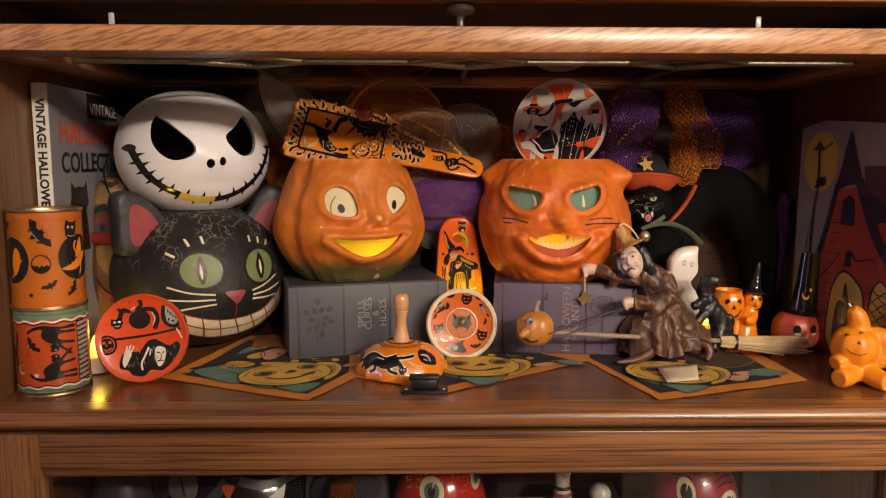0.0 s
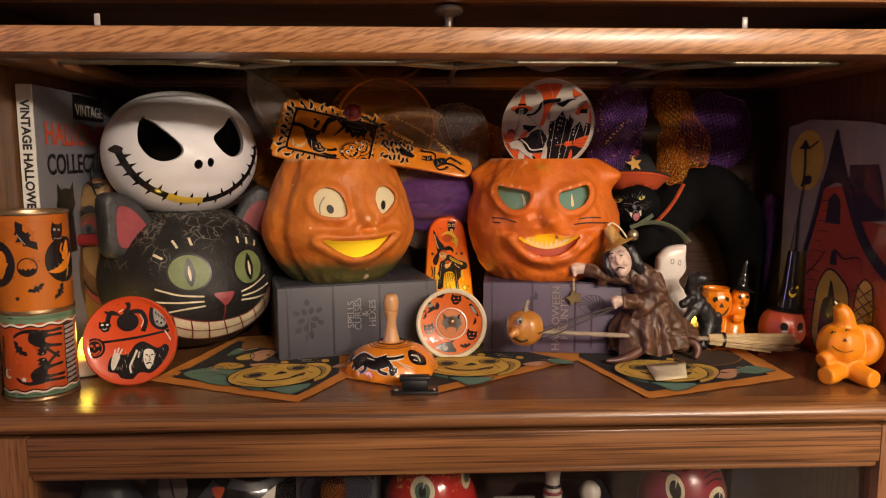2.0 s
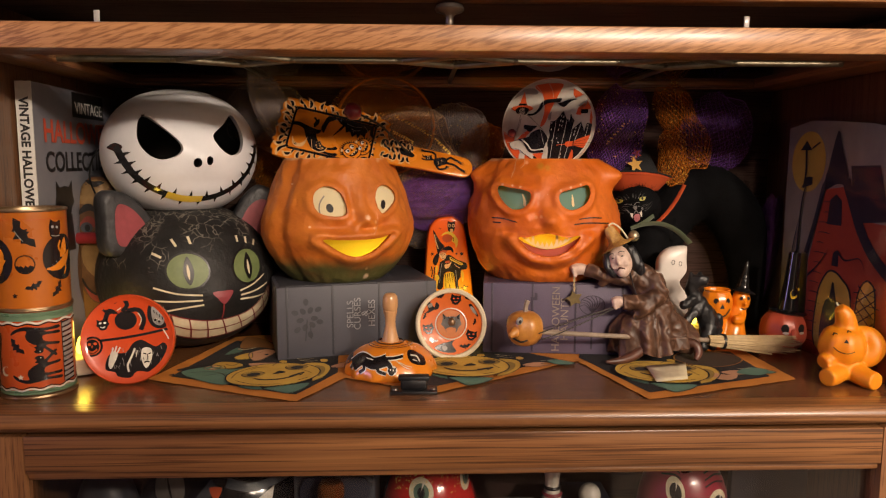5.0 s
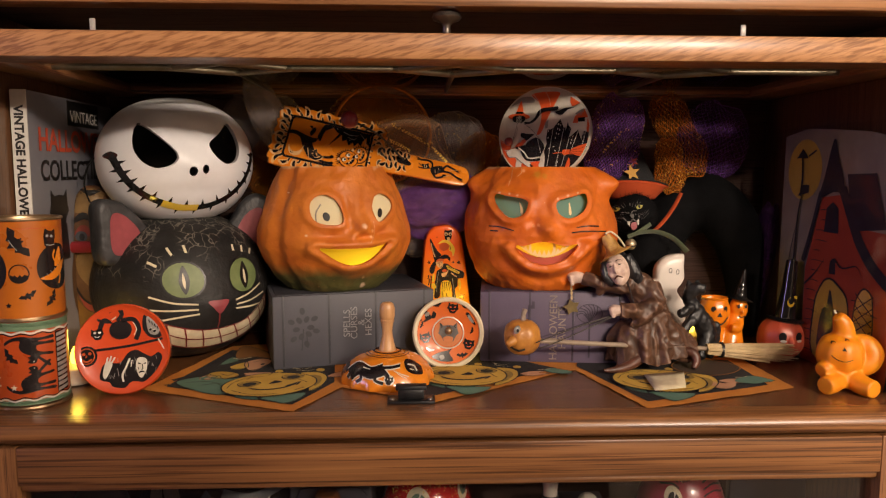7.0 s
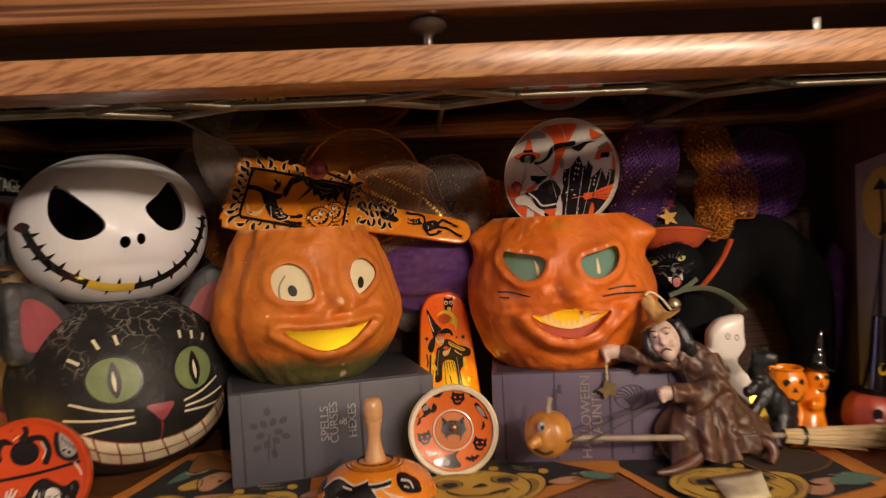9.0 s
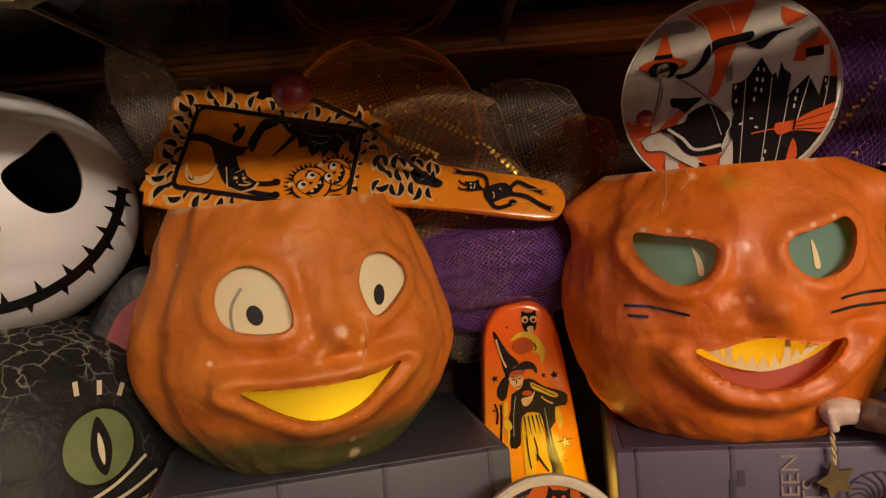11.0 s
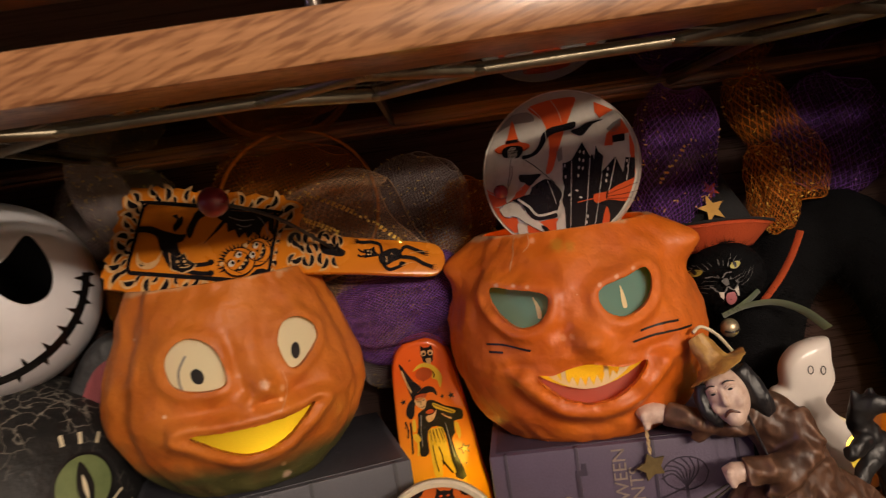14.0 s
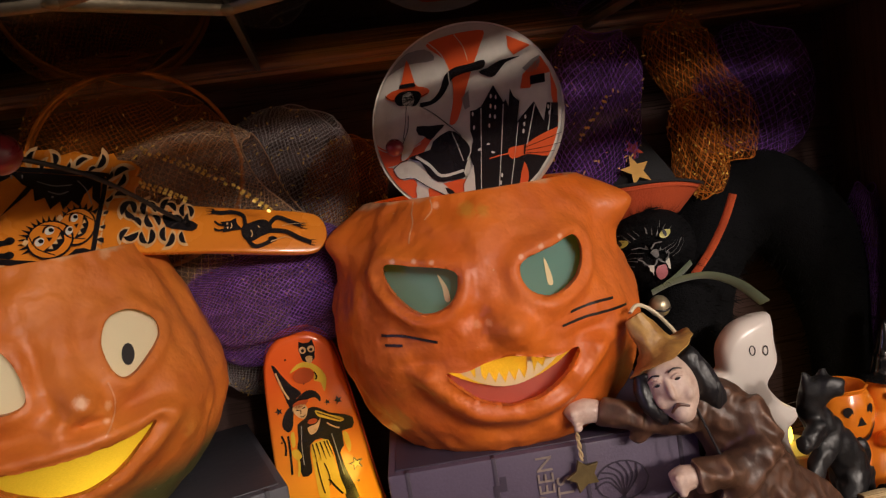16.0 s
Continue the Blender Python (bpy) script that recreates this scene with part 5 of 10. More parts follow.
# ---- book against the side ----
book = thing("book", "grey paperback with white spine, upright against the cabinet side", "book", (-0.3735, 0.660, Z0), 2.5)
part("page_block", box((0.001, 0.002, 0.001), (0.0125, 0.205, 0.268)), PAGE_WHITE, book, "white page block", False)
part("cover", box((0.0128, 0.0, 0.0), (0.0138, 0.207, 0.270), 0.0003), CARD_GREY, book, "grey printed front cover", False)
part("spine", box((0.0, -0.0006, 0.0), (0.0138, 0.0016, 0.270), 0.0003), PAGE_WHITE, book, "white printed spine", False)
SPINE = pose(0.0068, -0.0012, 0.150, 90, 0, 0) @ pose(0, 0, 0, 0, 0, -90)
words("VINTAGE HALLOWEEN", 0.0107, None, book, INK, SPINE @ pose(-0.050, 0, 0), bold=0.0004)
COVER = Matrix(((0, 0, 1, 0.0142), (1, 0, 0, 0), (0, 1, 0, 0), (0, 0, 0, 1)))
part("title_block", box((0.0138, 0.085, 0.243), (0.0142, 0.165, 0.268)), INK, book, "black title block", False)
words("VINTAGE", 0.017, None, book, PAGE_WHITE, COVER @ pose(0.125, 0.252, 0.0004))
words("HALLOWEEN", 0.030, None, book, PRINT_RED, COVER @ pose(0.108, 0.226, 0.0002), bold=0.0006)
words("COLLECTIBLES", 0.027, None, book, INK, COVER @ pose(0.108, 0.197, 0.0002), bold=0.0005)
cov = lambda x, z: Vector((0.0142, x, z))
printed("cover_picture", ([moved(CAT_FACE, 0.055, 0.160, 0.022), [(0.036, 0.110), (0.074, 0.110), (0.070, 0.146), (0.040, 0.146)]], cov), INK, book, "black printed cat")
part("cover_picture", paint([oval(0.13, 0.085, 0.055, 0.06)], cov), MASK_TAN_DIM, book, "tan printed pumpkin face")

# ---- tan mask with a red peg nose ----
mask = thing("pumpkin_mask", "tan painted pumpkin-face mask with red peg nose, behind tins", "decoration", (-0.3500, 0.762, Z0), 8)
mask.scale = (1.07, 1.07, 1.05)


def mask_f(u, v):
    q, w = 2 * math.pi * u, math.pi * v
    r = math.sin(w) ** 0.75
    return Vector((0.0245 * r * math.sin(q), -0.017 * r * math.cos(q) - 0.003 * math.sin(5 * q) * r * 0.3, 0.087 - 0.087 * math.cos(w)))


mb = sheet(mask_f, 48, 32, True)
bmesh.ops.remove_doubles(mb, verts=mb.verts[:], dist=1e-6)
bmesh.ops.recalc_face_normals(mb, faces=mb.faces[:])
m_body = part("face", mb, MASK_TAN_DIM, mask)
mf = front_of(m_body.data, 0.0004)
# Mask cream is darkened likewise, shadow included in the paint.
MASK_CREAM_DIM = surface("mask_cream", (0.25, 0.15, 0.055), (0.15, 0.085, 0.032), 40, 0.5, bump=0.2)
CORD_BLACK = surface("cord_black", (0.012, 0.011, 0.011), (0.008, 0.008, 0.008), 60, 0.9, spec=0.1)
MASK_LIP = surface("mask_lip", (0.30, 0.05, 0.035), (0.22, 0.035, 0.025), 60, 0.5)
MASK_CHIN = surface("mask_chin", (0.22, 0.105, 0.018), (0.14, 0.065, 0.012), 60, 0.5)
mf2, mf3 = front_of(m_body.data, 0.0008), front_of(m_body.data, 0.0012)
part("painted_patch", paint([outline([(-0.018, 0.150), (-0.013, 0.164), (-0.004, 0.170), (0.006, 0.170), (0.015, 0.162), (0.020, 0.146), (0.016, 0.128), (0.006, 0.140), (-0.006, 0.146)], 3)], mf), MASK_CREAM_DIM, mask, "cream painted forehead")
part("painted_patch", paint([outline([(-0.012, 0.106), (0.002, 0.108), (0.016, 0.106), (0.019, 0.088), (0.012, 0.074), (0.000, 0.074), (-0.012, 0.088)], 3)], mf), MASK_CREAM_DIM, mask, "cream painted cheek")
part("painted_patch", paint([outline([(-0.018, 0.066), (-0.004, 0.050), (0.012, 0.050), (0.019, 0.058), (0.014, 0.030), (0.002, 0.014), (-0.012, 0.020), (-0.019, 0.044)], 3)], mf), MASK_CHIN, mask, "yellow painted chin")
part("brow", paint([outline([(-0.016, 0.136), (-0.010, 0.146), (-0.002, 0.147), (0.002, 0.139), (-0.004, 0.141), (-0.010, 0.139)], 3)], mf2), INK, mask, "black painted brow")
part("brow", paint([stroke([(0.010, 0.140), (0.015, 0.146), (0.019, 0.140)], 0.0030)], mf2), INK, mask, "black painted brow")
part("hairline", paint([outline([(-0.010, 0.1705), (0.000, 0.1690), (0.012, 0.1700), (0.006, 0.1660), (0.001, 0.1635), (-0.004, 0.1660)], 3)], mf2), INK, mask, "black painted hairline")
part("eyelid", paint([outline([(-0.014, 0.126), (-0.008, 0.135), (-0.001, 0.134), (0.002, 0.126), (-0.006, 0.124)], 3)], mf2), MASK_LIP, mask, "reddish painted eyelid")
eye_w = part("eye", paint([oval(-0.0070, 0.1245, 0.0058, 0.0050)], mf3), GREY_BLUE, mask, "blue-grey painted eye")
part("iris", paint([oval(-0.0062, 0.1240, 0.0026, 0.0034)], front_of(m_body.data, 0.0016)), INK, eye_w, "dark painted iris")
part("mouth_line", paint([stroke([(-0.014, 0.074), (-0.008, 0.063), (0.002, 0.057), (0.013, 0.058), (0.018, 0.063)], 0.0022)], mf3), INK, mask, "black painted smile")
part("mouth", paint([outline([(-0.013, 0.071), (-0.006, 0.062), (0.004, 0.057), (0.016, 0.060), (0.010, 0.050), (0.000, 0.050), (-0.008, 0.056)], 3)], mf2), MASK_LIP, mask, "dark red painted lip")
part("peg_nose", tube([(-0.022, -0.014, 0.114), (0.000, -0.024, 0.115), (0.019, -0.032, 0.116), (0.0205, -0.0325, 0.116)], [0.0055, 0.0058, 0.0055, 0.0025], 14), PEG_RED, mask, "red wooden peg nose")
part("hanging_cord", tube([(0.012, -0.004, 0.1700), (0.010, -0.012, 0.2000), (0.003, -0.018, 0.1930), (-0.001, -0.019, 0.1760), (0.003, -0.021, 0.1600), (0.010, -0.019, 0.1470)], 0.0008, 6), CORD_BLACK, mask, "black hanging cord")

# ---- two stacked tins ----
def tin(label, z0, h, colour, r=0.0290):
    e = thing("noisemaker_tin", label, "tin", (-0.3460, 0.6165, z0), 8, group="stacked tins")
    part("wall", lathe([(r - 0.001, 0.0), (r, 0.001), (r, h - 0.001), (r - 0.001, h)], 64), colour, e)
    for z in (0.0, h):
        s = -1 if z else 1
        part("rim", lathe([(r - 0.0015, z - 0.001), (r + 0.0008, z - 0.001), (r + 0.0013, z), (r + 0.0008, z + 0.0012), (r - 0.0015, z + 0.0012), (r - 0.0022, z)], 64), TIN_BARE, e, "bare tin rim")
    part("lid", lathe([(0, h - 0.003), (r - 0.002, h - 0.003), (r - 0.0015, h)], 48), TIN_BARE, e, "bare tin lid")
    return e


t1 = tin("orange printed noisemaker tin with bats, stacked on another", Z0 + 0.0765, 0.082, TIN_ORANGE_DIM)
on = round_wall(0.0290)
printed("print", ([moved(BAT, 0.003, 0.0625, 0.0145, -58), moved(OWL, 0.0300, 0.0655, 0.0095, -6), moved(BAT, 0.011, 0.019, 0.0072, 25), moved(BAT, 0.0300, 0.0148, 0.0080, 58), moved(STAR, -0.004, 0.012, 0.0026), moved(BAT, -0.030, 0.066, 0.010, 30), moved(BAT, -0.036, 0.016, 0.008, -20)], on), TIN_BLACK, t1, "black printed bats and owl")
printed("print", ([outline([(0.036 + 0.0180 * math.cos(q), 0.042 + 0.0195 * math.sin(q)) for q in (i * math.pi / 8 for i in range(16))], 2), outline([(-0.020 + 0.0160 * math.cos(q), 0.041 + 0.0195 * math.sin(q)) for q in (i * math.pi / 8 for i in range(16))], 2)], on), TIN_BLACK, t1, "black printed moon disc")
on_b = round_wall(0.0290, 0.0007)
printed("print", ([outline([(0.020, 0.033), (0.028, 0.036), (0.038, 0.043), (0.046, 0.047), (0.040, 0.036), (0.030, 0.031)], 3), outline([(0.033, 0.042), (0.036, 0.054), (0.040, 0.058), (0.041, 0.046)], 3), stroke([(0.036, 0.044), (0.032, 0.050), (0.034, 0.056)], 0.0016), stroke([(0.036, 0.042), (0.039, 0.034), (0.037, 0.027)], 0.0016), outline([(-0.016, 0.052), (-0.011, 0.046), (-0.013, 0.034), (-0.018, 0.028), (-0.020, 0.040)], 3), stroke([(-0.010, 0.042), (-0.016, 0.032), (-0.022, 0.026)], 0.0013)], on_b), TIN_ORANGE, t1, "orange printed flyer shapes")
printed("print", ([stroke([(0.022 + 0.0035 * k, 0.0345 + 0.0022 * k), (0.0232 + 0.0035 * k, 0.0325 + 0.0022 * k)], 0.0006, 2) for k in range(5)] + [oval(0.0275, 0.0680, 0.0013, 0.0013, 10), oval(0.0315, 0.0675, 0.0013, 0.0013, 10), stroke([(0.026, 0.061), (0.030, 0.060), (0.034, 0.0605)], 0.0008), stroke([(-0.001, 0.066), (0.002, 0.061), (0.005, 0.057)], 0.0006)], on_b), TIN_GREY, t1, "pale printed fine strokes")
printed("print", ([stroke([(0.005 + 0.0073 * math.cos(q), 0.038 + 0.0075 * math.sin(q)) for q in (i * 0.63 for i in range(11))], 0.0009, 2), [(-0.0020, 0.0355), (-0.001, 0.0375), (0.0005, 0.0360), (0.002, 0.0372), (0.004, 0.0352), (0.0055, 0.0375), (0.007, 0.0355), (0.009, 0.0372), (0.0118, 0.0358), (0.010, 0.0326), (0.005, 0.0306), (0.000, 0.0326)]], on), TIN_BLACK, t1, "printed ring with skyline")
printed("print", ([stroke([(-0.05 + 0.005 * k, 0.0745 + 0.0007 * (k % 2)) for k in range(21)], 0.0005, 2)], on), TIN_RED_DIM, t1, "red printed line")

t2 = tin("red-orange printed noisemaker tin with black cats, standing on shelf", Z0 + 0.001, 0.0745, TIN_RED_DIM)


def wavy(z, amp, n, lift, w, colour, parent):
    pts = [(x, z + amp * math.sin(x * n)) for x in (-0.095 + i * 0.19 / 60 for i in range(61))]
    part("band", paint([[(a, b - w / 2) for a, b in pts] + [(a, b + w / 2) for a, b in pts[::-1]]], round_wall(0.0290, lift)), colour, parent)


wavy(0.0695, 0.0, 300, 0.0003, 0.007, TIN_GREEN, t2)
wavy(0.0645, 0.0010, 420, 0.0006, 0.0017, TIN_WHITE, t2)
wavy(0.0629, 0.0010, 420, 0.0006, 0.0009, TIN_BLACK, t2)
wavy(0.0045, 0.0, 300, 0.0003, 0.005, TIN_GREEN, t2)
wavy(0.0075, 0.0010, 420, 0.0006, 0.0015, TIN_WHITE, t2)
wavy(0.0090, 0.0010, 420, 0.0006, 0.0009, TIN_BLACK, t2)
wavy(0.0020, 0.0, 300, 0.0006, 0.002, TIN_BARE, t2)
PROWLER = [(-1.20, 0.35), (-1.30, 0.72), (-1.12, 1.02), (-0.94, 0.84), (-0.74, 1.00), (-0.62, 0.74), (-0.45, 1.10), (-0.10, 1.50), (0.30, 1.60), (0.66, 1.48), (0.72, 1.80), (0.58, 2.30), (0.30, 2.72), (0.52, 2.74), (0.84, 2.30), (1.02, 1.70), (0.98, 1.05), (0.88, 0.45), (0.84, -0.20), (0.94, -1.00), (0.66, -1.06), (0.64, -0.20), (0.56, 0.22), (0.46, -0.30), (0.48, -1.00), (0.22, -1.06), (0.26, -0.25), (0.20, 0.30), (-0.20, 0.28), (-0.40, -0.20), (-0.50, -0.95), (-0.72, -0.92), (-0.62, -0.10), (-0.74, 0.10), (-1.20, -0.40), (-1.55, -0.75), (-1.66, -0.55), (-1.10, 0.05), (-0.90, 0.28)]
LONG_CAT = [(-0.95, 0.05), (-0.92, 0.36), (-0.80, 0.24), (-0.66, 0.38), (-0.58, 0.16), (-0.40, 0.34), (-0.05, 0.56), (0.32, 0.48), (0.58, 0.22), (0.74, 0.52), (0.86, 1.25), (1.02, 1.60), (1.06, 1.20), (0.96, 0.45), (0.82, -0.05), (0.86, -0.55), (0.84, -1.25), (0.66, -1.30), (0.62, -0.55), (0.46, -0.12), (0.10, 0.02), (-0.22, -0.06), (-0.30, -0.60), (-0.16, -1.20), (-0.34, -1.26), (-0.52, -0.62), (-0.50, -0.10), (-0.72, -0.12)]
printed("print", ([outline(moved(PROWLER, 0.0175, 0.0510, 0.0100, 90), 2), outline(moved(PROWLER, 0.0175, 0.0232, 0.0100, 90, True), 2), moved(BAT, -0.0065, 0.044, 0.0085, -52), outline(moved(LONG_CAT, -0.034, 0.036, 0.0125, 0), 2)], on), TIN_BLACK, t2, "black printed cats and bat")
printed("print", ([moved(MOON, -0.0177, 0.023, 0.0042), moved(STAR, -0.0037, 0.0185, 0.0028)] + [oval(0.0118, z, 0.0006, 0.0005, 8) for z in (0.0398, 0.0344)], round_wall(0.0290, 0.0007)), TIN_WHITE, t2, "white printed moon and star")
part("print", paint([[(0.0300, 0.010), (0.0430, 0.010), (0.0430, 0.0625), (0.0300, 0.0625)]], on), TIN_BLACK, t2, "black printed band")
for i in range(12):
    z = 0.0105 + i * 0.0043
    part("print", paint([[(0.0304, z), (0.0426, z + 0.0016), (0.0426, z + 0.0042), (0.0304, z + 0.0030)]], round_wall(0.0290, 0.0007)), TIN_GREY, t2, "pale printed bar")

# ---- round scarlet tin leaning on the cat jar ----
rt = thing("noisemaker_disc", "scarlet round tin noisemaker leaning against a cat jar", "tin", (-0.2745, 0.628, Z0), 8, -12)
FACE = pose(0, 0, 0.0405, 90, 0, 0)
db = lathe([(0, 0.0), (0.034, 0.0), (0.037, 0.0015), (0.0392, 0.0030), (0.0402, 0.0018), (0.0404, 0.0), (0.0400, -0.008), (0.038, -0.010), (0, -0.010)], 64)
part("tin_shell", db, TIN_SCARLET, rt, m=FACE)
on = lambda x, z: Vector((x, -0.0004, z + 0.0405))
on_b = lambda x, z: Vector((x, -0.0008, z + 0.0405))
on_c = lambda x, z: Vector((x, -0.0012, z + 0.0405))
printed("print", ([oval(-0.002, 0.0170, 0.0095, 0.0085), moved(CAT_FACE, -0.0215, 0.0140, 0.0058, 8), stroke([(-0.020, 0.016), (-0.0165, 0.0255), (-0.0105, 0.0225), (-0.008, 0.017)], 0.0042), stroke([(-0.019, 0.0255), (-0.0225, 0.0280), (-0.0205, 0.0310)], 0.0026, taper=True), stroke([(-0.0015, 0.0255), (0.0090, 0.0260), (0.0135, 0.0170), (0.0110, 0.0080)], 0.0040), stroke([(-0.0125, 0.0335), (-0.0055, 0.0370), (-0.0010, 0.0310), (-0.0050, 0.0250)], 0.0036), outline([(0.0175, 0.0300), (0.0230, 0.0315), (0.0310, 0.0240), (0.0345, 0.0130), (0.0290, 0.0085), (0.0210, 0.0110), (0.0165, 0.0190)], 3)], on), TIN_BLACK, rt, "black printed arched cat and owl")
printed("slot_line", ([stroke([(-0.026, -0.0008), (0.006, 0.0026), (0.037, 0.0088)], 0.0022)], on), TIN_BLACK, rt, "black slot line")
printed("print", ([outline([(-0.0190, -0.026), (-0.0170, -0.0150), (-0.0120, -0.0120), (-0.0020, -0.0120), (0.0040, -0.0040), (0.0110, -0.0010), (0.0170, -0.0040), (0.0240, -0.0075), (0.0300, -0.0040), (0.0335, -0.0080), (0.0320, -0.0180), (0.0250, -0.0240), (0.0200, -0.0300), (0.0080, -0.0290), (0.0020, -0.0345), (-0.0080, -0.0330), (-0.0110, -0.0290)], 3)], on), TIN_BLACK, rt, "black printed ragged cloak")
printed("print", ([outline([(0.0120, -0.0095), (0.0165, -0.0080), (0.0205, -0.0105), (0.0205, -0.0180), (0.0175, -0.0250), (0.0145, -0.0255), (0.0115, -0.0180)], 3), outline([(-0.0165, -0.0220), (-0.0145, -0.0120), (-0.0110, -0.0105), (-0.0085, -0.0130), (-0.0100, -0.0180), (-0.0140, -0.0260)], 3)] + [stroke([(-0.0135 + 0.0022 * k, -0.0120), (-0.0125 + 0.0030 * k, -0.0070 + 0.0012 * (k % 2))], 0.0014, 2) for k in range(3)] + [stroke([(0.0060, -0.0085), (0.0030, -0.0160), (0.0000, -0.0230), (0.0010, -0.0290)], 0.0017), stroke([(0.0080, -0.0100), (0.0070, -0.0160)], 0.0008)], on_b), TIN_WHITE, rt, "white printed shapes")
printed("print", ([outline([(0.0200, 0.0280), (0.0250, 0.0270), (0.0300, 0.0210), (0.0310, 0.0140), (0.0270, 0.0115), (0.0215, 0.0150)], 3)], on_b), TIN_GREY, rt, "grey printed owl feathers")
printed("print", ([oval(-0.0300, -0.0055, 0.0088, 0.0090)], on), TIN_BLACK, rt, "black printed pumpkin")
printed("print", ([stroke([(-0.0300 + 0.0066 * math.cos(q), -0.0055 + 0.0068 * math.sin(q)) for q in (i * 0.63 for i in range(11))], 0.0010, 2), oval(-0.0325, -0.0035, 0.0016, 0.0014, 10), oval(-0.0275, -0.0030, 0.0016, 0.0014, 10), stroke([(-0.0340, -0.0085), (-0.0300, -0.0105), (-0.0258, -0.0080)], 0.0016), stroke([(-0.0300, -0.0045), (-0.0305, -0.0068)], 0.0012, 2)], on_b), TIN_RED_DIM, rt, "dull red printed pumpkin lines")
printed("print", ([stroke([(0.0132, -0.0130), (0.0155, -0.0138)], 0.0010, 2), stroke([(0.0178, -0.0138), (0.0198, -0.0130)], 0.0010, 2), stroke([(0.0166, -0.0140), (0.0172, -0.0180), (0.0160, -0.0190)], 0.0007), stroke([(0.0140, -0.0215), (0.0162, -0.0205), (0.0185, -0.0212)], 0.0012), stroke([(0.0130, -0.0165), (0.0140, -0.0190)], 0.0005, 2), oval(0.0235, 0.0165, 0.0011, 0.0011, 8), oval(0.0270, 0.0150, 0.0011, 0.0011, 8)] + [stroke([(0.0220 + 0.0024 * k, 0.0255 - 0.002 * k), (0.0228 + 0.0024 * k, 0.0225 - 0.002 * k)], 0.0008, 2) for k in range(4)], on_c), TIN_BLACK, rt)
printed("print", ([oval(-0.0235, 0.0150, 0.0013, 0.0010, 8), oval(-0.0195, 0.0152, 0.0013, 0.0010, 8), stroke([(-0.0235, 0.0118), (-0.0215, 0.0108), (-0.0195, 0.0120)], 0.0006), stroke([(0.0085, 0.0235), (0.0115, 0.0175), (0.0095, 0.0120)], 0.0007), stroke([(-0.0095, 0.0260), (-0.0060, 0.0285)], 0.0009, 2), oval(0.0235, 0.0165, 0.0019, 0.0019, 10), oval(0.0270, 0.0150, 0.0019, 0.0019, 10), stroke([(0.030, 0.0080), (0.033, 0.0030), (0.035, -0.0010)], 0.0010)], on_b), TIN_WHITE, rt, "white printed eyes and edges")
rr_ = random.Random(31)
hairs = []
for _ in range(34):
    x, z, t_ = rr_.uniform(-0.012, 0.030), rr_.uniform(-0.028, -0.010), rr_.uniform(-0.8, 0.8)
    hairs.append(stroke([(x, z), (x + 0.002 * math.cos(t_ + 1.6), z + 0.0035 * math.sin(t_ + 1.6))], 0.0004, 2))
tagged(part("fine_print", paint(hairs, lambda x, z: Vector((x, -0.0006, z + 0.0405))), TIN_GREY, rt, "fine pale printed strokes"), kind="stuff")

# ---- tea lights ----
def tea_light(place, watts):
    e = thing("tea_light", "small white battery tea light glowing amber", "candle", place, group="tea lights")
    part("cup", lathe([(0, 0), (0.0175, 0), (0.0185, 0.001), (0.0185, 0.014), (0.0172, 0.0152), (0.009, 0.0148), (0.006, 0.0165), (0, 0.0165)], 32), WAX_WHITE, e)
    part("flame", lathe([(0, 0.0165), (0.0032, 0.0168), (0.0046, 0.0200), (0.0042, 0.025), (0.0022, 0.031), (0, 0.034)], 16), FLAME, e, "glowing amber flame bulb")
    lamp("tea_light_glow", "POINT", (place[0], place[1] - 0.001, place[2] + 0.040), watts, (1.0, 0.66, 0.10), 0.010)


tea_light((-0.3335, 0.670, Z0 + 0.001), 0.06)
tea_light((0.040, 0.775, Z0 + 0.002), 0.045)
tea_light((0.2975, 0.7815, Z0 + 0.001), 0.02)

# ---- book-shaped boxes ----
def book_box(name, label, place, rz, w, d, h, mat, dark):
    e = thing(name, label, "box", place, rz)
    part("case", box((0, 0, 0), (w, d, h), 0.0014), mat, e)
    for x in (w * 0.055, w * 0.33, w * 0.62, w * 0.93):
        part("spine_groove", box((x, -0.0004, 0.002), (x + 0.0022, 0.004, h + 0.0003), 0.0002), dark, e)
    part("page_edge", box((0.004, 0.0045, h - 0.001), (w - 0.004, d - 0.003, h + 0.0006), 0.0003), dark, e)
    return e


gb = book_box("book_box", "grey cloth storage box shaped like an old book", (-0.1545, 0.699, Z0 + 0.001), 15, 0.166, 0.118, 0.0735, GREY_BOX, GREY_DARK)
fl = lambda x, z: Vector((x, -0.0006, z))
printed("flower_emblem", ([oval(0.030 + 0.013 * math.cos(a) * k, 0.041 + 0.017 * math.sin(a) * k, 0.0036, 0.0026, 12, math.degrees(a)) for a, k in ((i * 0.55, 0.55 + 0.45 * (i % 2)) for i in range(12))] + [stroke([(0.030, 0.040), (0.028, 0.018)], 0.0012), stroke([(0.033, 0.036), (0.034, 0.020)], 0.0010)], fl), GREY_DARK, gb, "embossed flower emblem")
TURN = pose(0, 0, 0, 90, 0, 0) @ pose(0, 0, 0, 0, 0, 90)
words("SPELLS\nCURSES\n&\nHEXES", 0.0098, None, gb, SILVER_INK, Matrix.Translation((0.0850, -0.0008, 0.043)) @ TURN, spacing=0.76)
words("SPELLS", 0.008, None, gb, GREY_DARK, Matrix.Translation((0.125, 0.050, 0.0745)) @ pose(0, 0, 0, 0, 0, 90))
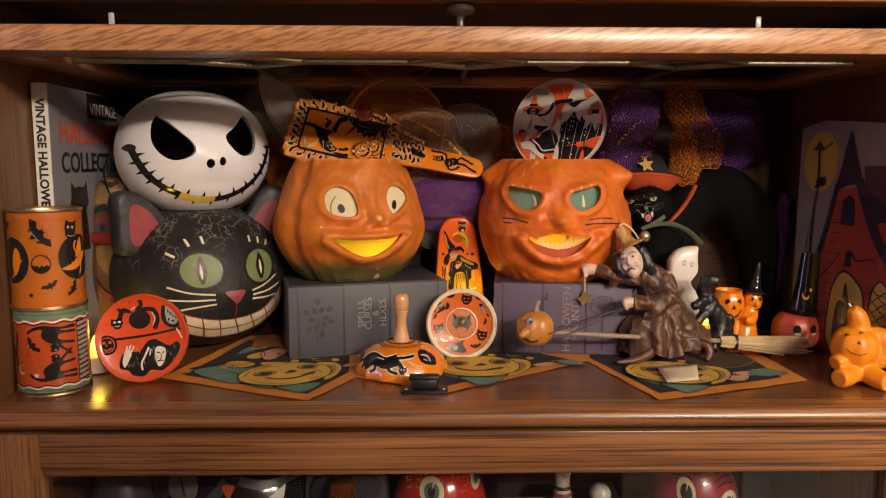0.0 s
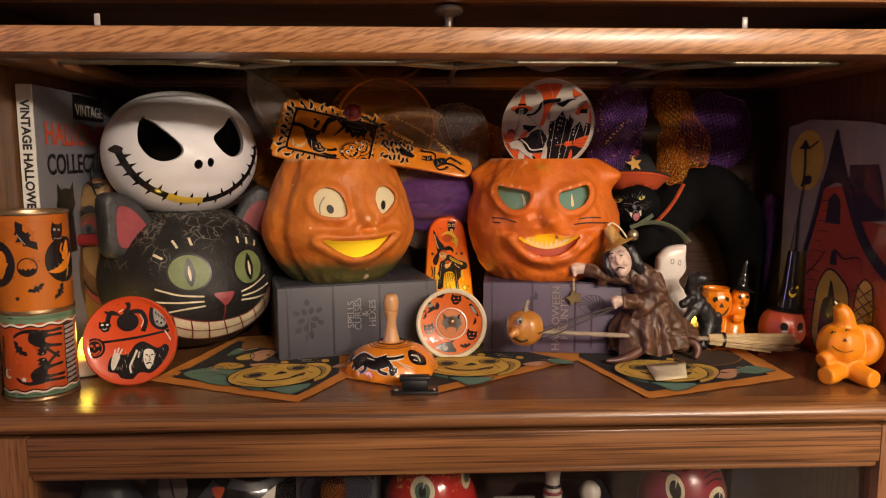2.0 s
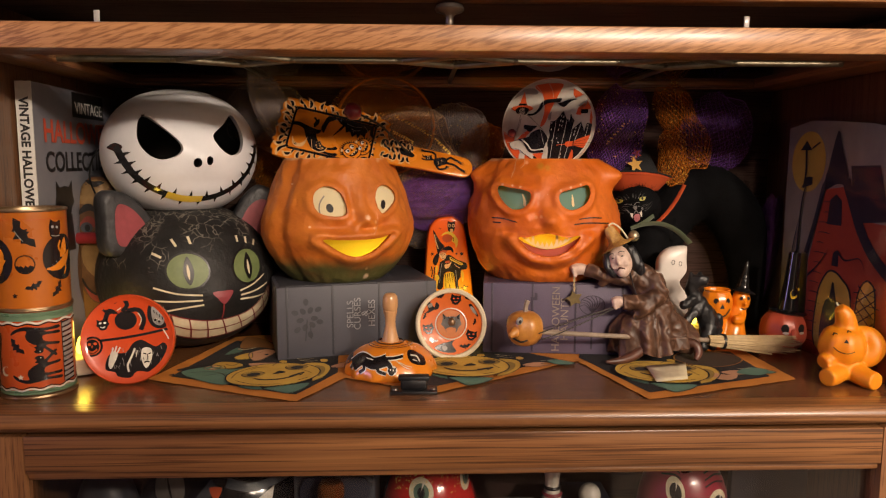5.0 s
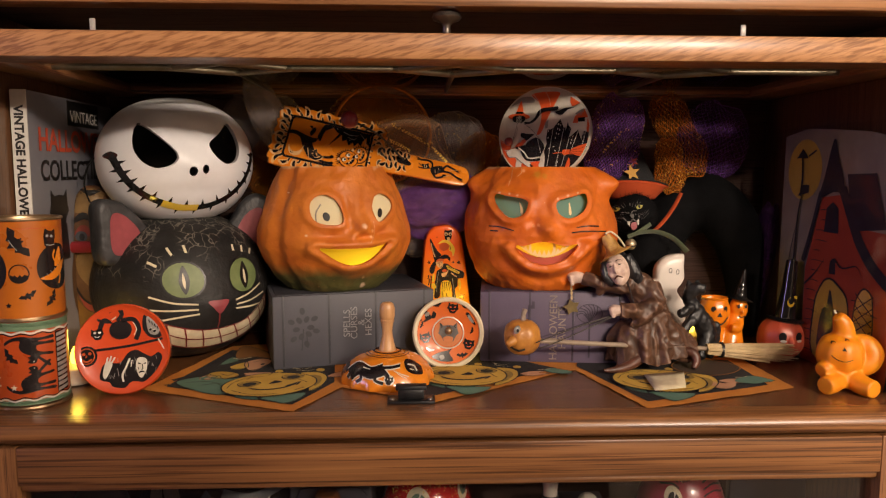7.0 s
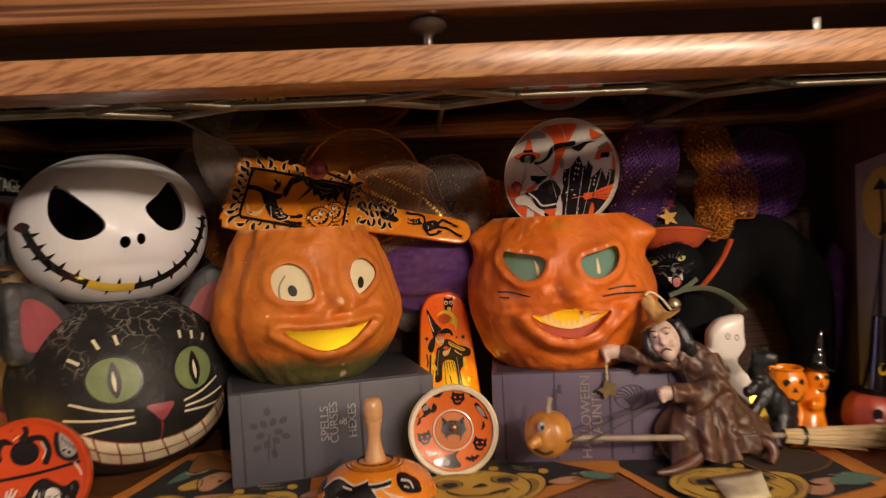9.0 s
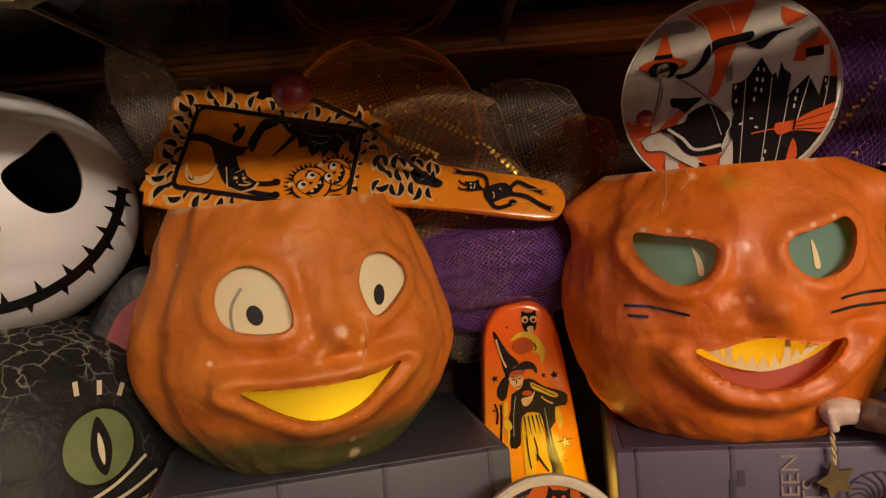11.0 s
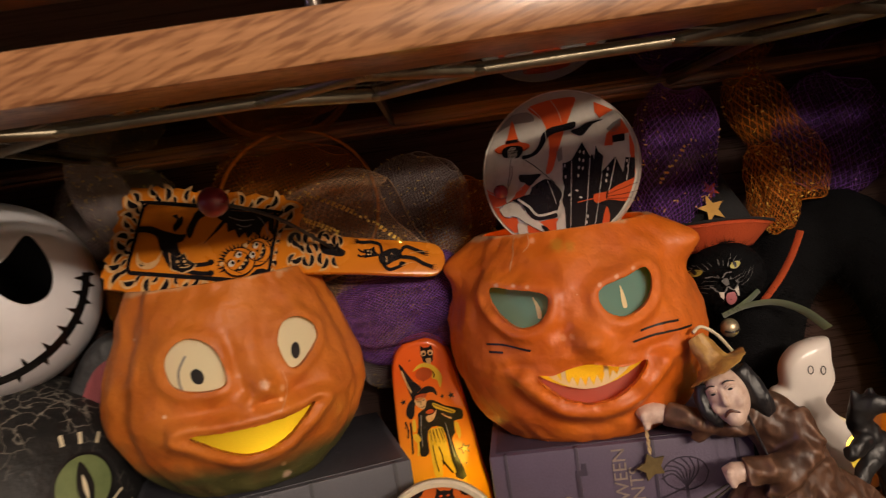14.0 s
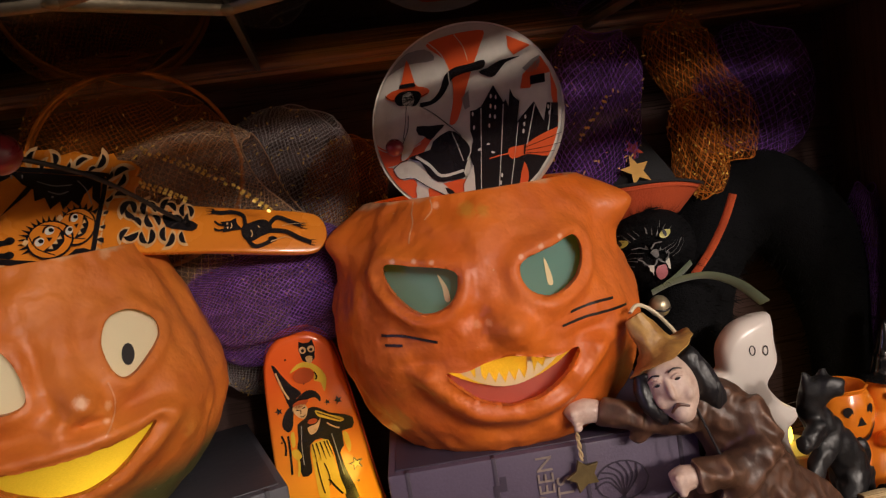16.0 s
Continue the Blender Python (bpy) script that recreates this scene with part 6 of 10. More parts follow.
pb = book_box("book_box", "purple cloth storage box shaped like an old book", (0.0535, 0.7255, Z0 + 0.001), -6.5, 0.152, 0.112, 0.0735, PURPLE_BOX, PURPLE_DARK)
words("HALLOWEEN\nHAUNTS", 0.0114, None, pb, TAN_INK, Matrix.Translation((0.0800, -0.0008, 0.037)) @ TURN, spacing=0.78)
printed("key_emblem", ([stroke([(0.050, 0.060), (0.050, 0.040), (0.050, 0.026)], 0.0014), [(0.050, 0.060), (0.056, 0.060), (0.056, 0.0565), (0.050, 0.0565)], [(0.0532, 0.064), (0.056, 0.064), (0.056, 0.060), (0.0532, 0.060)], stroke([(0.050 + 0.003 * math.cos(q), 0.023 + 0.003 * math.sin(q)) for q in (i * 0.7 for i in range(10))], 0.0010, 2)], fl), PURPLE_DARK, pb, "embossed key")
tree_lines = [stroke([(0.112, 0.006), (0.112, 0.030), (0.112, 0.044)], 0.0018), stroke([(0.060, 0.026), (0.085, 0.034), (0.112, 0.044)], 0.0010)]
for i in range(7):
    a = 0.5 + i * 0.36
    tree_lines.append(stroke([(0.112, 0.044), (0.112 + 0.008 * math.cos(a), 0.050 + 0.005 * math.sin(a)), (0.112 + 0.014 * math.cos(a + 0.5), 0.050 + 0.012 * math.sin(a + 0.5))], 0.0009))
tree_lines.append(stroke([(0.112 + 0.013 * math.cos(a), 0.052 + 0.010 * math.sin(a)) for a in (i * 0.63 for i in range(11))], 0.0008, 2))
printed("tree_emblem", (tree_lines, fl), PURPLE_DARK, pb, "embossed bare tree")

# ---- bell rattle with a turned handle ----
br = thing("bell_rattle", "orange printed tin bell rattle with turned wooden handle", "noisemaker", (-0.0405, 0.666, Z0), -6)
br.scale = (1.0, 1.0, 0.953)


def flute(a, z):
    return 1 + 0.028 * math.cos(14 * a) * max(0.0, 1 - z / 0.020)


BELL = [(0.0425, 0.0008), (0.0438, 0.0016), (0.0440, 0.005), (0.0425, 0.010), (0.0385, 0.0165), (0.030, 0.0235), (0.018, 0.0285), (0.008, 0.0305), (0, 0.031)]
bb = part("bell", lathe(BELL, 112, 4, flute), TIN_ORANGE, br)
bf = front_of(bb.data, 0.0003)
LEGS = [([(-0.031, 0.0125), (-0.022, 0.0190), (-0.010, 0.0172), (0.001, 0.0200)], 0.0088), ([(-0.026, 0.0165), (-0.0305, 0.0135), (-0.0330, 0.0095)], 0.0024), ([(-0.020, 0.0165), (-0.0190, 0.0120), (-0.0235, 0.0085)], 0.0026), ([(-0.007, 0.0165), (-0.0050, 0.0115), (0.0020, 0.0092)], 0.0026), ([(-0.004, 0.0215), (0.0065, 0.0215), (0.0155, 0.0225)], 0.0020), ([(0.000, 0.0200), (0.0045, 0.0160), (0.0065, 0.0125)], 0.0036)]
b_mid, b_top = front_of(bb.data, 0.0006), front_of(bb.data, 0.0009)
printed("print", ([stroke(p, w + 0.0016) for p, w in LEGS] + [oval(0.0070, 0.0120, 0.0048, 0.0042, 16)], bf, 0.003), TIN_WHITE, br, "white printed outline")
printed("print", ([stroke(p, w) for p, w in LEGS] + [moved(CAT_FACE, 0.0070, 0.0120, 0.0040, -10)], b_mid, 0.003), TIN_BLACK, br, "black printed leaping cat")
printed("print", ([outline([(0.0185, 0.0255), (0.0245, 0.0245), (0.0330, 0.0190), (0.0355, 0.0130), (0.0300, 0.0140), (0.0245, 0.0165), (0.0205, 0.0200)], 3), outline([(-0.0385, 0.0155), (-0.0340, 0.0200), (-0.0330, 0.0165), (-0.0375, 0.0115)], 3)], bf, 0.003), TIN_BLACK, br, "black printed owl and tail")
printed("print", ([stroke([(0.010, 0.0195), (0.0165, 0.0150), (0.0225, 0.0120)], 0.0005), stroke([(0.012, 0.0185), (0.0185, 0.0155), (0.0240, 0.0135)], 0.0005), stroke([(0.0215, 0.0225), (0.0270, 0.0205), (0.0300, 0.0165)], 0.0008), stroke([(0.0240, 0.0190), (0.0275, 0.0175)], 0.0006, 2), oval(0.0058, 0.0128, 0.0006, 0.0006, 8), oval(0.0082, 0.0124, 0.0006, 0.0006, 8), stroke([(-0.018, 0.0205), (-0.011, 0.0198)], 0.0006, 2)], b_top, 0.003), TIN_WHITE, br, "white printed strokes")
for r_ in (0.0175, 0.0205):
    part("ring", lathe([(r_, 0.0312 - (r_ - 0.008) * 0.20), (r_ + 0.0007, 0.0311 - (r_ - 0.008) * 0.215)], 48), TIN_BLACK, br, "thin black printed ring")
part("ring", lathe([(0.0128, 0.0296), (0.0136, 0.0306), (0.0128, 0.0310), (0.0120, 0.0302)], 40), TIN_BLACK, br)
part("handle", lathe([(0.0075, 0.0295), (0.0082, 0.031), (0.0070, 0.036), (0.0050, 0.046), (0.0052, 0.054), (0.0066, 0.060), (0.0068, 0.0615), (0.0060, 0.0622), (0.0068, 0.063), (0.0074, 0.069), (0.0068, 0.075), (0.0045, 0.0785), (0, 0.0790)], 28, 2), BEECH, br, "turned beech handle")

# ---- round tin with a cream rim ----
TIN_TANGERINE = surface("tin_tangerine", (0.66, 0.140, 0.014), (0.56, 0.105, 0.011), 20, 0.46, 0.0, coat=0.12, speck=0.06)
# Glossy black print; the grey metal base stands in for its silvery reflection.
CAT_SHEEN = surface("dark_foil", (0.20, 0.19, 0.18), (0.12, 0.11, 0.11), 60, 0.30, 0.9)
ct = thing("noisemaker_disc", "round orange tin with cream rim leaning on a box", "tin", (0.0195, 0.7005, Z0), 0, -10)
CF = pose(0, 0, 0.0362, 90, 0, 0)
part("rim", lathe([(0.0312, -0.001), (0.0318, 0.0018), (0.0345, 0.0030), (0.0360, 0.0015), (0.0362, -0.003), (0.0350, -0.009), (0.0, -0.010)], 64), CREAM_RIM, ct, "cream painted rim", m=CF)
cone = part("printed_face", lathe([(0.0312, -0.0005), (0.0250, -0.0026), (0.0160, -0.0040), (0.0145, -0.0030), (0.0140, -0.0034), (0.0, -0.0034)], 64), TIN_TANGERINE, ct, m=CF)
on = lambda x, z: Vector((x, 0.0042 - 0.0037 * max(0.0, (math.hypot(x, z) - 0.0150) / 0.0162), z + 0.0362))
faces = ((0.005, 0.0250, 0.0060, -8), (-0.0230, -0.0046, 0.0060, 12), (0.0206, -0.0114, 0.0060, -14))
printed("print", ([moved(CAT_FACE, *f) for f in faces] + [moved(BAT, x, z, k, r_) for x, z, k, r_ in ((-0.0104, 0.0278, 0.0050, 20), (0.0158, 0.0262, 0.0034, -50), (-0.0264, 0.0080, 0.0038, 70), (-0.0184, -0.0174, 0.0050, -12), (0.0142, -0.0230, 0.0060, 8), (0.0246, 0.0020, 0.0038, 75), (-0.0275, 0.0125, 0.0020, 30))] +
                 [moved(HAT, -0.0212, 0.0180, 0.0082, 28), outline([(-0.0150, 0.0220), (-0.0120, 0.0190), (-0.0135, 0.0150), (-0.0165, 0.0150)], 3), outline([(-0.0170, -0.0235), (-0.0080, -0.0195), (-0.0010, -0.0180), (0.0040, -0.0160), (0.0010, -0.0205), (0.0050, -0.0280), (-0.0040, -0.0290), (-0.0120, -0.0270)], 3), outline([(0.0180, 0.0190), (0.0215, 0.0195), (0.0280, 0.0080), (0.0250, 0.0090)], 3)], on, 0.004), TIN_BLACK, ct, "black printed cats, bats and hats")
on2_ = lambda x, z: on(x, z) + Vector((0, -0.0004, 0))
printed("print", ([oval(-0.0065, -0.0245, 0.0028, 0.0026, 14), outline([(0.0195, 0.0175), (0.0225, 0.0170), (0.0265, 0.0095), (0.0225, 0.0115)], 3), outline([(-0.0195, 0.0215), (-0.0235, 0.0190), (-0.0225, 0.0165), (-0.0190, 0.0180)], 3)], on2_, 0.004), TIN_GREY, ct, "grey printed patches")
printed("print", ([oval(x + s * 0.0022 * k / 0.006, z + 0.0008, 0.0010, 0.0007, 8) for x, z, k, r_ in faces for s in (-1, 1)] + [stroke([(x - 0.002, z - 0.0022), (x, z - 0.0030), (x + 0.002, z - 0.0022)], 0.0008) for x, z, k, r_ in faces], on2_, 0.004), TIN_RED, ct)
part("centre_ring", lathe([(0.0150, -0.0030), (0.0154, -0.0020), (0.0163, -0.0022), (0.0162, -0.0036)], 48), TIN_WHITE, ct, "white printed ring", m=CF)
onc = lambda x, z: Vector((x, 0.0030, z + 0.0362))
printed("centre_print", ([oval(0, 0, 0.0140, 0.0140, 36)], onc), TIN_PEACH, ct, "pale orange printed centre")
onc2 = lambda x, z: Vector((x, 0.0026, z + 0.0362))
printed("centre_print", ([moved(CAT_FACE, 0.0004, 0.0006, 0.0108)], onc2), CAT_SHEEN, ct, "glossy dark foil cat face")
onc3 = lambda x, z: Vector((x, 0.0022, z + 0.0362))
printed("centre_print", ([outline([(-0.0050, -0.0050), (0, -0.0034), (0.0050, -0.0050), (0.0036, -0.0098), (0, -0.0106), (-0.0036, -0.0098)], 3)], onc3), TIN_PEACH, ct, "pale orange mouth")
printed("centre_print", ([stroke([(-0.0085, 0.0095), (-0.0060, 0.0068), (-0.0072, 0.0050)], 0.0007), stroke([(0.0090, 0.0092), (0.0066, 0.0066), (0.0080, 0.0048)], 0.0007)], onc3), TIN_BLACK, ct)
part("rivet", lathe([(0, 0.0012), (0.0022, 0.0008), (0.0034, -0.0006), (0.0040, -0.0026)], 24), TIN_BARE, ct, "bare metal rivet", m=Matrix.Translation((0.0006, 0, 0.0020)) @ CF)

# ---- long tin rattle with a rounded top ----
lt = thing("tin_rattle", "tall round-topped orange tin rattle standing between two boxes", "noisemaker", (0.024, 0.812, Z0), 0, 4, -4)
RATTLE = outline([(-0.0285, 0.002), (-0.0275, 0.050), (-0.0225, 0.105), (-0.0185, 0.125), (-0.010, 0.1345), (0.0, 0.1365), (0.010, 0.1345), (0.0185, 0.125), (0.0225, 0.105), (0.0275, 0.050), (0.0285, 0.002), (0.0, 0.0)], 4)
RATTLE = [(x + 0.03 * max(0.0, z - 0.035), z * 1.022) for x, z in RATTLE]
RATTLE_PRINT = surface("rattle_print", (0.80, 0.19, 0.016), (0.74, 0.15, 0.012), 20, 0.24, coat=0.6, speck=0.03)
tt = RATTLE_PRINT.node_tree
co, sp, rp = tt.nodes.new("ShaderNodeTexCoord"), tt.nodes.new("ShaderNodeSeparateXYZ"), tt.nodes.new("ShaderNodeMapRange")
tt.links.new(co.outputs["Object"], sp.inputs[0])
tt.links.new(sp.outputs["Z"], rp.inputs["Value"])
rp.inputs["From Min"].default_value, rp.inputs["From Max"].default_value = 0.115, 0.035
mx = tt.nodes.new("ShaderNodeMixRGB")
mx.inputs[1].default_value, mx.inputs[2].default_value = (0.80, 0.12, 0.014, 1), (0.86, 0.36, 0.02, 1)
tt.links.new(rp.outputs[0], mx.inputs[0])
tt.links.new(mx.outputs[0], tt.nodes["Principled BSDF"].inputs["Base Color"])
part("tin_body", slab(RATTLE, -0.011, 0.008, 0.004, 3), RATTLE_PRINT, lt)
part("side_seam", slab([(x * 1.03, z * 1.006) for x, z in RATTLE], 0.001, 0.0028, 0.0006), TIN_SCARLET, lt, "dark red seam")
on, on_b, on_c, on_d = flat(-0.0114), flat(-0.0118), flat(-0.0122), flat(-0.0126)
CLOAK = outline([(0.0009, 0.0957), (0.0060, 0.0950), (0.0118, 0.0900), (0.0193, 0.0868), (0.0236, 0.0835), (0.0220, 0.0778), (0.0160, 0.0775), (0.0152, 0.0690), (0.0120, 0.0650), (0.0135, 0.0520), (0.0165, 0.0360), (0.0090, 0.0365), (0.0086, 0.0560), (0.0084, 0.0700), (0.0040, 0.0765), (-0.0030, 0.0745), (-0.0050, 0.0640), (-0.0060, 0.0580), (-0.0115, 0.0570), (-0.0120, 0.0690), (-0.0085, 0.0800), (-0.0070, 0.0880), (-0.0020, 0.0905)], 2)
POINTED = outline([(-0.0124, 0.1248), (-0.0108, 0.1238), (-0.0083, 0.1180), (-0.0046, 0.1110), (-0.0006, 0.1058), (-0.0040, 0.1030), (-0.0088, 0.1000), (-0.0100, 0.1080), (-0.0116, 0.1170)], 3)
BRIM = outline([(-0.0090, 0.1002), (-0.0040, 0.1028), (0.0022, 0.1060), (0.0070, 0.1045), (0.0090, 0.1005), (0.0082, 0.0980), (0.0062, 0.1008), (0.0030, 0.1012), (-0.0020, 0.0998), (-0.0070, 0.0976)], 3)
LOCKS = outline([(-0.0098, 0.0985), (-0.0065, 0.0985), (-0.0080, 0.0930), (-0.0100, 0.0870), (-0.0130, 0.0850), (-0.0152, 0.0895), (-0.0130, 0.0950)], 3)
printed("print", [[POINTED, BRIM, CLOAK, LOCKS, stroke([(-0.0136, 0.0830), (-0.0146, 0.0740), (-0.0168, 0.0600)], 0.0013), stroke([(-0.0170, 0.0840), (-0.0162, 0.0780), (-0.0175, 0.0720)], 0.0012), moved(OWL, 0.0082, 0.1276, 0.0074, -4), moved(STAR, 0.0191, 0.0563, 0.0046, 8)]
        + [moved(STAR, x, z, k, 10) for x, z, k in ((0.0180, 0.0960, 0.0026), (-0.0150, 0.0983, 0.0024), (0.0120, 0.0965, 0.0018), (-0.0044, 0.1262, 0.0009), (-0.0178, 0.0800, 0.0009), (0.0182, 0.0455, 0.0010), (0.0020, 0.1105, 0.0008))], on], TIN_BLACK, lt, "black printed cloaked witch shape and owl")
CRESCENT = outline([(-0.0038, 0.1182), (0.0010, 0.1222), (0.0075, 0.1220), (0.0125, 0.1170), (0.0148, 0.1105), (0.0120, 0.1030), (0.0112, 0.1085), (0.0078, 0.1110), (0.0090, 0.1150), (0.0075, 0.1180), (0.0025, 0.1200)], 3)
DRESS = outline([(-0.0030, 0.0735), (0.0020, 0.0755), (0.0074, 0.0745), (0.0080, 0.0620), (0.0086, 0.0500), (0.0096, 0.0400), (0.0050, 0.0440), (0.0020, 0.0500), (0.0000, 0.0400), (-0.0050, 0.0400), (-0.0046, 0.0560)], 3)
printed("print", [[moved(STAR, 0.0191, 0.0563, 0.0033, 8), CRESCENT, DRESS, outline([(0.0045, 0.0938), (0.0105, 0.0898), (0.0185, 0.0850), (0.0165, 0.0832), (0.0100, 0.0868), (0.0050, 0.0900)], 3), outline([(-0.0140, 0.0735), (-0.0105, 0.0740), (-0.0090, 0.0690), (-0.0125, 0.0680)], 3), stroke([(-0.0112, 0.0690), (-0.0120, 0.0630), (-0.0136, 0.0580)], 0.0013), outline([(0.0160, 0.0765), (0.0185, 0.0760), (0.0190, 0.0680), (0.0170, 0.0640), (0.0160, 0.0700)], 3), outline([(-0.0120, 0.0835), (-0.0098, 0.0845), (-0.0108, 0.0770), (-0.0128, 0.0760)], 3)], on_b], TIN_YELLOW, lt, "yellow printed moon, star and skirt")
printed("print", [[oval(0.0030, 0.1150, 0.0056, 0.0044), outline([(-0.0068, 0.1000), (-0.0030, 0.1018), (0.0020, 0.1010), (0.0000, 0.0985), (-0.0050, 0.0975)], 3), oval(0.0015, 0.0880, 0.0028, 0.0016)], on_c], TIN_RED_DIM, lt, "dull red printed moon shade and hat band")
printed("print", [[outline([(-0.0072, 0.0985), (-0.0015, 0.0996), (0.0006, 0.0966), (-0.0006, 0.0925), (-0.0030, 0.0908), (-0.0062, 0.0938)], 3), outline([(-0.0020, 0.0850), (0.0030, 0.0860), (0.0062, 0.0885), (0.0030, 0.0822), (-0.0010, 0.0806)], 3), stroke([(-0.0112, 0.1205), (-0.0098, 0.1110), (-0.0078, 0.1040)], 0.0010), oval(0.0060, 0.1294, 0.0019, 0.0020), oval(0.0106, 0.1290, 0.0019, 0.0020), outline([(0.0066, 0.1252), (0.0100, 0.1250), (0.0094, 0.1215), (0.0072, 0.1218)], 3), stroke([(0.0090, 0.0850), (0.0118, 0.0820), (0.0150, 0.0800)], 0.0009)], on_c], TIN_PALE, lt, "pale printed shapes")
printed("print", [[stroke([(x, 0.0750), (x * 1.1 + 0.0003, 0.0690), (x * 1.2 + 0.0004, 0.0640)], 0.0008, 3, True) for x in (-0.0018, 0.0004, 0.0026, 0.0048, 0.0064)] + [stroke([(0.0022, 0.0520), (0.0050, 0.0460), (0.0078, 0.0410)], 0.0012), stroke([(0.0020, 0.0620), (0.0030, 0.0540), (0.0020, 0.0480)], 0.0006), stroke([(-0.0020, 0.0640), (-0.0022, 0.0530), (-0.0018, 0.0440)], 0.0006), stroke([(-0.0056, 0.0970), (-0.0038, 0.0964)], 0.0006, 2), stroke([(-0.0020, 0.0968), (-0.0004, 0.0974)], 0.0006, 2), stroke([(-0.0030, 0.0966), (-0.0036, 0.0940)], 0.0004, 2), stroke([(-0.0044, 0.0928), (-0.0028, 0.0922), (-0.0012, 0.0930)], 0.0005), oval(0.0060, 0.1292, 0.0009, 0.0010, 8), oval(0.0106, 0.1288, 0.0009, 0.0010, 8), [(0.0078, 0.1275), (0.0090, 0.1275), (0.0084, 0.1256)], stroke([(0.0092, 0.1160), (0.0100, 0.1130), (0.0090, 0.1115)], 0.0006), stroke([(0.0050, 0.0925), (0.0105, 0.0888), (0.0165, 0.0846)], 0.0005)], on_d], TIN_BLACK, lt, "black printed strokes")
printed("print", [[stroke([(0.0100, 0.0780), (0.0105, 0.0680), (0.0112, 0.0520)], 0.0005), stroke([(-0.0050, 0.0870), (-0.0075, 0.0760), (-0.0090, 0.0640)], 0.0005)], on_c], TIN_GREY, lt, "grey printed folds")

# ---- paddle noisemaker lying in the pumpkin ----
pd = thing("paddle_noisemaker", "orange printed tin paddle noisemaker with red bead, laid in a pumpkin", "noisemaker", (-0.104, 0.764, 1.2445), 0, 0, 0)
pd.matrix_world = pose(-0.1051, 0.7696, 1.2362) @ pose(0, 0, 0, -32.2, 0, 0) @ pose(0, 0, 0, 0, 9.7, 0) @ pose(0, 0, 0, 0, 0, 8.6) @ Matrix.Diagonal((1.013, 1, 1.30, 1))
wave = [(0.056 * c, 0.0285 * s) for c, s in ((max(-1, min(1, 1.30 * math.cos(a))), max(-1, min(1, 1.30 * math.sin(a)))) for a in (i * 2 * math.pi / 72 for i in range(72)))]
edge = [(x * (1.02 + 0.030 * math.sin(i * 2.4)), z * (1.02 + 0.055 * math.sin(i * 2.4))) for i, (x, z) in enumerate(wave)]
part("tin_plate", slab(edge, -0.0025, 0.0015, 0.0012), TIN_ORANGE, pd)
part("handle_plate", slab(outline([(0.050, 0.015), (0.060, 0.0165), (0.100, 0.0150), (0.140, 0.0150), (0.152, 0.012), (0.156, 0.002), (0.152, -0.008), (0.140, -0.011), (0.100, -0.012), (0.060, -0.0145), (0.050, -0.013)], 3), -0.0034, 0.0002, 0.0012), TIN_ORANGE, pd, "orange printed tin handle", m=pose(-0.004, 0, -0.0036, 0, -0.5, 0) @ Matrix.Diagonal((1, 1, 0.72, 1)))
on, on_b, on_c = flat(-0.0029), flat(-0.0033), flat(-0.0037)
part("border", paint([stroke([(-0.0395, -0.0195), (-0.0425, -0.0165), (-0.0425, 0.0), (-0.0425, 0.0165), (-0.0395, 0.0195), (0.0, 0.0195), (0.0395, 0.0195), (0.0425, 0.0165), (0.0425, 0.0), (0.0425, -0.0165), (0.0395, -0.0195), (0.0, -0.0195), (-0.0395, -0.0195)], 0.0022, 3)], on_b), TIN_BLACK, pd, "black printed frame line")
fr = random.Random(12)
tongues, pale = [], []
CURL = outline([(-0.10, -1.05), (-0.30, -0.55), (-0.42, 0.05), (-0.55, 0.55), (-0.75, 0.95), (-0.15, 0.85), (0.30, 0.50), (0.48, -0.05), (0.36, -0.60)], 2)
for row, (n_, ax, az, k0) in enumerate(((34, 0.0502, 0.0252, 0.0040), (30, 0.0458, 0.0220, 0.0027))):
    for i in range(n_):
        a = (i + 0.5 * row) * 2 * math.pi / n_
        x, z = ax * max(-1, min(1, 1.30 * math.cos(a))), az * max(-1, min(1, 1.30 * math.sin(a)))
        k, t = k0 * fr.uniform(0.85, 1.2), math.degrees(math.atan2(z * 2, x)) - 90 + fr.uniform(-30, 30)
        pale.append(moved(CURL, x, z, k * 1.42, t, i % 2 == 0))
        tongues.append(moved(CURL, x + 0.0002, z, k * 0.78, t, i % 2 == 0))
printed("border_flame", (tongues, on_b), TIN_BLACK, pd, "black printed flames")
printed("border_flame", (pale, on), TIN_PALE, pd, "white printed flame edges")
FELINE = outline([(-0.0425, 0.0052), (-0.0350, 0.0062), (-0.0270, 0.0044), (-0.0165, 0.0028), (-0.0120, 0.0032), (-0.0136, -0.0008), (-0.0162, -0.0020), (-0.0136, -0.0066), (-0.0110, -0.0100), (-0.0150, -0.0160), (-0.0195, -0.0136), (-0.0262, -0.0055), (-0.0300, 0.0006), (-0.0360, 0.0026), (-0.0425, 0.0024)], 3)
TOM = [(-0.0190, -0.0080), (-0.0140, -0.0100), (-0.0104, -0.0074), (-0.0082, -0.0106), (-0.0024, -0.0128), (-0.0040, -0.0156), (-0.0090, -0.0178), (-0.0158, -0.0164)]
printed("print", [[[(-0.0108 + 1.12 * (x + 0.0108), -0.0126 + 1.12 * (z + 0.0126)) for x, z in TOM]], on_c], TIN_PALE, pd, "white printed outline of a cat's head")
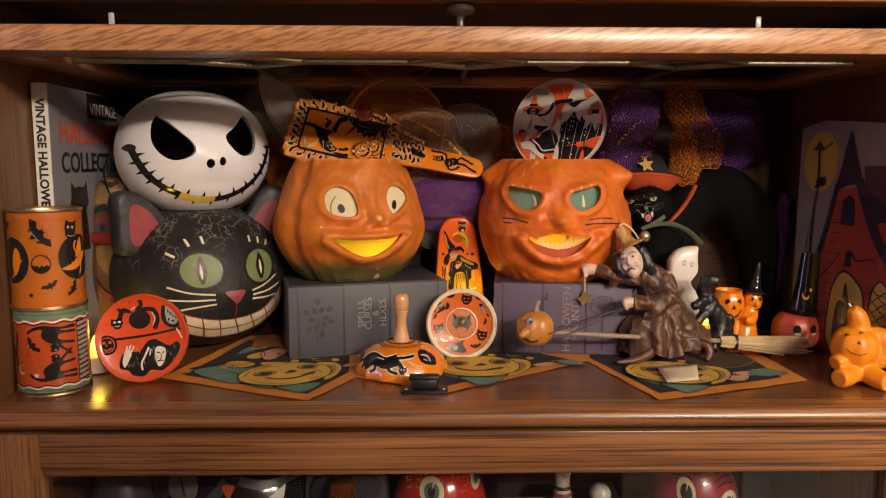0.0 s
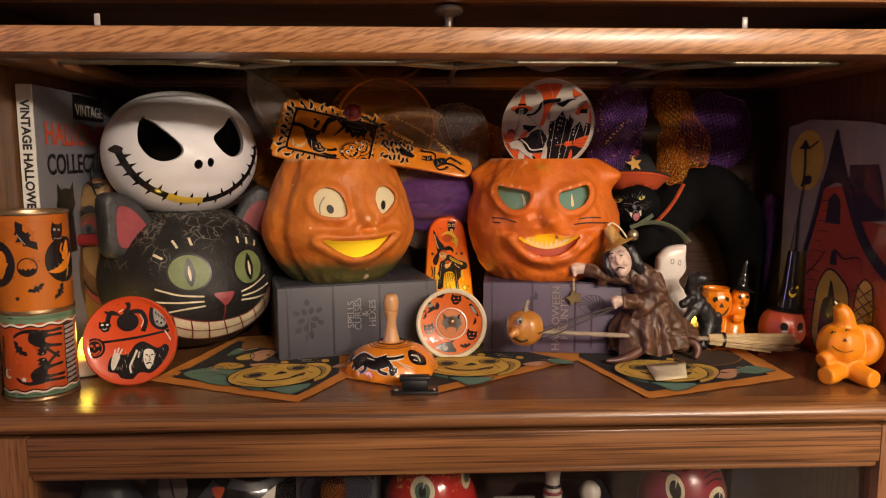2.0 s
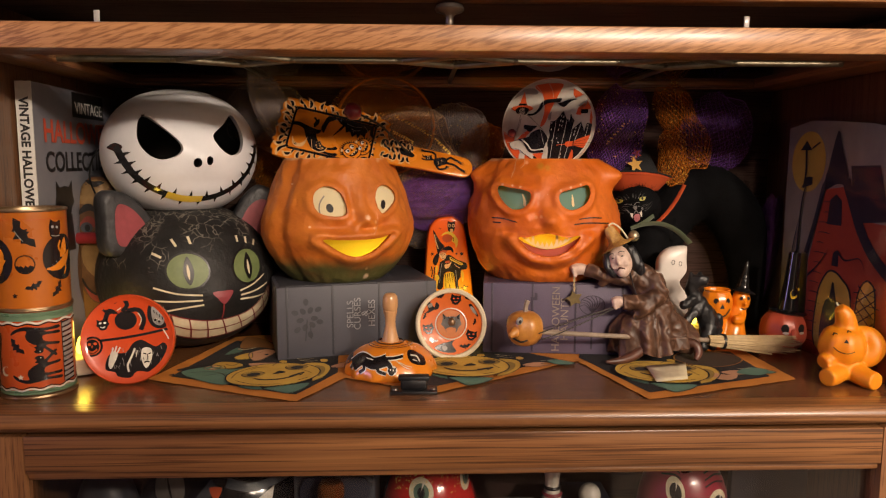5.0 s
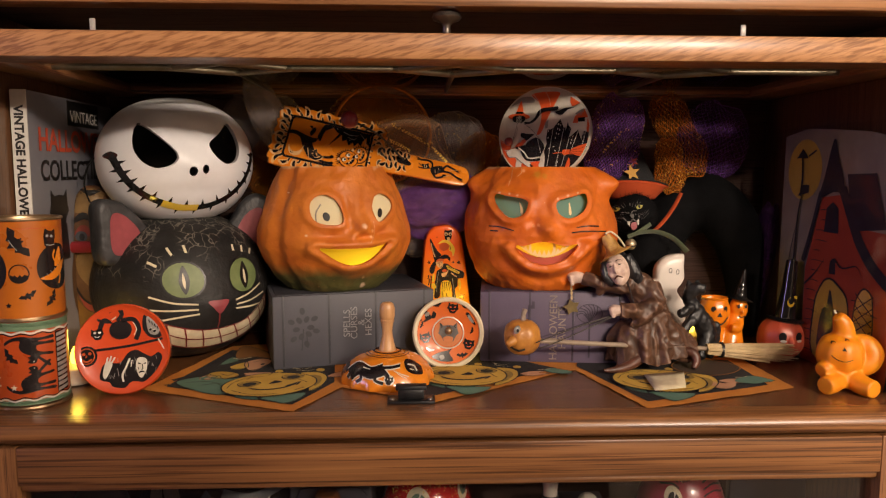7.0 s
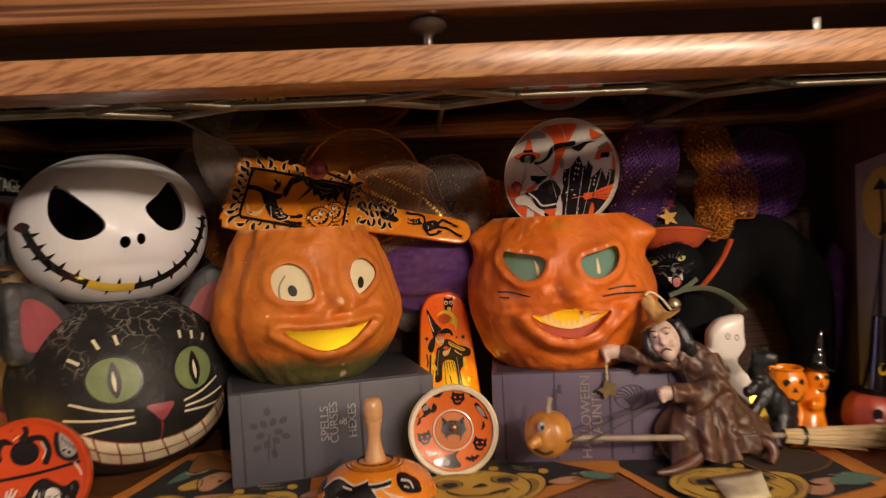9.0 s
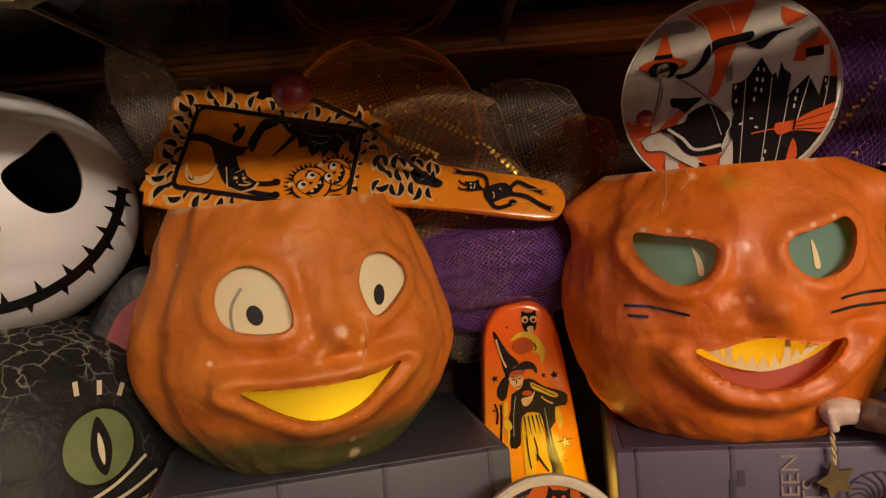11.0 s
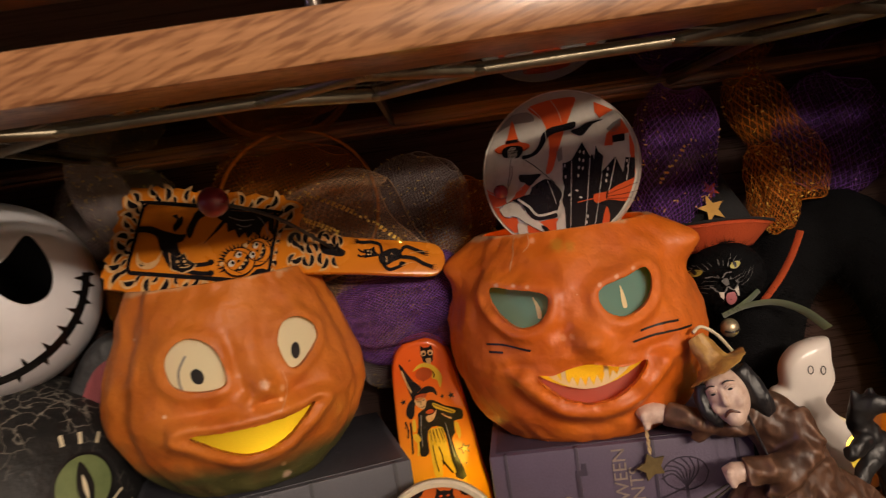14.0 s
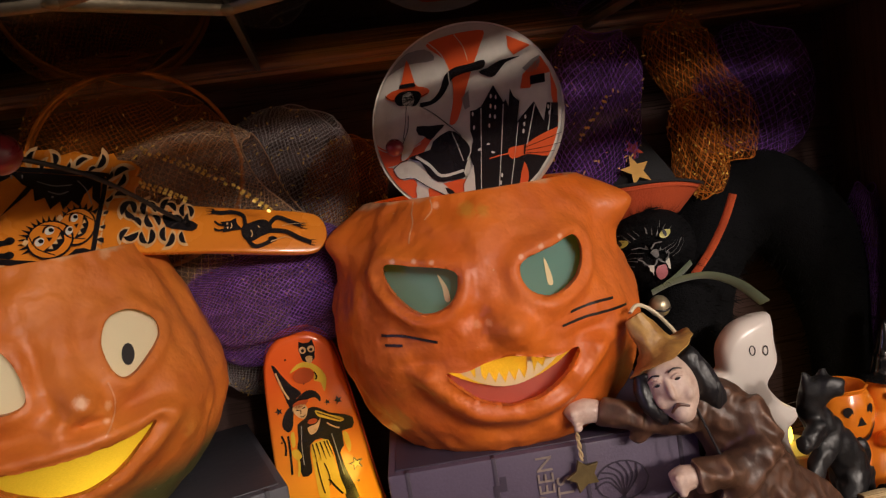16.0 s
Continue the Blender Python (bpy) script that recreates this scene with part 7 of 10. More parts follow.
printed("print", [[FELINE, stroke([(-0.0080, -0.0134), (0.0012, -0.0126), (0.0068, -0.0112)], 0.0022), stroke([(-0.0098, -0.0160), (-0.0007, -0.0172), (0.0078, -0.0170)], 0.0022), oval(0.0064, -0.0110, 0.0022, 0.0016, 10), oval(0.0076, -0.0168, 0.0022, 0.0016, 10),
         outline([(-0.0236, 0.0128), (-0.0200, 0.0110), (-0.0215, 0.0072), (-0.0195, 0.0040), (-0.0160, 0.0090), (-0.0170, 0.0132), (-0.0190, 0.0118), (-0.0205, 0.0140)], 2),
         outline([(-0.0128, 0.0060), (-0.0110, 0.0116), (-0.0082, 0.0178), (0.0020, 0.0180), (-0.0030, 0.0140), (-0.0062, 0.0120), (-0.0078, 0.0068), (-0.0090, 0.0010), (-0.0118, 0.0030)], 2),
         [(-0.0004, -0.0016), (0.0050, 0.0070), (0.0104, 0.0160), (0.0140, 0.0172), (0.0085, 0.0082)],
         outline([(-0.0010, 0.0182), (0.0092, 0.0184), (0.0405, 0.0182), (0.0418, 0.0062), (0.0380, 0.0088), (0.0372, 0.0140), (0.0340, 0.0100), (0.0330, 0.0050), (0.0290, 0.0072), (0.0262, 0.0030), (0.0240, 0.0066), (0.0205, 0.0030), (0.0170, 0.0078), (0.0130, 0.0060), (0.0112, 0.0110), (0.0058, 0.0130)], 1),
         outline([(0.0210, -0.0196), (0.0414, -0.0186), (0.0416, -0.0130), (0.0350, -0.0130), (0.0300, -0.0180)], 2)]
        + [[(0.0237 + 0.0100 * math.cos(q), -0.0099 + 0.0074 * math.sin(q)), (0.0237 + 0.0142 * math.cos(q + 0.10), -0.0099 + 0.0106 * math.sin(q + 0.10)), (0.0237 + 0.0100 * math.cos(q + 0.20), -0.0099 + 0.0074 * math.sin(q + 0.20))] for q in (0.9 + 0.2 * i for i in range(15))]
        + [[(0.0352 + 0.0090 * math.cos(q), -0.0040 + 0.0076 * math.sin(q)), (0.0352 + 0.0125 * math.cos(q + 0.12), -0.0040 + 0.0106 * math.sin(q + 0.12)), (0.0352 + 0.0090 * math.cos(q + 0.24), -0.0040 + 0.0076 * math.sin(q + 0.24))] for q in (0.9 + 0.24 * i for i in range(9))], on_b], TIN_BLACK, pd, "black printed cat and bats")
printed("print", [[TOM], flat(-0.0041)], TIN_BLACK, pd, "black printed cat's head")
for x, z, rx_, lean in ((0.0340, -0.0040, 0.0078, 78), (0.0237, -0.0102, 0.0096, 62)):
    lift = 0.0004 if rx_ > 0.009 else 0.0
    at = lambda poly: [(x + a * rx_, z + b * 0.0076) for a, b in moved(poly, 0, 0, 1.0, lean)]
    part("print", paint([at(oval(0, 0, 1.06, 1.06))], flat(-0.0041 - lift)), TIN_BLACK, pd, "black printed outline")
    part("print", paint([at(oval(0, 0, 0.97, 0.97))], flat(-0.0044 - lift)), TIN_ORANGE, pd, "orange printed pumpkin face")
    for e_ in (-0.36, 0.36):
        part("print", paint([at(oval(e_, 0.28, 0.24, 0.20, 16))], flat(-0.0052)), TIN_WHITE, pd, "white printed eye")
        part("print", paint([at(oval(e_ + 0.06, 0.24, 0.11, 0.13, 12))], flat(-0.0055)), TIN_BLACK, pd)
        part("print", paint([at(stroke([(e_ - 0.26, 0.46), (e_, 0.56), (e_ + 0.26, 0.46)], 0.09))], flat(-0.0052)), TIN_BLACK, pd)
        part("print", paint([at(stroke([(e_ * 0.9, 0.95), (e_ * 1.9, 0.20), (e_ * 1.5, -0.75)], 0.05))], flat(-0.0050)), TIN_BLACK, pd)
    part("print", paint([at([(-0.12, -0.06), (0.14, -0.06), (0.01, 0.18)])], flat(-0.0052)), TIN_BLACK, pd)
    part("print", paint([at(outline([(-0.66, -0.16), (0, -0.30), (0.66, -0.14), (0.36, -0.56), (0, -0.64), (-0.36, -0.58)], 3))], flat(-0.0050)), TIN_BLACK, pd)
    for a_ in (-0.32, 0.0, 0.30):
        part("print", paint([at([(a_ - 0.14, -0.27), (a_ + 0.14, -0.27), (a_, -0.46)])], flat(-0.0052)), TIN_PALE, pd)
printed("print", [[stroke([(0.0128, -0.0118), (0.0148, -0.0126)], 0.0022, 2), stroke([(0.0252, -0.0006), (0.0270, -0.0020)], 0.0022, 2)], flat(-0.0052)], TIN_PALE, pd, "pale printed stalk")
printed("print", [[outline([(-0.0388, -0.0086), (-0.0372, -0.0152), (-0.0312, -0.0176), (-0.0252, -0.0150), (-0.0238, -0.0066), (-0.0262, -0.0118), (-0.0315, -0.0142), (-0.0362, -0.0124)], 4), oval(-0.0132, -0.0124, 0.0010, 0.0008, 8), oval(-0.0092, -0.0120, 0.0010, 0.0008, 8), stroke([(-0.0110, -0.0152), (-0.0075, -0.0150), (-0.0050, -0.0138)], 0.0006), stroke([(-0.0090, -0.0134), (-0.0060, -0.0136)], 0.0005, 2), oval(-0.0120, -0.0142, 0.0005, 0.0004, 8), oval(-0.0102, -0.0104, 0.0005, 0.0004, 8)], flat(-0.0045)], TIN_PALE, pd, "white printed moon and cat's features")
printed("print", [[stroke([(-0.0356, -0.0150), (-0.0340, -0.0160), (-0.0325, -0.0156)], 0.0006), oval(-0.0336, -0.0146, 0.0004, 0.0004, 8)], flat(-0.0049)], TIN_BLACK, pd)
printed("print", [[stroke([(0.012, 0.0145), (0.020, 0.0130), (0.028, 0.0140)], 0.0004), stroke([(0.018, 0.0105), (0.023, 0.0095), (0.027, 0.0110)], 0.0004), stroke([(0.030, 0.0160), (0.035, 0.0120), (0.0385, 0.0060)], 0.0004), oval(0.0205, 0.0082, 0.0006, 0.0005, 8), stroke([(0.000, 0.0166), (0.001, 0.0150)], 0.0006, 2), stroke([(0.005, 0.0170), (0.0055, 0.0154)], 0.0006, 2)], on_c], TIN_GREY, pd, "grey printed strands")
hx = flat(-0.0040)
ch_ = random.Random(8)
for i in range(22):
    x, z, k, t_ = 0.0530 + 0.0015 * i, (0.0060, -0.0066, 0.0005)[i % 3] + ch_.uniform(-0.0014, 0.0014), ch_.uniform(0.0030, 0.0040), ch_.uniform(-40, 40) + (20, 160, 60)[i % 3]
    part("print", paint([moved(CURL, x, z, k * 1.3, t_, i % 2 == 0)], hx), TIN_PALE, pd, "white printed flame edge")
    part("print", paint([moved(CURL, x + 0.0002, z, k * 0.85, t_, i % 2 == 0)], flat(-0.0044)), TIN_BLACK, pd, "black printed flame")
IMP = [outline([(0.1096, -0.0004), (0.1125, 0.0012), (0.1172, 0.0030), (0.1210, 0.0032), (0.1240, 0.0006), (0.1236, -0.0020), (0.1195, -0.0040), (0.1150, -0.0064), (0.1118, -0.0060), (0.1098, -0.0036)], 3),
       stroke([(0.1112, 0.0004), (0.1096, 0.0046), (0.1040, 0.0058), (0.0985, 0.0052), (0.0945, 0.0056)], 0.0018), stroke([(0.1122, -0.0050), (0.1166, -0.0086), (0.1225, -0.0068), (0.1262, -0.0046)], 0.0018),
       stroke([(0.1228, 0.0014), (0.1262, 0.0046), (0.1320, 0.0034), (0.1385, 0.0016)], 0.0020), stroke([(0.1228, -0.0014), (0.1310, -0.0014), (0.1380, -0.0040), (0.1440, -0.0056)], 0.0020),
       outline([(0.0990, 0.0012), (0.1010, -0.0008), (0.1006, -0.0034), (0.1050, -0.0024), (0.1098, -0.0014), (0.1070, 0.0010), (0.1064, 0.0034), (0.1036, 0.0018)], 1),
       stroke([(0.1006, -0.0004), (0.0980, 0.0002), (0.0962, 0.0014)], 0.0009), stroke([(0.1008, -0.0022), (0.0982, -0.0026), (0.0964, -0.0018)], 0.0009), oval(0.1248, -0.0050, 0.0022, 0.0013, 10)]
for tip_, sx in (((0.0945, 0.0056), -1), ((0.1392, 0.0016), 1), ((0.1440, -0.0056), 1)):
    IMP += [[(tip_[0] - sx * 0.0010, tip_[1] + 0.0009 * k - 0.0003), (tip_[0] + sx * 0.0030, tip_[1] + 0.0014 * k), (tip_[0] - sx * 0.0010, tip_[1] + 0.0009 * k + 0.0003)] for k in (-1, 0, 1)]
printed("print", [IMP + [outline([(0.0715, 0.0026), (0.0755, 0.0046), (0.0770, 0.0016), (0.0830, 0.0016), (0.0885, -0.0006), (0.0865, -0.0034), (0.0800, -0.0030), (0.0740, -0.0022)], 2)], flat(-0.0044)], TIN_BLACK, pd, "black printed imp and cat")
printed("print", [[oval(0.1024, 0.0004, 0.0005, 0.0005, 8), oval(0.1028, -0.0014, 0.0005, 0.0005, 8), stroke([(0.1040, -0.0016), (0.1048, -0.0006), (0.1042, 0.0008)], 0.0004), stroke([(0.1140, -0.0018), (0.1150, -0.0034), (0.1145, -0.0048)], 0.0005), stroke([(0.1172, 0.0004), (0.1182, -0.0006)], 0.0005, 2), stroke([(0.1290, 0.0008), (0.1350, 0.0022), (0.1410, 0.0024)], 0.0004, 4, True), stroke([(0.1240, -0.0064), (0.1310, -0.0040), (0.1360, -0.0050)], 0.0004, 4, True)], flat(-0.0048)], TIN_PALE, pd, "white printed face lines")
BEAD = pd.matrix_world.inverted() @ Vector((-0.0773, 0.7082, 1.2597))
part("clapper_wire", tube([(0.083, -0.0042, 0.000), (0.078, -0.006, 0.001), BEAD.lerp(Vector((0.078, -0.006, 0.001)), 0.5) + Vector((0, -0.006, 0.002)), BEAD], 0.0009, 6), WIRE, pd, "dark wire clapper arm")
part("clapper_bead", ball((0.0086, 0.0086, 0.0086 / 1.30), 20, 14, Matrix.Translation(BEAD)), BEAD_RED, pd, "dark red wooden bead")

# ---- round printed tambourine standing in the cat lantern ----
dn = thing("round_noisemaker", "round printed noisemaker disc standing in an orange cat lantern", "noisemaker", (0.1235, 0.760, 1.2475))
dn.matrix_world = pose(0.1224, 0.7538, 1.2498) @ pose(0, 0, 0, -9, 0, 0) @ pose(0, 0, 0, 0, 4.6, 0) @ pose(0, 0, 0, 0, 0, -28) @ Matrix.Diagonal((1.016, 1, 0.985, 1))
RD = 0.0490
part("disc", slab(oval(0, 0, RD, RD, 72), -0.002, 0.004, 0.0015), TIN_WHITE, dn, "white printed disc")
on, on_b, on_c, on_d = flat(-0.0024), flat(-0.0028), flat(-0.0032), flat(-0.0036)


def inside(poly):
    """Keeps a printed shape within the disc."""
    out = []
    for x, z in poly:
        d = math.hypot(x, z)
        k = min(1.0, (RD - 0.0012) / d) if d else 1.0
        out.append((x * k, z * k))
    return out


printed("print", ([inside(outline([(-0.0158, 0.0411), (-0.0075, 0.0436), (0.0036, 0.0440), (0.0146, 0.0425), (0.0127, 0.0363), (0.0071, 0.0245), (0.0022, 0.0127), (-0.0029, -0.0003), (-0.0073, -0.0017), (-0.0043, 0.0097), (-0.0039, 0.0220), (-0.0072, 0.0322)], 3)), inside(outline([(-0.0530, -0.0024), (-0.0485, -0.0060), (-0.0415, -0.0101), (-0.0336, -0.0116), (-0.0254, -0.0093), (-0.0188, -0.0054), (-0.0165, -0.0087), (-0.0217, -0.0150), (-0.0304, -0.0162), (-0.0387, -0.0185), (-0.0498, -0.0183), (-0.0530, -0.0135)], 3)), inside(outline([(-0.0499, -0.0194), (-0.0388, -0.0200), (-0.0352, -0.0267), (-0.0285, -0.0275), (-0.0286, -0.0371), (-0.0421, -0.0393), (-0.0472, -0.0289)], 3)), inside(outline([(-0.0218, -0.0335), (-0.0161, -0.0322), (-0.0012, -0.0311), (-0.0026, -0.0410), (-0.0189, -0.0418)], 3)), inside([(0.0258, 0.0376), (0.0370, 0.0303), (0.0284, 0.0270), (0.0260, 0.0312)]), inside([(0.0412, 0.0240), (0.0458, 0.0174), (0.0488, 0.0066), (0.0478, -0.0112), (0.0445, 0.0033), (0.0450, 0.0150), (0.0381, 0.0145), (0.0347, 0.0090), (0.0299, 0.0096), (0.0318, 0.0164)])], on), TIN_RED, dn, "orange-red printed bands")
printed("print", ([inside([(0.0040, 0.0029), (0.0067, 0.0030), (0.0099, 0.0043), (0.0169, 0.0139), (0.0212, 0.0043), (0.0225, 0.0056), (0.0234, 0.0019), (0.0250, 0.0106), (0.0262, 0.0065), (0.0290, 0.0035), (0.0269, -0.0065), (0.0360, 0.0020), (0.0398, -0.0083), (0.0420, 0.0004), (0.0473, -0.0007), (0.0465, -0.0123), (0.0493, -0.0144), (0.0465, -0.0289), (0.0406, -0.0382), (0.0337, -0.0448), (0.0027, -0.0416), (0.0033, -0.0293), (0.0017, -0.0193), (0.0041, -0.0121), (0.0030, -0.0071)]), [(0.0353, 0.0148), (0.0425, 0.0149), (0.0423, 0.0105), (0.0351, 0.0105)]], on_b), TIN_BLACK, dn, "black printed skyline")
printed("print", ([stroke([(0.0098, 0.0033), (0.0078, -0.0175), (0.0056, -0.0407)], 0.00037, 2), stroke([(0.0211, 0.0033), (0.0180, -0.0185), (0.0145, -0.0404)], 0.00037, 2), stroke([(0.0274, -0.0072), (0.0245, -0.0217), (0.0210, -0.0373)], 0.00037, 2), stroke([(0.0363, 0.0005), (0.0331, -0.0103), (0.0306, -0.0186)], 0.00049, 2), stroke([(0.0441, -0.0003), (0.0425, -0.0088), (0.0413, -0.0136)], 0.00037, 2), oval(0.0153, 0.0083, 0.0005, 0.0011, 16, -6), oval(0.0177, 0.0074, 0.0005, 0.0011, 16, -6), oval(0.0147, 0.0034, 0.0005, 0.0011, 16, -6), oval(0.0170, 0.0025, 0.0005, 0.0011, 16, -6), oval(0.0139, -0.0015, 0.0005, 0.0011, 16, -6), oval(0.0163, -0.0023, 0.0005, 0.0011, 16, -6), oval(0.0131, -0.0063, 0.0005, 0.0011, 16, -6), oval(0.0053, 0.0010, 0.0005, 0.0011, 16, -6), oval(0.0053, -0.0059, 0.0005, 0.0011, 16, -6), oval(0.0312, -0.0049, 0.0005, 0.0011, 16, -6), oval(0.0303, -0.0085, 0.0005, 0.0011, 16, -6), oval(0.0296, -0.0119, 0.0005, 0.0011, 16, -6), oval(0.0426, -0.0019, 0.0005, 0.0011, 16, -6), oval(0.0429, -0.0051, 0.0005, 0.0011, 16, -6), oval(0.0169, -0.0320, 0.0005, 0.0011, 16, -6), oval(0.0160, -0.0356, 0.0005, 0.0011, 16, -6), oval(0.0070, -0.0174, 0.0011, 0.0006, 16, 24), oval(0.0116, -0.0154, 0.0009, 0.0005, 16, -6), oval(0.0136, -0.0199, 0.0010, 0.0005, 16, -26)], on_c), TIN_WHITE, dn, "white printed lines and windows")
printed("print", ([inside(outline([(0.0216, -0.0193), (0.0297, -0.0185), (0.0368, -0.0153), (0.0493, -0.0122), (0.0504, -0.0182), (0.0470, -0.0241), (0.0407, -0.0261), (0.0304, -0.0235), (0.0226, -0.0247)], 3)), outline([(0.0285, -0.0270), (0.0300, -0.0324), (0.0292, -0.0370), (0.0252, -0.0373)], 2), stroke([(0.0114, -0.0228), (0.0164, -0.0221), (0.0220, -0.0217)], 0.00061)], on_c), TIN_RED, dn, "orange printed broom")
printed("print", ([stroke([(0.0289, -0.0203), (0.0378, -0.0181), (0.0479, -0.0155)], 0.00025), stroke([(0.0294, -0.0216), (0.0387, -0.0213), (0.0474, -0.0204)], 0.00025), stroke([(0.0299, -0.0229), (0.0384, -0.0238), (0.0433, -0.0239)], 0.00025), stroke([(0.0299, -0.0183), (0.0290, -0.0234)], 0.00074, 2)], on_d), TIN_BLACK, dn, "black printed bristle lines")
printed("print", ([oval(-0.0279, 0.0176, 0.0120, 0.0037, 16, -2), outline([(-0.0268, 0.0355), (-0.0248, 0.0291), (-0.0233, 0.0222), (-0.0216, 0.0199), (-0.0321, 0.0208), (-0.0304, 0.0248)], 2)], on_b), TIN_RED, dn, "orange printed pointed hat")
printed("print", ([[(-0.0315, 0.0232), (-0.0235, 0.0229), (-0.0231, 0.0208), (-0.0321, 0.0210)], outline([(-0.0350, 0.0164), (-0.0320, 0.0190), (-0.0267, 0.0192), (-0.0216, 0.0177), (-0.0206, 0.0149), (-0.0230, 0.0114), (-0.0255, 0.0107), (-0.0306, 0.0117), (-0.0339, 0.0128)], 3)], on_c), TIN_BLACK, dn, "black printed hat band and hair")
printed("print", ([outline([(-0.0217, 0.0118), (-0.0157, 0.0121), (-0.0106, 0.0165), (-0.0074, 0.0233), (-0.0021, 0.0265), (0.0055, 0.0269), (0.0136, 0.0275), (0.0126, 0.0233), (0.0041, 0.0229), (-0.0035, 0.0210), (-0.0078, 0.0150), (-0.0132, 0.0106), (-0.0203, 0.0094)], 3), outline([(0.0102, 0.0220), (0.0150, 0.0230), (0.0214, 0.0255), (0.0315, 0.0257), (0.0242, 0.0240), (0.0185, 0.0184), (0.0148, 0.0185)], 2)], on_b), TIN_BLACK, dn, "black printed scarf")
printed("print", ([outline([(-0.0268, 0.0098), (-0.0219, 0.0098), (-0.0163, 0.0048), (-0.0095, -0.0016), (-0.0150, -0.0042), (-0.0222, -0.0003), (-0.0247, -0.0054), (-0.0286, -0.0136), (-0.0343, -0.0170), (-0.0328, -0.0095), (-0.0288, 0.0006), (-0.0282, 0.0060)], 3), oval(-0.0278, 0.0144, 0.0033, 0.0042, 16, -6), outline([(-0.0392, -0.0207), (-0.0354, -0.0181), (-0.0299, -0.0172), (-0.0243, -0.0222), (-0.0169, -0.0284), (-0.0094, -0.0359), (-0.0069, -0.0396), (-0.0110, -0.0389), (-0.0216, -0.0319), (-0.0289, -0.0267), (-0.0363, -0.0259)], 3), outline([(-0.0277, -0.0312), (-0.0218, -0.0338), (-0.0215, -0.0378), (-0.0182, -0.0414), (-0.0273, -0.0411), (-0.0276, -0.0372)], 2), outline([(-0.0097, -0.0030), (-0.0079, -0.0050), (-0.0169, -0.0127), (-0.0222, -0.0146), (-0.0177, -0.0089)], 2), [(-0.0027, -0.0336), (0.0032, -0.0244), (0.0029, -0.0391), (-0.0029, -0.0398)]], on_c), TIN_WHITE, dn, "pale printed figure shapes")
printed("print", ([outline([(-0.0244, -0.0003), (-0.0171, -0.0013), (-0.0096, -0.0018), (-0.0136, -0.0053), (-0.0177, -0.0086), (-0.0211, -0.0058), (-0.0239, -0.0048)], 2), outline([(-0.0075, -0.0053), (-0.0019, -0.0090), (0.0025, -0.0157), (0.0007, -0.0216), (-0.0019, -0.0275), (-0.0015, -0.0303), (-0.0091, -0.0307), (-0.0159, -0.0305), (-0.0209, -0.0255), (-0.0242, -0.0190), (-0.0305, -0.0159), (-0.0184, -0.0135), (-0.0165, -0.0095)], 2), outline([(-0.0125, -0.0341), (-0.0087, -0.0359), (-0.0067, -0.0403), (-0.0098, -0.0390)], 2)], on_d), TIN_BLACK, dn, "black printed skirt")
printed("print", ([stroke([(-0.0261, -0.0159), (-0.0193, -0.0215), (-0.0135, -0.0278), (-0.0018, -0.0268)], 0.00147), stroke([(0.0022, -0.0144), (0.0028, -0.0176), (0.0004, -0.0216)], 0.00049), stroke([(-0.0060, -0.0068), (-0.0037, -0.0138), (-0.0015, -0.0220)], 0.00037)], flat(-0.0040)), TIN_WHITE, dn, "white printed hem stripe")
printed("print", ([stroke([(-0.0219, 0.0101), (-0.0152, 0.0052), (-0.0063, -0.0037), (-0.0013, -0.0091)], 0.00037), stroke([(-0.0282, 0.0060), (-0.0292, -0.0012), (-0.0330, -0.0095), (-0.0345, -0.0167)], 0.00037), stroke([(-0.0392, -0.0207), (-0.0349, -0.0179), (-0.0304, -0.0169)], 0.00037), stroke([(-0.0390, -0.0212), (-0.0358, -0.0262), (-0.0287, -0.0269), (-0.0216, -0.0321), (-0.0110, -0.0389)], 0.00037), stroke([(-0.0288, 0.0110), (-0.0306, 0.0001), (-0.0322, -0.0059)], 0.00037), stroke([(-0.0299, 0.0158), (-0.0283, 0.0157)], 0.00049, 2), stroke([(-0.0262, 0.0157), (-0.0245, 0.0160)], 0.00049, 2), stroke([(-0.0397, 0.0184), (-0.0351, 0.0152), (-0.0229, 0.0144), (-0.0166, 0.0159)], 0.00037)], flat(-0.0040)), TIN_BLACK, dn, "black printed outlines")
printed("print", ([inside(stroke([(-0.0139, 0.0415), (-0.0073, 0.0334), (-0.0049, 0.0233), (-0.0056, 0.0098), (-0.0096, 0.0004)], 0.00049)), inside(stroke([(-0.0001, 0.0432), (0.0040, 0.0359), (0.0057, 0.0284)], 0.00037)), inside(stroke([(-0.0519, -0.0038), (-0.0428, -0.0107), (-0.0332, -0.0129), (-0.0229, -0.0095)], 0.00049))], flat(-0.0040)), TIN_WHITE, dn, "white printed arcs")
printed("print", ([inside(outline([(-0.0443, 0.0336), (-0.0315, 0.0384), (-0.0166, 0.0393), (-0.0123, 0.0327), (-0.0271, 0.0331), (-0.0386, 0.0293)], 3)), inside(outline([(0.0319, 0.0195), (0.0411, 0.0247), (0.0383, 0.0163)], 2)), inside([(0.0001, 0.0105), (0.0042, 0.0137), (0.0040, 0.0051), (0.0013, 0.0042)]), inside(outline([(-0.0467, -0.0241), (-0.0399, -0.0297), (-0.0416, -0.0345), (-0.0455, -0.0304)], 2))], on), TIN_GREY, dn, "grey printed shading")
part("striker_bead", ball((0.0046, 0.0046, 0.0046), 16, 10, Matrix.Translation((-0.036, -0.007, -0.010))), BEAD_RED, dn, "dark red bead")
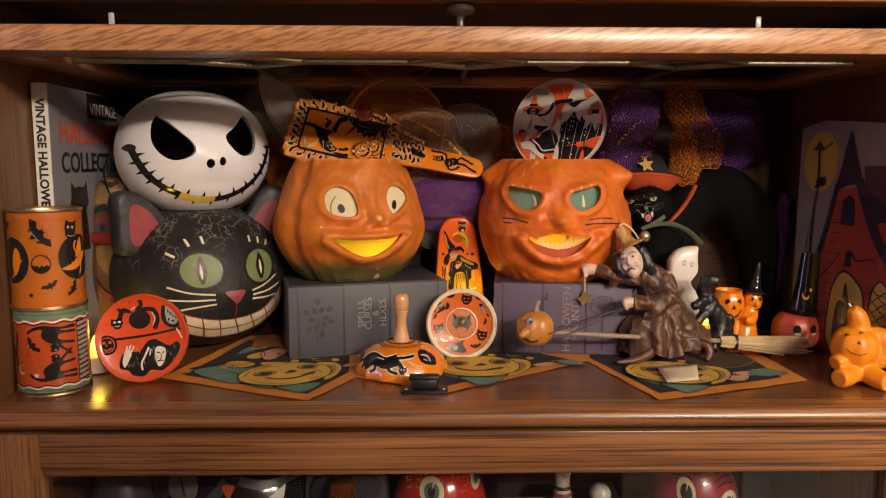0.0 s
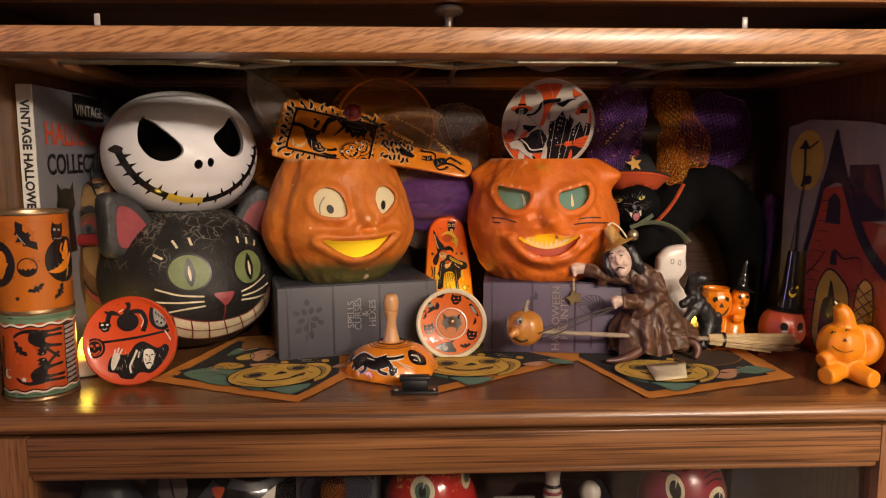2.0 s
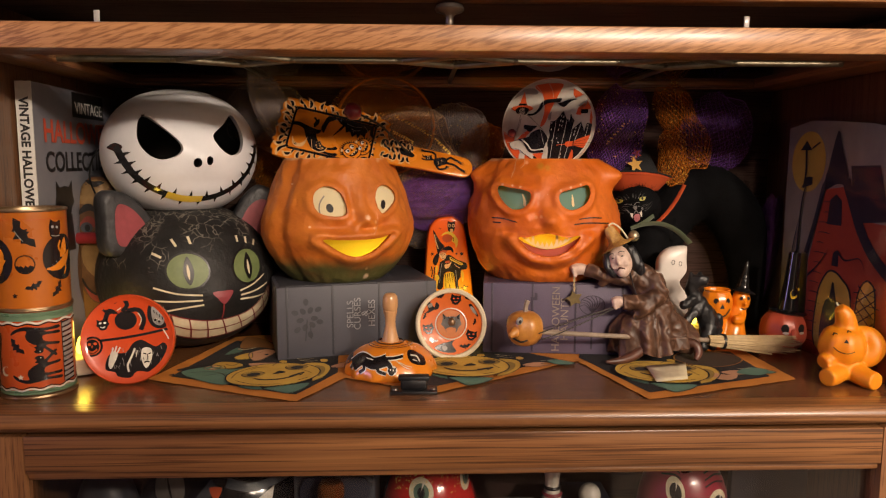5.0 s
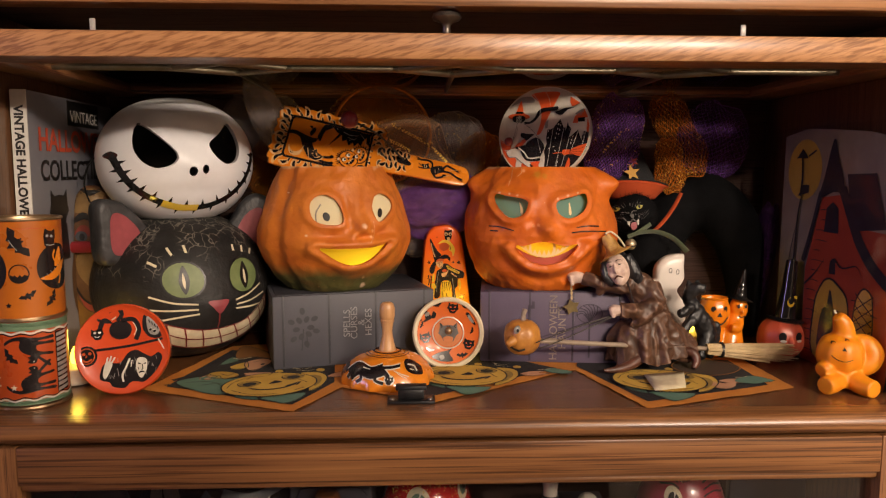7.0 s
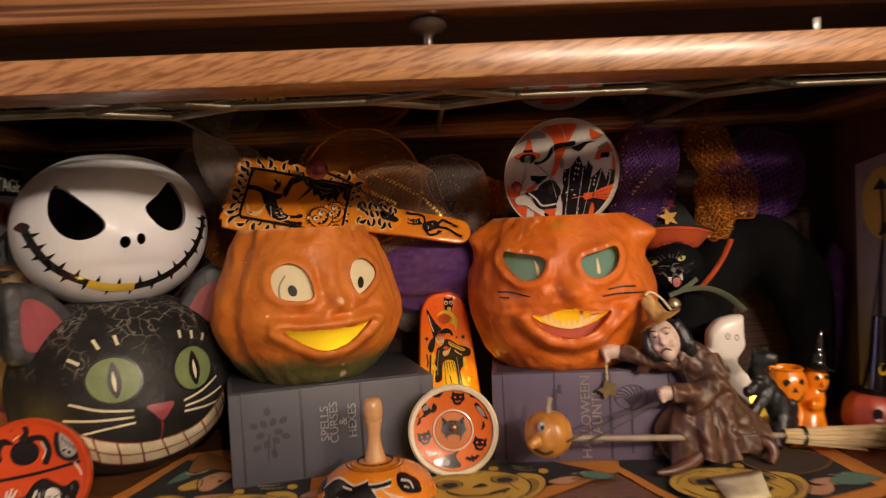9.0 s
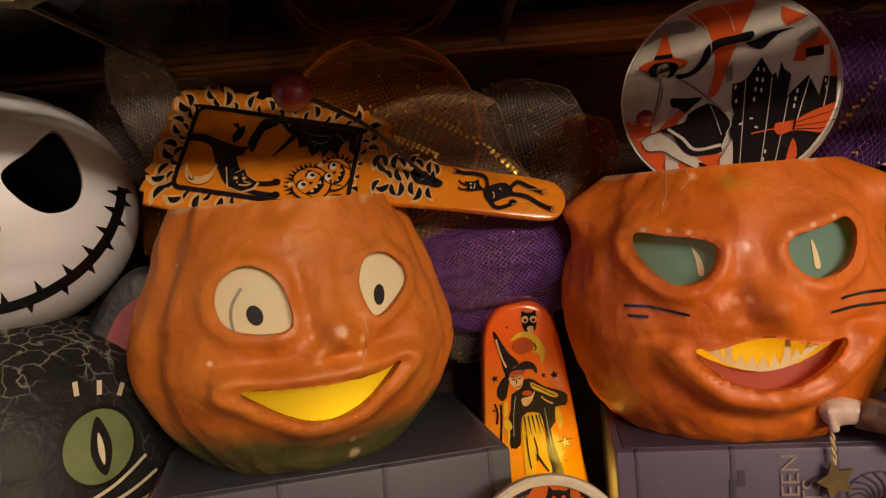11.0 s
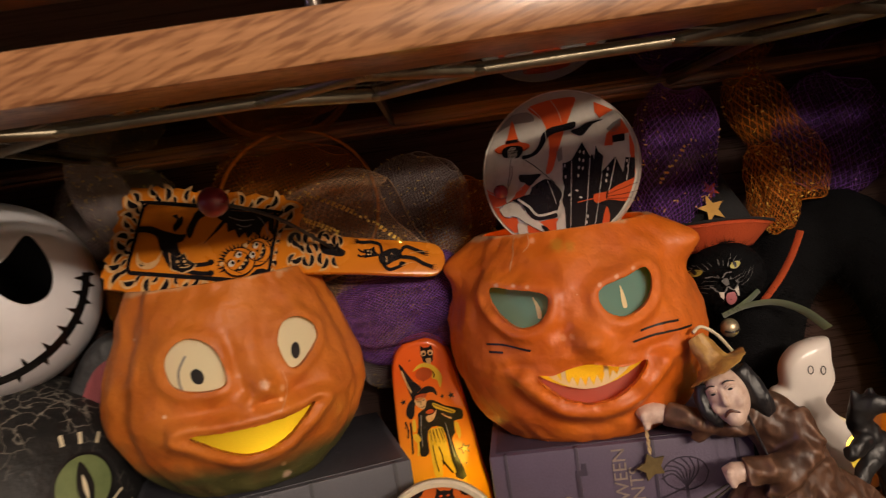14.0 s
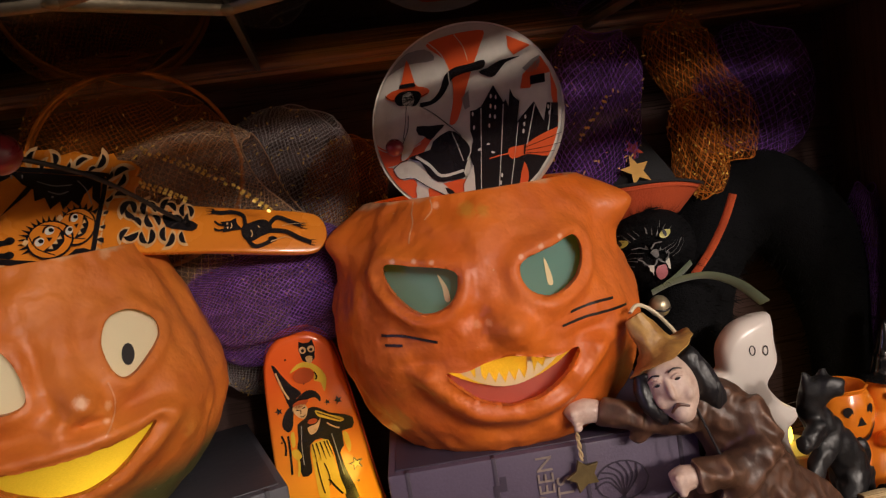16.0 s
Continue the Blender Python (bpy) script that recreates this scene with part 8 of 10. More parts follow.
part("rim", lathe([(RD - 0.0004, -0.0018), (RD + 0.0004, -0.0022), (RD + 0.0004, 0.001), (RD + 0.0003, 0.004), (RD - 0.0006, 0.0038)], 72), TIN_WHITE, dn, "thin worn rim", m=pose(0, 0, 0, -90, 0, 0))
# ---- cloth runner of pennants ----
runner = thing("cloth_runner", "printed halloween cloth runner with pointed edge on the shelf", "cloth", (0.0, 0.70, Z0))


def ragged(pts, k, seed):
    r = random.Random(seed)
    out = []
    for p, q in zip(pts, pts[1:] + pts[:1]):
        n = max(2, int(math.dist(p, q) / 0.008))
        for i in range(n):
            s = i / n
            out.append((p[0] + (q[0] - p[0]) * s + r.uniform(-k, k), p[1] + (q[1] - p[1]) * s + r.uniform(-k, k)))
    return out


def on_shelf(lift):
    return lambda x, y: Vector((x, y - 0.70, lift + 0.0005 * (1 + noise.noise(Vector((x * 30, y * 30, 2))))))


EDGE = [(-0.262, 0.640), (-0.116, 0.574), (-0.082, 0.640), (0.002, 0.594), (0.146, 0.690), (0.181, 0.570), (0.335, 0.624), (0.330, 0.74), (0.10, 0.80), (-0.12, 0.82), (-0.22, 0.80)]
part("cloth", paint([ragged(EDGE, 0.0007, 1)], on_shelf(0.0004), 0.02), CLOTH_ORANGE, runner, "orange cotton cloth")
FIELD = [[(-0.243, 0.648), (-0.119, 0.591), (-0.090, 0.655), (-0.10, 0.76), (-0.215, 0.78)], [(-0.080, 0.655), (0.000, 0.610), (0.128, 0.695), (0.06, 0.76), (-0.08, 0.76)], [(0.150, 0.702), (0.186, 0.588), (0.314, 0.632), (0.314, 0.72), (0.16, 0.74)]]
for f in FIELD:
    part("printed_field", paint([f], on_shelf(0.0008), 0.02), CLOTH_BLACK, runner, "black printed field")
lift2, lift3, lift4, lift5 = on_shelf(0.0012), on_shelf(0.0016), on_shelf(0.0020), on_shelf(0.0024)


CLOTH_PEACH = surface("cloth_peach", (0.62, 0.33, 0.19), (0.54, 0.27, 0.15), 40, 0.85, bump=0.5, bump_scale=1200)
CLOTH_OCHRE = surface("cloth_ochre", (0.34, 0.22, 0.05), (0.28, 0.17, 0.04), 40, 0.85, bump=0.5, bump_scale=1200)
CLOTH_BROWN = surface("cloth_brown", (0.060, 0.034, 0.020), (0.045, 0.025, 0.015), 40, 0.85, bump=0.5, bump_scale=1200)
CLOTH_RUST = surface("cloth_rust", (0.36, 0.15, 0.03), (0.28, 0.11, 0.02), 40, 0.85, bump=0.5, bump_scale=1200)
CLOTH_CREAM = surface("cloth_cream", (0.66, 0.56, 0.36), (0.58, 0.48, 0.30), 40, 0.85, bump=0.5, bump_scale=1200)


def cloth_motif(cx, cy, turn, whole):
    """One pennant's print: a pumpkin with a leaf, a caped girl's shapes and a black cat behind it."""
    def lay(shape, lift, mat, label=""):
        part("printed_shape", paint([moved(shape, cx, cy, 1.0, turn)], lift, 0.012), mat, runner, label)

    def rim_line(shape, lift, w=0.0009):
        lay(stroke(shape + shape[:1], w, 1), lift, CLOTH_BLACK)

    shapes = [(outline([(0.068, 0.050), (0.078, 0.043), (0.090, 0.046), (0.096, 0.055), (0.082, 0.060), (0.073, 0.060)], 4), CLOTH_TEAL, "teal printed leaf"),
              (outline([(0.049, 0.030), (0.058, 0.042), (0.070, 0.046), (0.066, 0.038), (0.076, 0.040), (0.070, 0.033), (0.064, 0.027), (0.055, 0.026)], 4), CLOTH_PEACH, "peach printed paw"),
              (outline([(-0.002, -0.036), (0.022, -0.026), (0.036, -0.022), (0.034, -0.036), (0.023, -0.052), (0.010, -0.045)], 4), CLOTH_TEAL, "teal printed leaf"),
              (outline([(-0.026, -0.030), (-0.012, -0.026), (-0.002, -0.040), (-0.016, -0.038)], 4), CLOTH_TEAL, "teal printed leaf")]
    if whole:
        shapes += [(outline([(-0.090, 0.016), (-0.058, 0.034), (-0.047, 0.022), (-0.022, 0.032), (-0.034, 0.004), (-0.036, -0.024), (-0.063, -0.014)], 4), CLOTH_TEAL, "teal printed dress"),
                   (outline([(-0.064, 0.074), (-0.059, 0.103), (-0.049, 0.088)], 4), CLOTH_TEAL, "teal printed collar"),
                   (outline([(-0.055, 0.100), (-0.058, 0.150), (-0.030, 0.128), (-0.015, 0.096), (-0.035, 0.104)], 4), CLOTH_RUST, "rust printed hat"),
                   (outline([(-0.052, 0.066), (-0.040, 0.082), (-0.034, 0.062), (-0.046, 0.056)], 4), CLOTH_YELLOW, "yellow printed hair"),
                   (outline([(-0.040, 0.080), (-0.033, 0.055), (-0.024, 0.053), (-0.018, 0.068), (-0.014, 0.086), (-0.027, 0.096)], 4), CLOTH_PEACH, "peach printed face shape"),
                   (outline([(-0.032, 0.042), (-0.002, 0.044), (0.002, 0.034), (-0.023, 0.030)], 4), CLOTH_PEACH, "peach printed arm"),
                   (outline([(-0.066, 0.031), (-0.062, 0.047), (-0.046, 0.046), (-0.036, 0.034), (-0.051, 0.023)], 4), CLOTH_YELLOW, "yellow printed cuff"),
                   (outline([(-0.071, 0.024), (-0.066, 0.036), (-0.056, 0.030), (-0.060, 0.020)], 4), CLOTH_PEACH, "peach printed hand")]
    for s, m_, lab in shapes:
        lay(s, lift2, m_, lab)
        rim_line(s, lift3)
    if whole:
        for s in (stroke([(-0.094, 0.018), (-0.078, 0.034), (-0.056, 0.052)], 0.006), stroke([(-0.054, 0.038), (-0.046, 0.032), (-0.042, 0.040)], 0.0010), stroke([(-0.080, 0.010), (-0.060, 0.012), (-0.044, 0.004)], 0.0008),
                  stroke([(-0.062, 0.000), (-0.050, 0.006), (-0.040, -0.008)], 0.0008), oval(-0.021, 0.072, 0.0022, 0.0030, 12), stroke([(-0.032, 0.080), (-0.027, 0.083)], 0.0009, 2), moved(STAR, -0.094, 0.004, 0.0040)):
            lay(s, lift4, CLOTH_BLACK)
        lay(stroke([(-0.056, 0.096), (-0.047, 0.092), (-0.038, 0.100)], 0.0022), lift4, CLOTH_CREAM, "cream printed crescent")
    for s in (stroke([(0.012, 0.058), (0.022, 0.056), (0.030, 0.060)], 0.0014, taper=True), stroke([(0.016, 0.052), (0.026, 0.050), (0.034, 0.053)], 0.0014, taper=True), stroke([(0.062, 0.050), (0.068, 0.053), (0.072, 0.058)], 0.0012)):
        lay(s, lift2, CLOTH_CREAM, "cream printed whisker")
    for x, z in ((0.000, 0.048), (0.040, 0.052)):
        lay(oval(x, z, 0.0040, 0.0055, 14, 20), lift2, CLOTH_YELLOW, "yellow printed eye")
    body = oval(0.0, 0.0, 0.043, 0.036, 36, 20)
    rind = outline([(0.022, 0.038), (0.040, 0.040), (0.050, 0.022), (0.048, -0.004), (0.038, -0.018), (0.036, 0.010)], 4)
    lay(rind, lift4, CLOTH_YELLOW, "yellow printed rind")
    lay(outline([(0.034, 0.030), (0.043, 0.026), (0.046, 0.010), (0.042, -0.006), (0.039, 0.010)], 4), lift5, CLOTH_OCHRE, "ochre printed hollow")
    rim_line(rind, lift5)
    lay(body, lift6, CLOTH_YELLOW, "yellow printed pumpkin")
    for a_, b_ in (((-0.036, -0.012), (-0.020, 0.026)), ((0.020, 0.032), (0.034, 0.004))):
        lay(stroke([a_, ((a_[0] + b_[0]) / 2 - 0.006, (a_[1] + b_[1]) / 2), b_], 0.0008), lift7, CLOTH_BLACK)
    rim_line(body, lift7, 0.0013)
    for x, z in ((-0.0185, -0.001), (0.0180, 0.0205)):
        lay(oval(x, z, 0.0105, 0.0085, 20, 30), lift7, CLOTH_OCHRE, "ochre printed eye ring")
        lay(stroke([(x + 0.0105 * math.cos(q), z + 0.0088 * math.sin(q)) for q in (0.2 + i * 0.5 for i in range(11))], 0.0009, 2), lift8, CLOTH_BLACK)
        lay(oval(x + 0.0005, z - 0.0008, 0.0062, 0.0056, 16, 30), lift8, CLOTH_BLACK)
    for s in (outline([(0.000, -0.002), (0.0105, 0.0035), (0.004, 0.0085), (0.001, 0.003)], 3), stroke([(-0.014, -0.016), (-0.004, -0.019), (0.008, -0.0165), (0.018, -0.0100), (0.0245, 0.0000)], 0.0028), stroke([(0.016, -0.009), (0.020, -0.004), (0.027, 0.004), (0.025, -0.006)], 0.0018),
              stroke([(-0.012, -0.0165), (-0.0165, -0.0135)], 0.0012, 2), stroke([(0.026, -0.020), (0.033, -0.012)], 0.0010, 2), stroke([(-0.006, 0.026), (-0.004, 0.034)], 0.0009, 2), stroke([(-0.024, 0.014), (-0.020, 0.020), (-0.010, 0.022)], 0.0008), stroke([(-0.030, -0.020), (-0.012, -0.032), (0.012, -0.030)], 0.0008)):
        lay(s, lift8, CLOTH_BLACK)


lift6, lift7, lift8 = on_shelf(0.0028), on_shelf(0.0031), on_shelf(0.0034)
cloth_motif(-0.148, 0.645, 0, True)
cloth_motif(0.031, 0.668, -24, False)
cloth_motif(0.215, 0.644, -30, False)
back_ = outline([(0.244, 0.690), (0.258, 0.712), (0.285, 0.718), (0.308, 0.704), (0.312, 0.686), (0.296, 0.668), (0.270, 0.660), (0.252, 0.670)], 4)
part("printed_shape", paint([back_], lift3, 0.012), CLOTH_BROWN, runner, "dark brown printed cat's back")
part("printed_shape", paint([stroke(back_ + back_[:1], 0.0014, 1)], lift4, 0.012), CLOTH_RUST, runner, "rust printed outline")
part("printed_shape", paint([outline([(0.256, 0.626), (0.264, 0.640), (0.274, 0.634), (0.284, 0.638), (0.280, 0.626), (0.268, 0.618)], 3)], lift4, 0.012), CLOTH_PEACH, runner, "peach printed paw")
part("printed_shape", paint([outline([(0.286, 0.640), (0.300, 0.654), (0.318, 0.652), (0.316, 0.640), (0.302, 0.632)], 3)], lift4, 0.012), CLOTH_TEAL, runner, "teal printed leaf")

# ---- door catch ----
latch = thing("door_catch", "black metal door catch screwed to the shelf edge", "latch", (-0.018, 0.592, Z0))
part("plate", box((-0.0205, -0.001, 0.0), (0.0205, 0.018, 0.0028), 0.0008), BLACK_METAL, latch)
part("roller_housing", add_box(box((-0.0115, 0.003, 0.0028), (0.0115, 0.016, 0.012), 0.0022), (-0.0135, 0.005, 0.010), (0.0135, 0.015, 0.0145), 0.0015), BLACK_METAL, latch)
for x in (-0.0165, 0.0165):
    part("screw", lathe([(0, 0.0042), (0.0022, 0.0040), (0.0028, 0.0030), (0.0028, 0.0026)], 14), PEWTER, latch, m=Matrix.Translation((x, 0.006, 0)))

# ---- witch figurine on a broom ----
def robe_folds(bm):
    """Hanging folds: deep pleats round the skirt, creases on body and sleeves."""
    for v in bm.verts:
        v.co.y = 0.700 + (v.co.y - 0.700) * (1 - 0.30 * max(0.0, min(1.0, (1.066 - v.co.z) / 0.030)))
        p = v.co.copy()
        q = math.atan2(p.y - 0.702, p.x - 0.222)
        low = max(0.0, min(1.0, (1.070 - p.z) / 0.030))
        sway = 1.6 * noise.noise(Vector((q * 1.3, p.z * 32, 3)))
        fold = math.sin(9 * q + sway + 26 * (p.z - 1.04)) + 0.45 * math.sin(17 * q - sway * 2 + 40 * p.z)
        v.co += Vector((math.cos(q), math.sin(q), 0)) * fold * 0.0030 * low
        ridge = 0.45 - abs(noise.noise(Vector((p.x * 75 + p.z * 62, p.y * 40, p.z * 26 - p.x * 22)))) - 0.5 * abs(noise.noise(Vector((p.x * 150, p.y * 120, p.z * 130 + 9))))
        v.co += Vector((0.15, -1.0, 0.25)) * ridge * 0.0050 * (1 - 0.4 * low)
        n1, n2 = noise.noise(Vector((p.x * 95 + p.z * 60, p.y * 60, p.z * 40))), noise.noise(Vector((p.x * 210, p.y * 210, p.z * 150)))
        v.co += Vector((0.3 * n1, -n1 - 0.4 * n2, 0.5 * n1)) * 0.0014 * (1 - 0.6 * low)
        if p.z < 1.026:
            v.co.z += 0.0040 * math.sin(6 * q + 1.0) * min(1.0, (1.026 - p.z) / 0.006)


rb = bmesh.new()
for pts, rad in (
        ([(0.201, 0.704, 1.108), (0.210, 0.702, 1.097), (0.219, 0.701, 1.083), (0.223, 0.700, 1.069)], [0.0075, 0.0150, 0.0165, 0.0170]),
        ([(0.223, 0.700, 1.072), (0.223, 0.700, 1.056), (0.219, 0.700, 1.040), (0.221, 0.700, 1.0215)], [0.0165, 0.0255, 0.0360, 0.0395]),
        ([(0.238, 0.700, 1.048), (0.254, 0.699, 1.035), (0.270, 0.697, 1.024)], [0.016, 0.015, 0.010]),
        ([(0.206, 0.700, 1.102), (0.192, 0.697, 1.0955), (0.174, 0.703, 1.0985), (0.157, 0.711, 1.1022)], [0.0092, 0.0074, 0.0066, 0.0070]),
        ([(0.220, 0.696, 1.097), (0.225, 0.687, 1.083), (0.213, 0.681, 1.0755), (0.197, 0.681, 1.0745), (0.187, 0.682, 1.0745)], [0.0100, 0.0092, 0.0080, 0.0074, 0.0080]),
        ([(0.214, 0.680, 1.073), (0.205, 0.680, 1.064), (0.199, 0.681, 1.058)], [0.007, 0.0055, 0.003]),
        ([(0.176, 0.703, 1.094), (0.170, 0.704, 1.087)], [0.0055, 0.003])):
    join(rb, tube(pts, rad, 28, 8))
rb = fuse(rb, 0.0012, 3)
robe_folds(rb)
bmesh.ops.smooth_vert(rb, verts=rb.verts[:], factor=0.4, use_axis_x=True, use_axis_y=True, use_axis_z=True)
wb = bmesh.new()
join(wb, rb, None, 0)
# belt and cord
join(wb, tube([(0.205, 0.691, 1.0765), (0.214, 0.6865, 1.0745), (0.225, 0.6875, 1.0740), (0.236, 0.696, 1.0760)], 0.0017, 10, 6), None, 0)
join(wb, tube([(0.196, 0.690, 1.102), (0.199, 0.684, 1.088), (0.203, 0.681, 1.072), (0.200, 0.680, 1.058)], 0.0006, 8, 6), None, 3)
for pts, rad in (([(0.158, 0.711, 1.1020), (0.151, 0.713, 1.1028), (0.1455, 0.714, 1.1018), (0.1425, 0.714, 1.1002)], [0.0050, 0.0062, 0.0062, 0.0038]),
                 ([(0.188, 0.682, 1.0745), (0.182, 0.683, 1.0742), (0.177, 0.684, 1.0730)], [0.0050, 0.0060, 0.0042])):
    fist = bmesh.new()
    join(fist, tube(pts, rad, 18, 6))
    for k_ in range(4):
        join(fist, ball((0.0022, 0.0019, 0.0017), 10, 8, Matrix.Translation((pts[-1][0] + 0.0012 + 0.0006 * k_, pts[-1][1] - 0.0046, pts[-1][2] + 0.0038 - 0.0026 * k_))))
    join(wb, fuse(fist, 0.0008, 1), None, 1)
# long hair down the back of the head
hb_ = bmesh.new()
for pts, rad in (([(0.187, 0.704, 1.124), (0.195, 0.703, 1.116), (0.203, 0.700, 1.107), (0.209, 0.698, 1.101)], [0.0100, 0.0110, 0.0095, 0.006]),
                 ([(0.1955, 0.697, 1.127), (0.2005, 0.694, 1.118), (0.2045, 0.692, 1.109), (0.2090, 0.694, 1.100)], [0.0055, 0.0060, 0.0060, 0.0045]),
                 ([(0.1765, 0.699, 1.120), (0.1745, 0.696, 1.111), (0.1770, 0.693, 1.104), (0.1830, 0.692, 1.098)], [0.0050, 0.0046, 0.0040, 0.0028])):
    join(hb_, tube(pts, rad, 18, 6))
hb_ = fuse(hb_, 0.0013, 2)
for v in hb_.verts:
    v.co += Vector((0.5, -1, 0)) * 0.0004 * math.sin(v.co.x * 1500 + v.co.y * 700 + 5 * noise.noise(v.co * 90))
join(wb, hb_, None, 3)
# a long plain face under the hat
HEAD = pose(0.1872, 0.6945, 1.1134, -10, -18, -24) @ Matrix.Scale(1.10, 4)
fc = bmesh.new()
join(fc, ball((0.0104, 0.0106, 0.0145), 28, 20, HEAD))
join(fc, ball((0.0056, 0.0064, 0.0056), 18, 12, HEAD @ Matrix.Translation((0.0004, -0.0036, -0.0100))))
join(fc, tube([HEAD @ Vector(q) for q in ((0.0, -0.0092, 0.0050), (-0.0002, -0.0106, 0.0014), (-0.0002, -0.0118, -0.0022), (0.0, -0.0100, -0.0036))], [0.0012, 0.0015, 0.0017, 0.0012], 12, 4))
for sx in (-1, 1):
    join(fc, tube([HEAD @ Vector((sx * 0.0018, -0.0098, 0.0058)), HEAD @ Vector((sx * 0.0046, -0.0092, 0.0062)), HEAD @ Vector((sx * 0.0074, -0.0066, 0.0050))], 0.0011, 8, 3))
    join(fc, ball((0.0026, 0.0022, 0.0034), 12, 8, HEAD @ Matrix.Translation((sx * 0.0056, -0.0076, -0.0036))))
join(wb, fuse(fc, 0.0007, 4), None, 1)
for sx in (-1, 1):
    join(wb, ball((0.0013, 0.0009, 0.0006), 12, 8, HEAD @ Matrix.Translation((sx * 0.0042, -0.0093, 0.0030))), None, 3)
    join(wb, tube([HEAD @ Vector((sx * 0.0022, -0.0101, 0.0040)), HEAD @ Vector((sx * 0.0044, -0.0098, 0.0046)), HEAD @ Vector((sx * 0.0066, -0.0080, 0.0034))], [0.0007, 0.0009, 0.0005], 8, 3), None, 1)
    join(wb, tube([HEAD @ Vector((sx * 0.0018, -0.0109, 0.0066)), HEAD @ Vector((sx * 0.0046, -0.0103, 0.0074)), HEAD @ Vector((sx * 0.0074, -0.0078, 0.0060))], [0.0003, 0.0004, 0.0002], 6, 3), None, 3)
join(wb, tube([HEAD @ Vector((-0.0036, -0.0090, -0.0090)), HEAD @ Vector((0.0000, -0.0102, -0.0066)), HEAD @ Vector((0.0040, -0.0086, -0.0088))], [0.0005, 0.0010, 0.0005], 8, 4), None, 4)
# boots
for pts, rad in (([(0.208, 0.682, 1.026), (0.196, 0.676, 1.0205), (0.182, 0.671, 1.0180), (0.169, 0.668, 1.0180)], [0.0058, 0.0048, 0.0038, 0.0014]),
                 ([(0.250, 0.694, 1.030), (0.263, 0.688, 1.030), (0.266, 0.684, 1.0225), (0.262, 0.680, 1.0160)], [0.0052, 0.0048, 0.0044, 0.0022])):
    join(wb, tube(pts, rad, 18, 6), None, 4)
# hat: a dented crown and a wide drooping brim
ht = lathe([(0, -0.004), (0.0095, -0.0044), (0.0164, -0.0052), (0.0170, -0.0040), (0.0110, -0.0020), (0.0084, -0.0002), (0.0074, 0.0030), (0.0062, 0.0095), (0.0053, 0.0148), (0.0046, 0.0160), (0.0, 0.0155)], 48, 3, lambda a_, z_: 1 + 0.06 * math.sin(3 * a_ + 1 + z_ * 200) + 0.02 * math.sin(11 * a_))
for v in ht.verts:
    r_ = math.hypot(v.co.x, v.co.y)
    if r_ > 0.011 and v.co.z < 0.001:
        v.co.z += 0.0026 * math.sin(2 * math.atan2(v.co.y, v.co.x) + 0.9) * (r_ - 0.011) / 0.009 - 0.003 * max(0.0, -v.co.x / 0.02)
    v.co += Vector([noise.noise(v.co * 160 + Vector((k_, 0, 0))) for k_ in (3, 11, 27)]) * 0.0010
join(wb, ht, pose(0.1838, 0.7000, 1.1318, -17, -25, 0), 2)
for v in wb.verts:
    v.co -= Vector((0.225, 0.69, Z0))
def worn_ridges(m, colour, low=0.52, high=0.60, share=0.55):
    """Paint rubbed lighter along raised folds."""
    t = m.node_tree
    b = t.nodes["Principled BSDF"]
    old = b.inputs["Base Color"].links[0].from_socket
    geo, rg, mx_ = t.nodes.new("ShaderNodeNewGeometry"), node(t, "ShaderNodeMapRange"), t.nodes.new("ShaderNodeMixRGB")
    for k, v in zip(("From Min", "From Max", "To Min", "To Max"), (low, high, 0.0, share)):
        rg.inputs[k].default_value = v
    t.links.new(geo.outputs["Pointiness"], rg.inputs["Value"])
    t.links.new(rg.outputs[0], mx_.inputs[0])
    t.links.new(old, mx_.inputs[1])
    mx_.inputs[2].default_value = rgba(colour)
    t.links.new(mx_.outputs[0], b.inputs["Base Color"])


worn_ridges(ROBE, (0.26, 0.140, 0.086), 0.505, 0.56, 0.6)
witch = tagged(part("witch_figurine", wb, [ROBE, SKIN, HAT_TAN, HAIR, BOOT]), "brown-robed resin witch figurine riding a broom, standing on cloth", "figurine")
witch.matrix_world = Matrix.Translation((0.225, 0.69, Z0))
tagged(part("hanging_loop", tube([(0.1775, 0.708, 1.1470), (0.1830, 0.710, 1.1495), (0.191, 0.709, 1.1440), (0.1965, 0.703, 1.1350)], 0.0010, 6), CREAM), "pale cord loop on a figurine's hat", "cord")

broom = thing("toy_broom", "toy broom with wooden stick and pale straw bristles", "broom", (0.235, 0.69, Z0))
O = Vector((0.235, 0.69, Z0))


def rel(pts):
    return [Vector(p) - O for p in pts]


part("stick", tube(rel([(0.104, 0.671, 1.0475), (0.17, 0.677, 1.042), (0.245, 0.690, 1.035), (0.286, 0.699, 1.031)]), 0.0024, 10), STICK, broom, "grey wooden stick")
st = bmesh.new()
rs = random.Random(5)
for _ in range(150):
    a, k = rs.uniform(0, 6.28), math.sqrt(rs.random())
    s, e = Vector((0.282, 0.699, 1.0308)), Vector((0.340 + rs.uniform(0.0, 0.036), 0.697, 1.0262))
    off = Vector((0, math.cos(a), math.sin(a) * 0.8)) * k
    join(st, tube(rel([s + off * 0.006, s.lerp(e, 0.4) + off * 0.0085, e + off * 0.0120]), [0.0007, 0.0007, 0.0004], 4, 2))
tagged(part("bristles", st, STRAW, broom, "pale straw bristles"), kind="stuff")
part("binding", tube(rel([(0.296, 0.699, 1.0298), (0.2985, 0.699, 1.0296)]), 0.0080, 16, 2), INK, broom, "dark binding")

